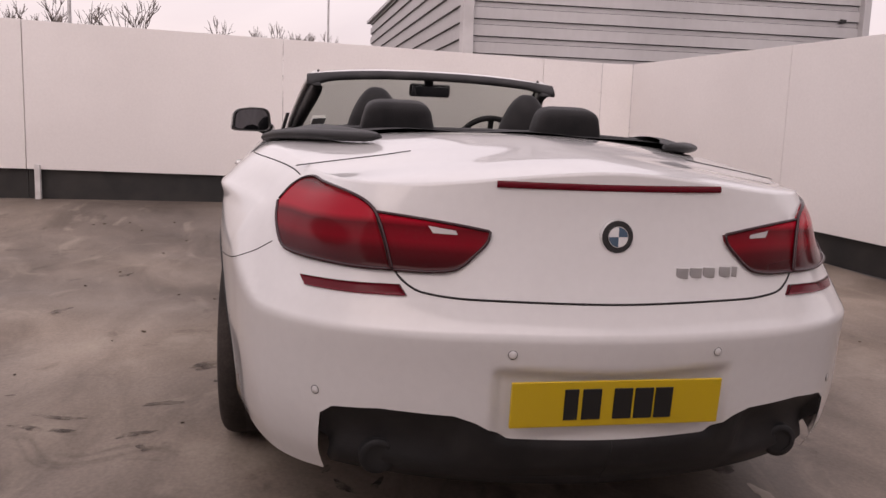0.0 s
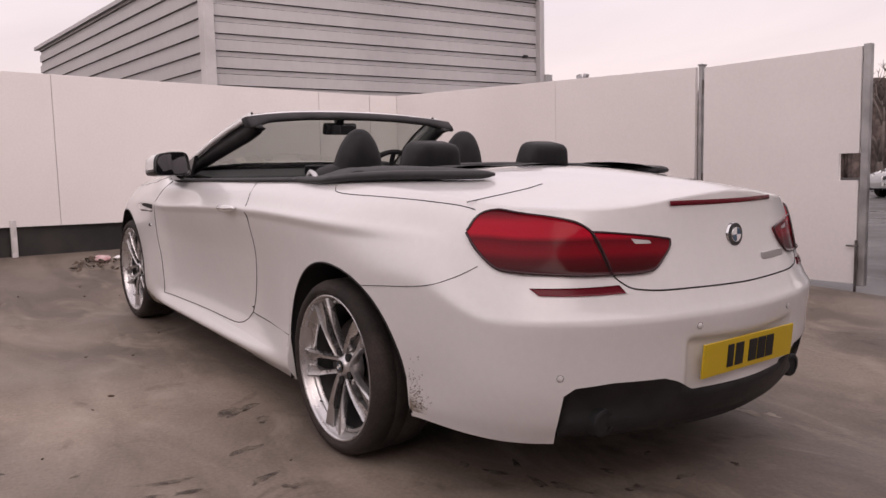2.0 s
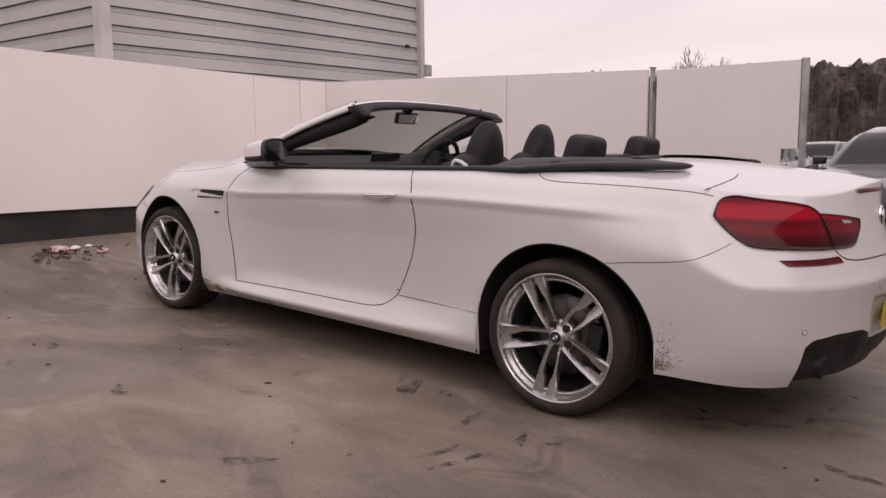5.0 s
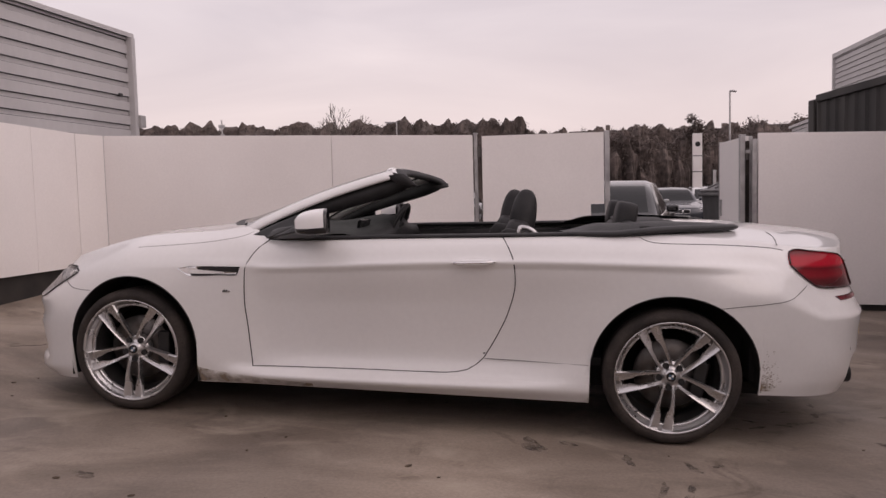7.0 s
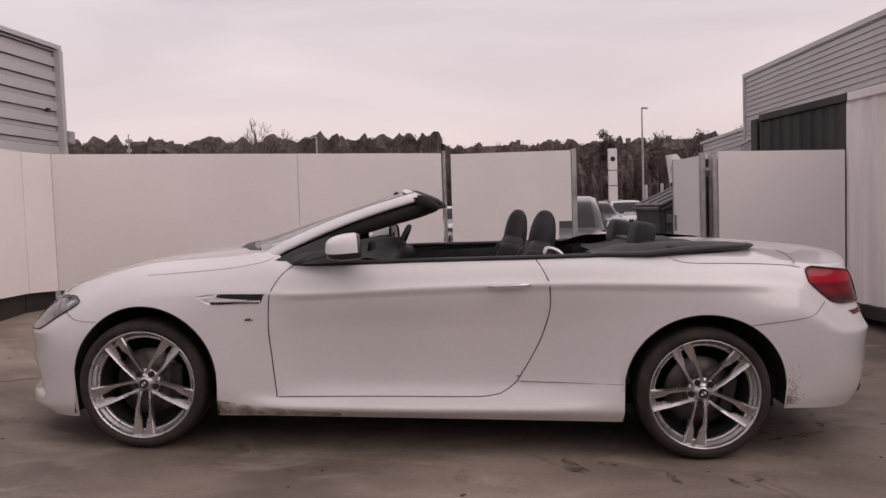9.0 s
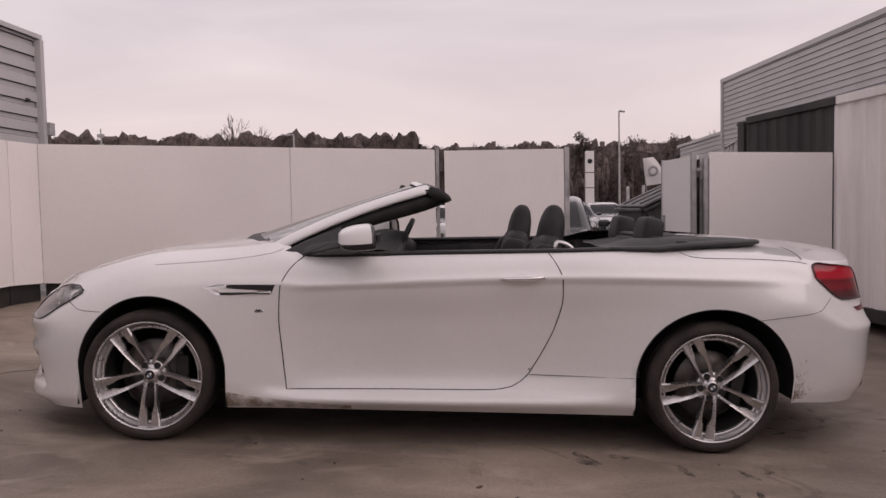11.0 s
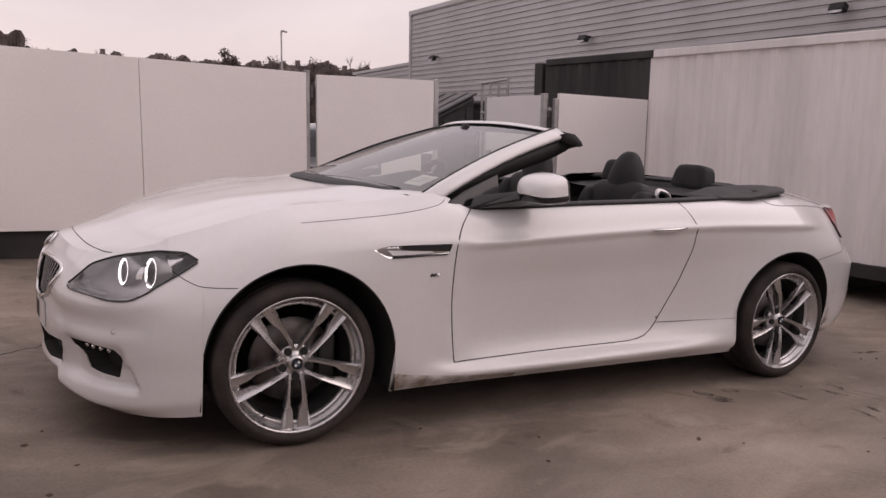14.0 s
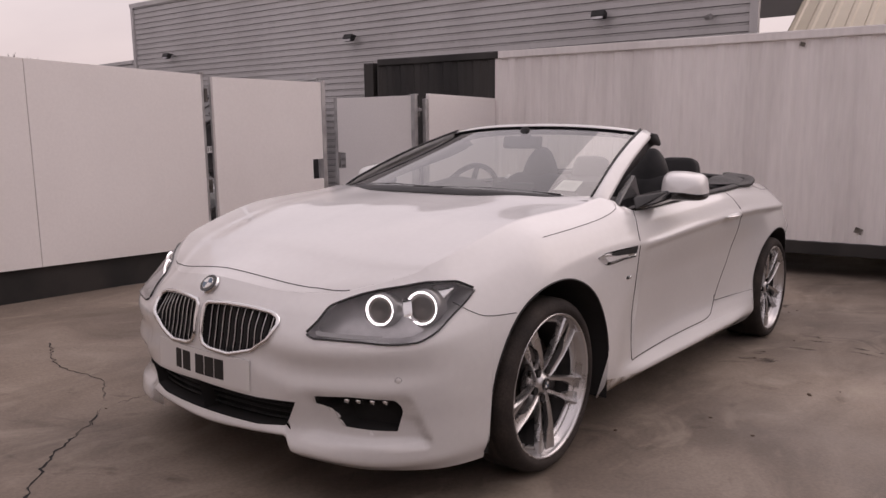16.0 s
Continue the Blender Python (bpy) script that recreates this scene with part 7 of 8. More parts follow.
def parked_car(m, colour, label, tall=0.0, estate=False):
    """Nose towards -x of its own axes."""
    key = colour
    if key not in parked_paint:
        parked_paint[key] = vary(material("car_paint", colour, 0.16, 0.2, 1.0), tuple(c * 0.93 for c in colour), tuple(min(c * 1.06, 1) for c in colour), 2)
    g = thing("parked_car", m, label, "car", "cars parked outside")
    h = tall
    xs_ = (-2.20, -2.15, -1.95, -1.5, -0.9, -0.3, 0.5, 1.3, 1.8, 2.08, 2.15)
    bw = (0.70, 0.83, 0.88, 0.88, 0.89, 0.90, 0.90, 0.89, 0.86, 0.78, 0.62)
    zt = (0.52, 0.66, 0.74, 0.84, 0.93, 0.95, 0.97, 0.99, 0.99, 0.96, 0.80)
    zb = (0.28, 0.22, 0.2, 0.2, 0.2, 0.2, 0.2, 0.2, 0.22, 0.26, 0.34)
    bx_, bwf, ztf, zbf = np.linspace(-2.2, 2.15, 60), pchip(xs_, bw), pchip(xs_, zt), pchip(xs_, zb)
    vs = []
    for x in bx_:
        w, t, b = float(bwf(x)), float(ztf(x)) + h * 0.5, float(zbf(x)) + h * 0.3
        for cx in (-1.35, 1.35):
            if abs(x - cx) < 0.36:
                b = max(b, 0.31 + h * 0.3 + 0.36 * math.sqrt(max(0, 1 - ((x - cx) / 0.36) ** 2)))
        for k, (yy, zz) in enumerate(((-0.94, 0), (-1.0, 0.25), (-1.0, 0.6), (-0.93, 0.9), (-0.80, 1.0), (-0.4, 1.03), (0.0, 1.04), (0.4, 1.03), (0.80, 1.0), (0.93, 0.9), (1.0, 0.6), (1.0, 0.25), (0.94, 0))):
            vs.append((x, yy * w, b + (t - b) * zz))
    fs = grid_faces(60, 13) + [tuple(range(13)), tuple(range(59 * 13 + 12, 59 * 13 - 1, -1))]
    mesh_ob("body", vs, fs, parked_paint[key], g)
    xr = 1.95 if estate else 1.55
    roof = 1.43 + h
    base_z = 0.93 + h * 0.5
    cab = ((-0.98, base_z - 0.02, 0.78), (-0.25, roof - 0.05, 0.62), (0.1, roof, 0.61), (0.9, roof - 0.01, 0.61), (xr - 0.45, roof - 0.07, 0.60), (xr + 0.1, base_z + 0.08, 0.72))
    cp = curve_pts([c[:2] for c in cab], 40)
    wv = np.interp(cp[:, 0], [c[0] for c in cab], [c[2] for c in cab])
    vs = []
    for (x, z), w in zip(cp, wv):
        for yy, zz in ((-1.14, None), (-1.0, 0.92), (-0.86, 1.0), (0.0, 1.02), (0.86, 1.0), (1.0, 0.92), (1.14, None)):
            vs.append((x, yy * w if zz else math.copysign(0.80, yy), base_z + (z - base_z) * zz if zz else base_z - 0.04))
    fs = grid_faces(40, 7)
    idx = []
    for i in range(39):
        x = (cp[i][0] + cp[i + 1][0]) / 2
        for j in range(6):
            side = j in (0, 5)
            pillar = any(abs(x - q) < 0.045 for q in (0.28, xr - 0.30)) or x < -0.75 and side
            if side:
                idx.append(0 if pillar else 1)
            else:
                idx.append(1 if (-0.92 < x < -0.36 or xr - 0.33 < x < xr) and j in (2, 3) else 0)
    mesh_ob("cabin", vs, fs, parked_paint[key], g, "cabin with dark windows", mats=[parked_paint[key], CAR_GLASS], idx=idx)
    for cx in (-1.35, 1.35):
        for sd in (-1, 1):
            wg = tagged(new("wheel"), "", "")
            wg.parent = g
            v, f = lathe([(0.21, -0.1), (0.30, -0.105), (0.325, -0.07), (0.325, 0.07), (0.3, 0.1)], 28)
            mesh_ob("tyre", [(cx + x, sd * (0.80 - y_), 0.325 + z) for x, y_, z in v], f, RUBBER, wg)
            v, f = lathe([(0.0, -0.09), (0.06, -0.095), (0.19, -0.07), (0.215, -0.1)], 20)
            mesh_ob("rim", [(cx + x, sd * (0.80 - y_), 0.325 + z) for x, y_, z in v], f, ALLOY, wg)
    for sd in (-1, 1):
        v, f = lathe([(0.0, -0.10), (0.07, -0.095), (0.13, -0.06), (0.155, 0.0), (0.15, 0.06)], 18)
        lm = pose(-2.01, sd * 0.66, 0.655 + h * 0.35, 0, 0, sd * -26)
        lamp_ = mesh_ob("headlamp", [tuple(lm @ Vector((y_ * 1.3 + 0.02, x * 1.25, z * 0.62))) for x, y_, z in v], f, LENS_PARKED, g, "clear headlamp")
        for q in (-0.075, 0.075):
            v, f = lathe([(0.0, -0.012), (0.035, -0.01), (0.045, 0.0), (0.045, 0.02)], 14)
            mesh_ob("reflector", [tuple(lm @ Vector((y_ - 0.118 + abs(q) * 0.3, x + q, z))) for x, y_, z in v], f, CHROME, lamp_)
        part("fog_lamp", box((0.05, 0.17, 0.07), (-2.085, sd * 0.56, 0.345 + h * 0.3), (0, 0, sd * -20), bevel=0.02), BLACK_GLOSS, g)
        part("tail_lamp", box((0.12, 0.24, 0.16), (2.07, sd * 0.66, 0.80 + h * 0.4), (0, 10, sd * 14), bevel=0.02), RED_DARK, g, "red tail lamp")
        part("door_mirror", box((0.10, 0.17, 0.11), (-0.62, sd * 0.98, 1.0 + h * 0.5), bevel=0.03), parked_paint[key], g)
    for sd in (-1, 1):
        gl = part("grille", box((0.05, 0.22, 0.12), (-2.19, sd * 0.13, 0.60 + h * 0.3), (0, 12, sd * -5), bevel=0.03), BLACK_GLOSS, g, "black grille")
        ring = [(-2.222 + 0.045 * max(0, math.sin(w_)), sd * 0.13 + 0.118 * math.copysign(abs(math.cos(w_)) ** 0.55, math.cos(w_)), 0.60 + h * 0.3 + 0.07 * math.copysign(abs(math.sin(w_)) ** 0.55, math.sin(w_))) for w_ in np.linspace(0, 2 * math.pi, 29)[:-1]]
        v, f = sweep(ring, 0.010, 6, closed=True)
        mesh_ob("grille_frame", v, f, CHROME, gl, "chrome grille frame")
    part("bumper_intake", box((0.06, 0.86, 0.09), (-2.165, 0, 0.285 + h * 0.3), bevel=0.02), BLACK_GLOSS, g, "black lower intake")
    part("bumper_groove", box((0.02, 1.20, 0.012), (-2.185, 0, 0.50 + h * 0.3), bevel=0.004), BLACK_GLOSS, g)
    part("number_plate", box((0.02, 0.50, 0.11), (-2.22, 0, 0.40 + h * 0.3), bevel=0.004), WHITE_PLATE, g)
    for k in range(5):
        part("plate_bar", box((0.006, 0.05, 0.07), (-2.232, -0.15 + 0.075 * k, 0.40 + h * 0.3)), INK, g)
    return g


G = -0.12
parked_car(pose(1.84, 7.85, -0.03, 0, 0, 77.4), (0.010, 0.011, 0.012), "black saloon parked with its nose to the gate")
parked_car(pose(-3.15, 20.2, G, 0, 0, 86), (0.085, 0.095, 0.10), "mid grey saloon parked on the tarmac")
parked_car(pose(-2.9, 26.0, G, 0, 0, 84), (0.16, 0.165, 0.17), "silver grey hatchback parked on the tarmac", 0.06, True)
parked_car(pose(0.2, 24.4, G, 0, 0, 86), (0.5, 0.5, 0.5), "white saloon parked on the tarmac")
parked_car(pose(3.55, 20.3, G, 0, 0, -97), (0.55, 0.55, 0.55), "white saloon parked with its tail to the yard")
parked_car(pose(5.3, 24.6, G, 0, 0, 92), (0.045, 0.05, 0.06), "dark blue car parked on the tarmac")
parked_car(pose(7.35, 28.3, G, 0, 0, 88), (0.58, 0.58, 0.58), "white saloon parked on the tarmac, nose to the yard")
parked_car(pose(-6.4, 25.5, G, 0, 0, 80), (0.45, 0.45, 0.45), "white hatchback parked on the tarmac", 0.1, True)
parked_car(pose(9.6, 42.0, G, 0, 0, 80), (0.09, 0.095, 0.10), "dark car parked far off", 0.1)

# ---- bare trees, scrub and houses on the skyline ----
# both browns are lightened and greyed, putting distance haze into the base colour
BARK = vary(material("bare_twigs", (0.06, 0.045, 0.038), 0.9), (0.12, 0.098, 0.088), (0.19, 0.16, 0.142), 3)
SCRUB = vary(material("winter_scrub", (0.05, 0.038, 0.03), 0.95), (0.06, 0.046, 0.041), (0.12, 0.094, 0.084), 0.35, 8, fine=0.5, fine_scale=3.0, bump=0.6, bump_scale=4)


def bare_tree(seed, height, spread, label):
    """Tapered trunk and limbs, and a crown of many thin twigs."""
    rr = random.Random(seed)
    g = thing("tree", Matrix(), label, "tree", "bare trees")
    tv, tf, cv, cf = [], [], [], []

    def limb(p, d, length, r, depth):
        n = 3 if depth < 2 else 2
        q = p + d * length
        mid = p + d * (length * 0.5) + Vector((rr.uniform(-1, 1), rr.uniform(-1, 1), rr.uniform(-0.3, 0.6))) * length * 0.06
        v, f = sweep([p, mid, q], [r, r * 0.8, r * 0.6], 4 if depth > 1 else 6)
        big = depth < 3
        vs_, fs_ = (tv, tf) if big else (cv, cf)
        k = len(vs_)
        vs_.extend(v)
        fs_.extend(tuple(i + k for i in ff_) for ff_ in f)
        if depth >= 6:
            return
        for i in range(rr.choice((2, 3)) if depth else 4):
            dd = (d + Vector((rr.uniform(-1, 1), rr.uniform(-1, 1), rr.uniform(-0.25, 0.75))) * (0.62 * spread)).normalized()
            limb(p + d * length * rr.uniform(0.6, 1.0), dd, length * rr.uniform(0.6, 0.82), max(r * 0.58, 0.010), depth + 1)

    limb(Vector((0, 0, 0)), Vector((rr.uniform(-0.05, 0.05), rr.uniform(-0.05, 0.05), 1)).normalized(), height * 0.30, height * 0.022, 0)
    mesh_ob("trunk", tv, tf, BARK, g)
    mesh_ob("crown", cv, cf, BARK, g, "crown of thin bare twigs")
    return g


kinds = [bare_tree(3, 6.5, 1.0, "bare spreading winter tree on the skyline"), bare_tree(11, 5.5, 0.9, "bare winter tree above the scrub"), bare_tree(23, 6.0, 0.75, "slim bare winter tree above the scrub")]
tall = [max(v_.co.z for ch in kd_.children for v_ in ch.data.vertices) for kd_ in kinds]
kinds[0].matrix_world = pose(-8.35, 26.3, -0.1) @ Matrix.Scale(5.3 / tall[0], 4)
spots = ((-28, 54, 1, 1.25), (-33, 60, 2, 1.1), (-20, 58, 1, 1.2), (-15, 60, 2, 1.15), (-38, 55, 0, 1.0), (-4, 62, 1, 1.25), (0.5, 63, 2, 1.2), (3, 60, 1, 1.15), (-1.8, 58, 2, 1.25), (-8, 60, 1, 1.1),
         (18, 62, 2, 1.2), (24, 58, 1, 1.25), (28, 55, 0, 1.0), (14, 66, 1, 1.2), (21, 60, 2, 1.15), (-46, 50, 1, 1.1), (-12, 55, 2, 1.0), (32, 66, 1, 1.3))
kinds[1].matrix_world = pose(6.5, 64, 0.2)
kinds[2].matrix_world = pose(9.5, 66, 0.2)
for k, (x, y_, kd, sc) in enumerate(spots):
    copy_thing(kinds[kd], pose(x, y_, 0.2, 0, 0, 47 * k) @ Matrix.Scale(sc * 1.12, 4))
for k in range(16):
    copy_thing(kinds[1 + k % 2], pose(2 + 4.4 * k + 1.5 * math.sin(5 * k), 104 + 5 * math.sin(3 * k), 3.4 + 0.6 * math.sin(7 * k), 0, 0, 61 * k) @ Matrix.Scale(0.95 + 0.25 * math.sin(4 * k), 4))
for k, (x, y_, kd, sc) in enumerate(((-27, -9.5, 0, 1.15), (-29, -6.5, 1, 1.3), (-26, -4.0, 0, 1.05), (-28, -1.5, 2, 1.2), (-31, -12.5, 1, 1.3), (-30, 1.0, 0, 1.1), (-19, 13.5, 1, 0.9))):
    copy_thing(kinds[kd], pose(x, y_, -0.1, 0, 0, 31 * k) @ Matrix.Scale(sc, 4))

# scrub bank across the distance: an uneven ridge with ragged twigs along its top
def scrub(name, line, height, rough, seed, depth=6.0):
    rr = random.Random(seed)
    pts = curve_pts(line, 420)
    vs, fs = [], []
    m = 12
    hs = []
    for i in range(len(pts)):
        # rounded crowns of uneven height, side by side
        lump = abs(math.sin(i * 0.33 + 2.0 * noise.noise(Vector((i * 0.05, seed, 3))))) ** 0.7
        hs.append(height * (0.93 + rough * (0.8 * noise.noise(Vector((i * 0.06, seed, 0))) + 0.55 * lump * (0.5 + noise.noise(Vector((i * 0.11, seed, 7)))) + 0.2 * noise.noise(Vector((i * 0.37, seed, 5))))))
    for i, (x, y_) in enumerate(pts):
        for j in range(m):
            a = math.pi * j / (m - 1)
            n_ = 0.5 * noise.noise(Vector((i * 0.16, j * 0.8, seed))) + 0.15 * noise.noise(Vector((i * 0.5, j * 1.7, seed)))
            vs.append((x + 0.4 * n_, y_ - depth / 2 * math.cos(a) * (1 + n_), -0.15 + hs[i] * math.sin(a) ** 0.6 * (1 + 0.3 * n_)))
    fs = grid_faces(len(pts), m)
    for k in range(16000):
        i = rr.randrange(len(pts))
        x, y_ = pts[i]
        q = rr.random()
        z = hs[i] * (0.96 - 0.75 * q * q)
        p = Vector((x + rr.uniform(-0.4, 0.4), y_ - depth / 2 * (0.25 + 0.75 * q) - 0.2, z))
        b = len(vs)
        for _ in range(3):
            d = Vector((rr.gauss(0, 1), rr.gauss(0, 1), rr.gauss(0.3, 1))).normalized() * rr.uniform(0.04, 0.15)
            vs.append(tuple(p + d))
        fs.append((b, b + 1, b + 2))
    for k in range(2600):
        i = rr.randrange(len(pts))
        x, y_ = pts[i]
        p = Vector((x + rr.uniform(-0.3, 0.3), y_ - rr.uniform(-0.3, 1.0), hs[i] * rr.uniform(0.80, 0.93)))
        d = Vector((rr.gauss(0, 0.45), rr.uniform(-0.2, 0.2), rr.uniform(0.5, 1.0))).normalized() * rr.uniform(0.1, 0.3)
        w = rr.uniform(0.008, 0.018)
        b = len(vs)
        vs += [tuple(p + Vector((-w, 0, 0))), tuple(p + Vector((w, 0, 0))), tuple(p + d)]
        fs.append((b, b + 1, b + 2))
    ob = mesh_ob(name, vs, fs, SCRUB, smooth=False)
    return tagged(ob, "brown winter scrub and bushes along the skyline", "scrub", kind="stuff")


scrub("scrub", ((-70, 48), (-30, 56), (-14, 59), (-1, 60)), 7.7, 0.12, 4)
scrub("scrub", ((-3, 60.5), (8, 60), (20, 60), (60, 52)), 6.6, 0.12, 5)
scrub("scrub", ((2, 47), (10, 49), (22, 50), (40, 46)), 4.9, 0.22, 9, 4.0)
scrub("scrub", ((-36, -30), (-34, -5), (-33, 12), (-40, 40)), 2.6, 0.4, 14, 4.0)

HOUSE_WALL = vary(material("far_house_wall", (0.14, 0.11, 0.10), 0.8), (0.12, 0.095, 0.085), (0.17, 0.135, 0.12), 1)
HOUSE_ROOF = vary(material("far_house_roof", (0.07, 0.06, 0.058), 0.8), (0.06, 0.05, 0.048), (0.09, 0.075, 0.07), 1)


def house(x, y_, w, z0, h, r):
    g = thing("house", pose(x, y_, z0, 0, 0, r), "far brown house with a pitched roof on the hill", "house", "houses on the hill")
    part("wall", box((w, 6, h), (0, 0, h / 2)), HOUSE_WALL, g)
    bm = bmesh.new()
    pv = [bm.verts.new(p) for p in ((-w / 2 - 0.3, -3.3, h), (w / 2 + 0.3, -3.3, h), (w / 2 + 0.3, 3.3, h), (-w / 2 - 0.3, 3.3, h), (-w / 2 + 0.2, 0, h + 2.2), (w / 2 - 0.2, 0, h + 2.2))]
    for q in ((0, 1, 5, 4), (2, 3, 4, 5), (1, 2, 5), (3, 0, 4), (3, 2, 1, 0)):
        bm.faces.new([pv[k] for k in q])
    part("roof", bm, HOUSE_ROOF, g)
    part("chimney", box((0.7, 0.7, 1.6), (w * 0.3, 0, h + 2.2)), HOUSE_WALL, g)
    for k in (-0.28, 0.28):
        part("window", box((1.0, 0.08, 1.1), (w * k, -3.02, h * 0.6)), CAR_GLASS, g)
    return g


hx = np.linspace(-120, 140, 60)
hv3 = []
for x in hx:
    t = 7.6 * math.exp(-((x - 25) / 60) ** 2) + 1.2
    for yy, k in ((95, 0), (118, 0.7), (135, 1), (170, 1), (200, 0.8)):
        hv3.append((x, yy, -0.3 + t * k))
tagged(mesh_ob("hillside", hv3, [f_[::-1] for f_ in grid_faces(60, 5)], SCRUB), "far dark wooded hillside", "hill", kind="structure")
for k, (x, w) in enumerate(((8, 8), (17, 7), (27, 9), (38, 7), (47, 9), (58, 8), (66, 7))):
    house(x, 122 + 3 * (k % 3), w, 4.4 + 1.5 * math.exp(-((x - 25) / 50) ** 2), 3.0, 4 * (k % 3) - 4)
poplar = thing("poplar_tree", pose(-1.5, 62, 0.7), "narrow pointed brown tree on the skyline", "tree")
part("trunk", cyl(0.15, 0.08, 2.0, pose(0, 0, 1.0), 8), BARK, poplar)
rr_ = random.Random(5)
vs, fs = [], []
for k in range(900):
    z = rr_.uniform(1.2, 6.7)
    rmax = 0.5 * math.sin(math.pi * min((z - 0.9) / 6.0, 1)) ** 0.7
    a, r_ = rr_.uniform(0, 6.28), rmax * math.sqrt(rr_.random())
    p = Vector((r_ * math.cos(a), r_ * math.sin(a), z))
    b = len(vs)
    s_ = rr_.uniform(0.1, 0.25)
    vs += [tuple(p), tuple(p + Vector((rr_.uniform(-s_, s_), rr_.uniform(-s_, s_), s_ * 0.4))), tuple(p + Vector((rr_.uniform(-0.1, 0.1), rr_.uniform(-0.1, 0.1), s_ * 2)))]
    fs.append((b, b + 1, b + 2))
mesh_ob("crown", vs, fs, BARK, poplar, "brown upright crown", smooth=False)



def round_tree(x, y_, top, wide, seed):
    """Trunk, limbs and an uneven crown of small leaf clumps."""
    rr = random.Random(seed)
    g = thing("tree", pose(x, y_, -0.1), "rounded brown tree standing above the scrub", "tree", "trees in the scrub")
    part("trunk", cyl(0.14, 0.07, top * 0.7, pose(0, 0, top * 0.35), 8), BARK, g)
    for k in range(5):
        a = 1.26 * k
        v, f = sweep([(0, 0, top * 0.55), (0.3 * wide * math.cos(a), 0.3 * wide * math.sin(a), top * 0.7), (0.7 * wide * math.cos(a), 0.7 * wide * math.sin(a), top * 0.84)], 0.035, 5)
        mesh_ob("limb", v, f, BARK, g)
    lobes = [(rr.uniform(-0.6, 0.6) * wide, rr.uniform(-0.6, 0.6) * wide, top * rr.uniform(0.66, 0.86), wide * rr.uniform(0.35, 0.6)) for _ in range(8)] + [(0, 0, top * 0.9, wide * 0.38)]
    vs, fs = [], []
    for k in range(1500):
        cx, cy, cz, rad = lobes[k % len(lobes)]
        d = Vector((rr.gauss(0, 1), rr.gauss(0, 1), rr.gauss(0, 1))).normalized() * rad * rr.uniform(0.3, 1.0)
        p = Vector((cx, cy, cz)) + d
        b = len(vs)
        for _ in range(3):
            vs.append(tuple(p + Vector((rr.gauss(0, 1), rr.gauss(0, 1), rr.gauss(0, 1))).normalized() * rr.uniform(0.06, 0.16)))
        fs.append((b, b + 1, b + 2))
    mesh_ob("crown", vs, fs, SCRUB, g, "uneven brown crown", smooth=False)
    return g


round_tree(10.3, 48.3, 6.6, 1.0, 41)
round_tree(17.6, 62.0, 7.4, 1.7, 42)
round_tree(20.6, 60.0, 7.2, 1.9, 43)
round_tree(-8.2, 58.0, 7.0, 1.1, 44)

# ---- litter, stains and cracks on the yard ----
WET = film_material("wet_stain", (0.075, 0.061, 0.052), 0.38, 0.66, 16)
LEAFM = vary(material("dead_leaf", (0.06, 0.042, 0.03), 0.8), (0.04, 0.03, 0.022), (0.11, 0.075, 0.05), 30)
PALE_MARK = vary(material("pale_scrape", (0.36, 0.31, 0.26), 0.85), (0.3, 0.255, 0.21), (0.4, 0.345, 0.29), 20)


def splat(x, y, rx, ry, seed, mat, lift=0.003, turn=0.0):
    """A thin patch with a ragged edge that follows the slope."""
    rr = random.Random(seed)
    n = 26
    vs = [(x, y, floor_z(x, y) + lift)]
    ph = [rr.uniform(0, 6.28) for _ in range(4)]
    for k in range(n):
        a = 2 * math.pi * k / n
        r = 1 + 0.28 * math.sin(2 * a + ph[0]) + 0.2 * math.sin(3 * a + ph[1]) + 0.14 * math.sin(5 * a + ph[2]) + 0.1 * rr.uniform(-1, 1)
        dx, dy = rx * r * math.cos(a), ry * r * math.sin(a)
        c, s = math.cos(turn), math.sin(turn)
        px, py = x + dx * c - dy * s, y + dx * s + dy * c
        vs.append((px, py, floor_z(px, py) + lift))
    return vs, [(0, 1 + k, 1 + (k + 1) % n) for k in range(n)]


stains = []
for k, (x, y, rx, ry) in enumerate(((2.07, -0.49, 0.045, 0.02), (2.17, -0.44, 0.06, 0.025), (2.16, -0.22, 0.03, 0.018), (2.31, -0.25, 0.04, 0.02), (2.35, -0.04, 0.035, 0.02), (2.14, 0.02, 0.02, 0.012),
                                    (1.80, -0.60, 0.03, 0.015), (1.92, -0.45, 0.035, 0.016), (2.40, 0.2, 0.02, 0.012), (1.93, -0.55, 0.05, 0.018), (1.88, 0.70, 0.09, 0.05), (1.40, -1.56, 0.10, 0.02),
                                    (1.05, -1.74, 0.04, 0.015), (0.75, -1.05, 0.12, 0.04), (0.92, -1.0, 0.05, 0.02), (2.55, -0.75, 0.10, 0.03), (2.8, -0.2, 0.12, 0.03), (1.59, -1.19, 0.03, 0.02), (0.81, -2.05, 0.10, 0.03), (1.30, -1.53, 0.07, 0.02), (1.19, -1.19, 0.06, 0.025), (1.47, -1.24, 0.06, 0.02), (-0.2, -1.94, 0.08, 0.03), (-1.14, -1.78, 0.07, 0.03))):
    ob = mesh_ob("stain", *splat(x, y, rx, ry, 40 + k, WET, 0.0025, 0.4 * k), WET, smooth=False)
    tagged(ob, "dark damp stain on the concrete", "stain", "stains on the concrete")
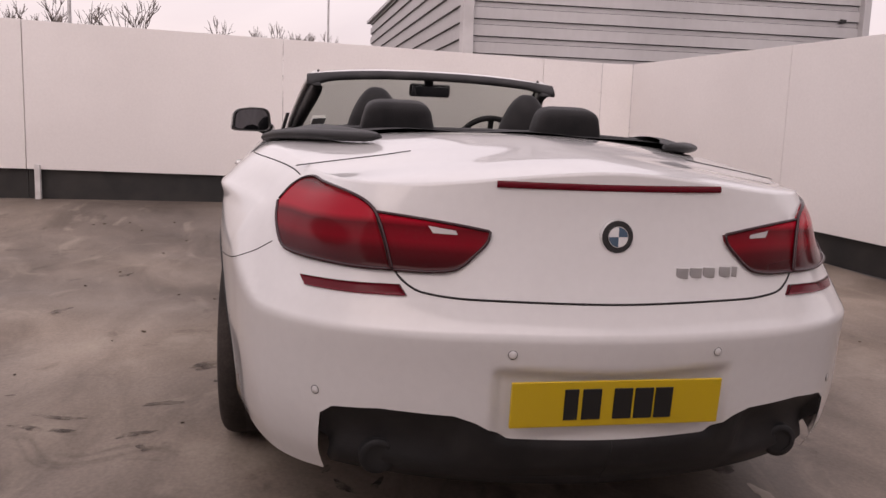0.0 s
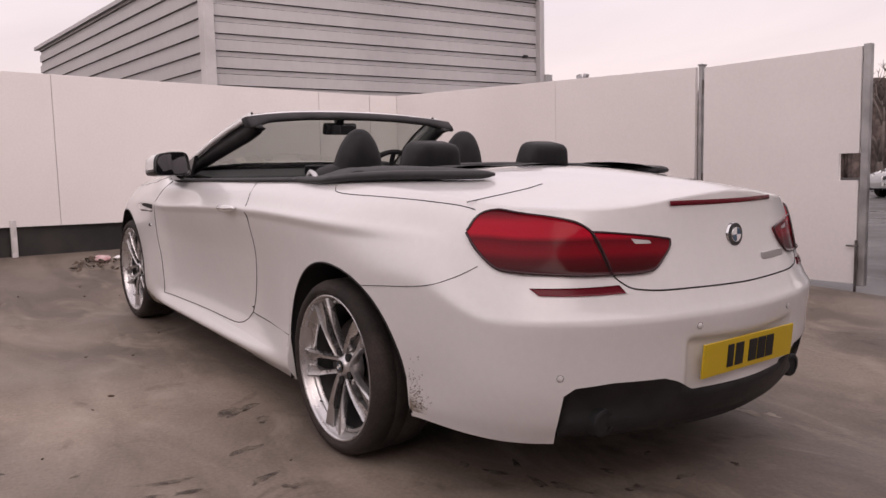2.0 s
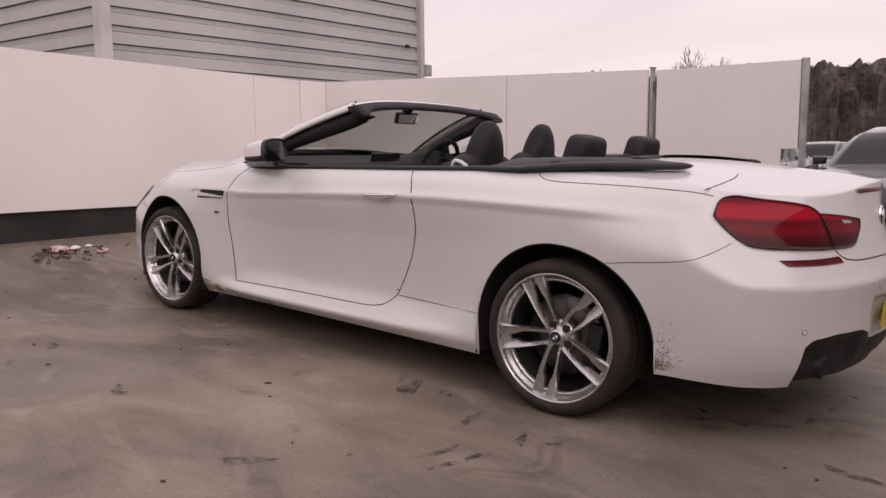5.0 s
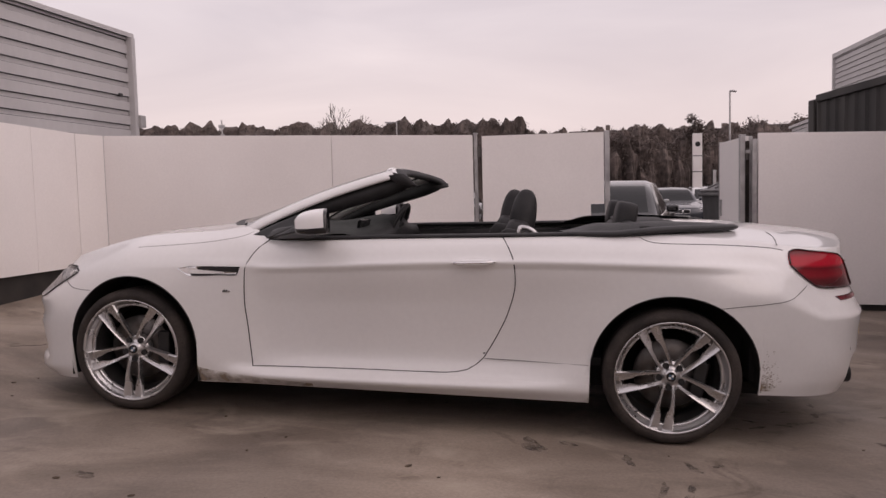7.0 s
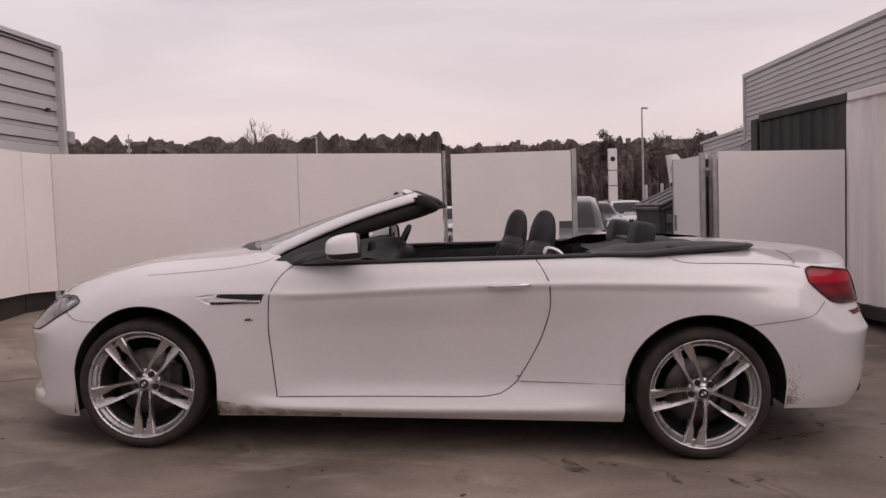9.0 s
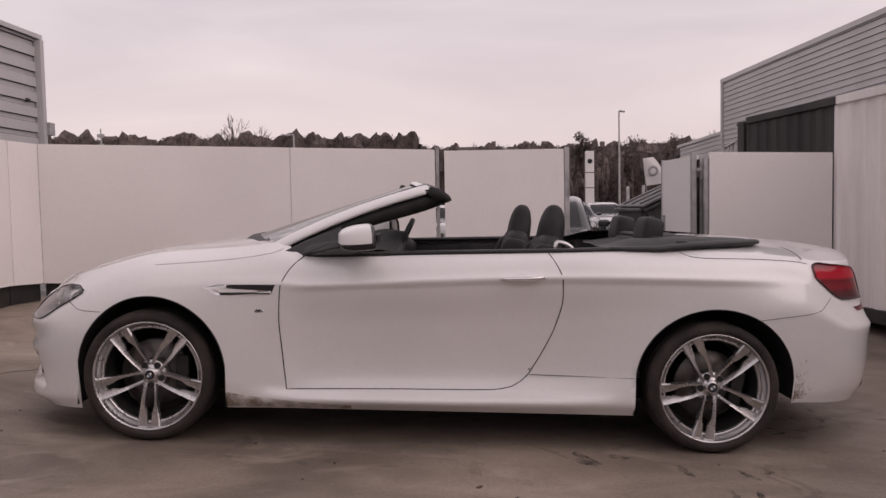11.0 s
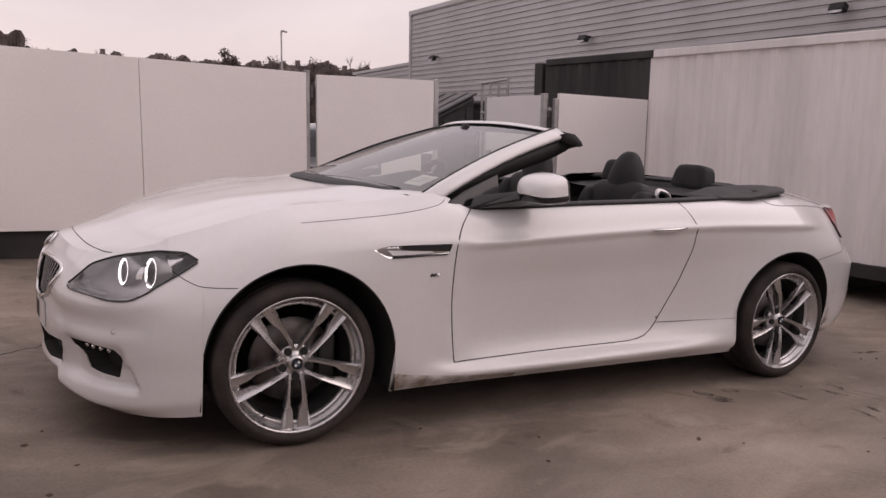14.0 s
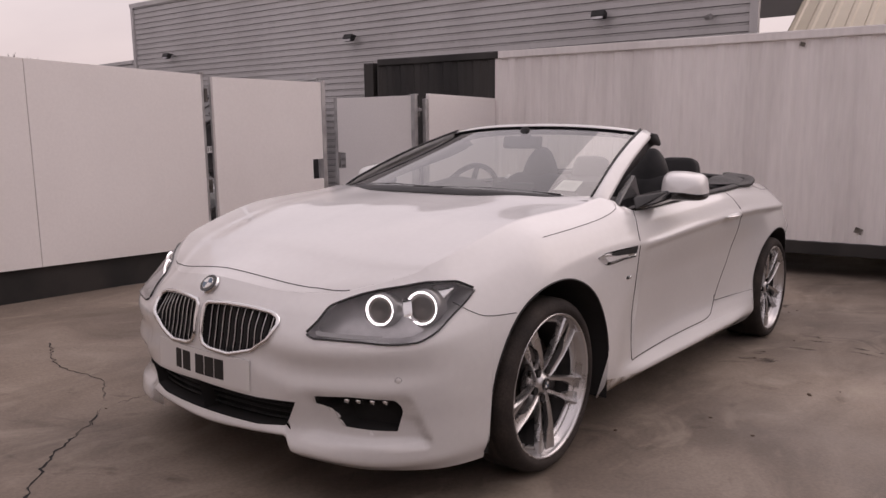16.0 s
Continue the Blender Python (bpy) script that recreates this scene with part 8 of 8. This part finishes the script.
for k, (x, y, rx, ry) in enumerate(((2.12, 0.75, 0.05, 0.03), (2.2, 0.8, 0.03, 0.02))):
    ob = mesh_ob("scrape", *splat(x, y, rx, ry, 80 + k, PALE_MARK, 0.002, 0.2 * k), PALE_MARK, smooth=False)
    tagged(ob, "pale scraped mark on the concrete", "mark", "scraped marks")


def crack(pts, w, seed):
    rr = random.Random(seed)
    line = curve_pts(pts, 40)
    vs = []
    for i, (x, y) in enumerate(line):
        jx, jy = rr.uniform(-0.012, 0.012), rr.uniform(-0.012, 0.012)
        ww = w * rr.uniform(0.3, 1.2)
        a, b = line[max(i - 1, 0)], line[min(i + 1, len(line) - 1)]
        t = Vector((b[0] - a[0], b[1] - a[1], 0)).normalized()
        nx, ny = -t.y, t.x
        x, y = x + jx, y + jy
        vs += [(x - nx * ww, y - ny * ww, floor_z(x - nx * ww, y - ny * ww) + 0.002), (x, y, floor_z(x, y) + 0.0005), (x + nx * ww, y + ny * ww, floor_z(x + nx * ww, y + ny * ww) + 0.002)]
    ob = mesh_ob("crack", vs, [f[::-1] for f in grid_faces(40, 3)], SEAM, smooth=False)
    tagged(ob, "thin dark crack across the concrete", "crack", "cracks in the concrete")


crack(((-2.95, 0.18), (-2.72, 0.47), (-2.57, 0.66), (-2.44, 0.78), (-2.25, 0.98), (-2.12, 1.13)), 0.006, 1)
crack(((-2.12, 1.13), (-1.95, 1.50), (-2.0, 1.75), (-1.85, 2.2)), 0.004, 2)
crack(((-2.12, 1.10), (-1.9, 1.12), (-1.6, 1.2)), 0.003, 3)

# heap of leaves and rubbish at the foot of the end wall
heap = random.Random(9)
for k in range(46):
    x, y = heap.gauss(-3.28, 0.13), heap.gauss(-0.62, 0.19)
    s = heap.uniform(0.012, 0.04)
    bm = bmesh.new()
    vs = [bm.verts.new((s * math.cos(a) * heap.uniform(0.7, 1.2), 0.55 * s * math.sin(a), 0.35 * s * heap.uniform(-1, 1))) for a in np.linspace(0, 2 * math.pi, 8)[:-1]]
    fc_ = bm.faces.new(vs)
    ex = bmesh.ops.extrude_face_region(bm, geom=[fc_])
    bmesh.ops.translate(bm, verts=[e for e in ex["geom"] if isinstance(e, bmesh.types.BMVert)], vec=(0, 0, 0.003))
    bm.transform(pose(x, y, floor_z(x, y) + 0.014 + heap.uniform(0, 0.03), heap.uniform(-30, 30), heap.uniform(-30, 30), heap.uniform(0, 360)))
    ob = part("dead_leaf", bm, LEAFM)
    tagged(ob, "curled brown dead leaf on the concrete", "leaf", "dead leaves by the end wall")
PINK = vary(material("pink_paper", (0.55, 0.33, 0.33), 0.7), (0.5, 0.28, 0.28), (0.65, 0.5, 0.5), 20)
for k, (x, y, s, mt) in enumerate(((-3.42, -0.60, 0.07, PINK), (-3.44, -0.45, 0.05, PAPER), (-3.25, -0.32, 0.05, PINK), (-3.5, -0.3, 0.03, PAPER))):
    bm = bmesh.new()
    bmesh.ops.create_icosphere(bm, subdivisions=2, radius=s)
    for vv in bm.verts:
        vv.co *= 1 + 0.35 * noise.noise(vv.co * 18 + Vector((k, 0, 0)))
        vv.co.z *= 0.45
    bm.transform(pose(x, y, floor_z(x, y) + s * 0.38))
    tagged(part("crumpled_paper", bm, mt), "crumpled scrap of paper on the ground", "litter", "scraps of paper")
for k in range(60):
    rr = random.Random(300 + k)
    x, y = rr.uniform(-3.6, 3.2), rr.uniform(-3.2, -0.3) if k % 3 else rr.uniform(0.9, 2.8)
    bm = bmesh.new()
    bmesh.ops.create_icosphere(bm, subdivisions=1, radius=rr.uniform(0.004, 0.011))
    for vv in bm.verts:
        vv.co.z *= 0.5
    bm.transform(pose(x, y, floor_z(x, y) + 0.003, 0, 0, rr.uniform(0, 360)) @ Matrix.Diagonal((rr.uniform(1, 2.2), 1, 1, 1)))
    tagged(part("leaf_scrap", bm, LEAFM), "small dark scrap on the concrete", "litter", "scraps on the concrete")
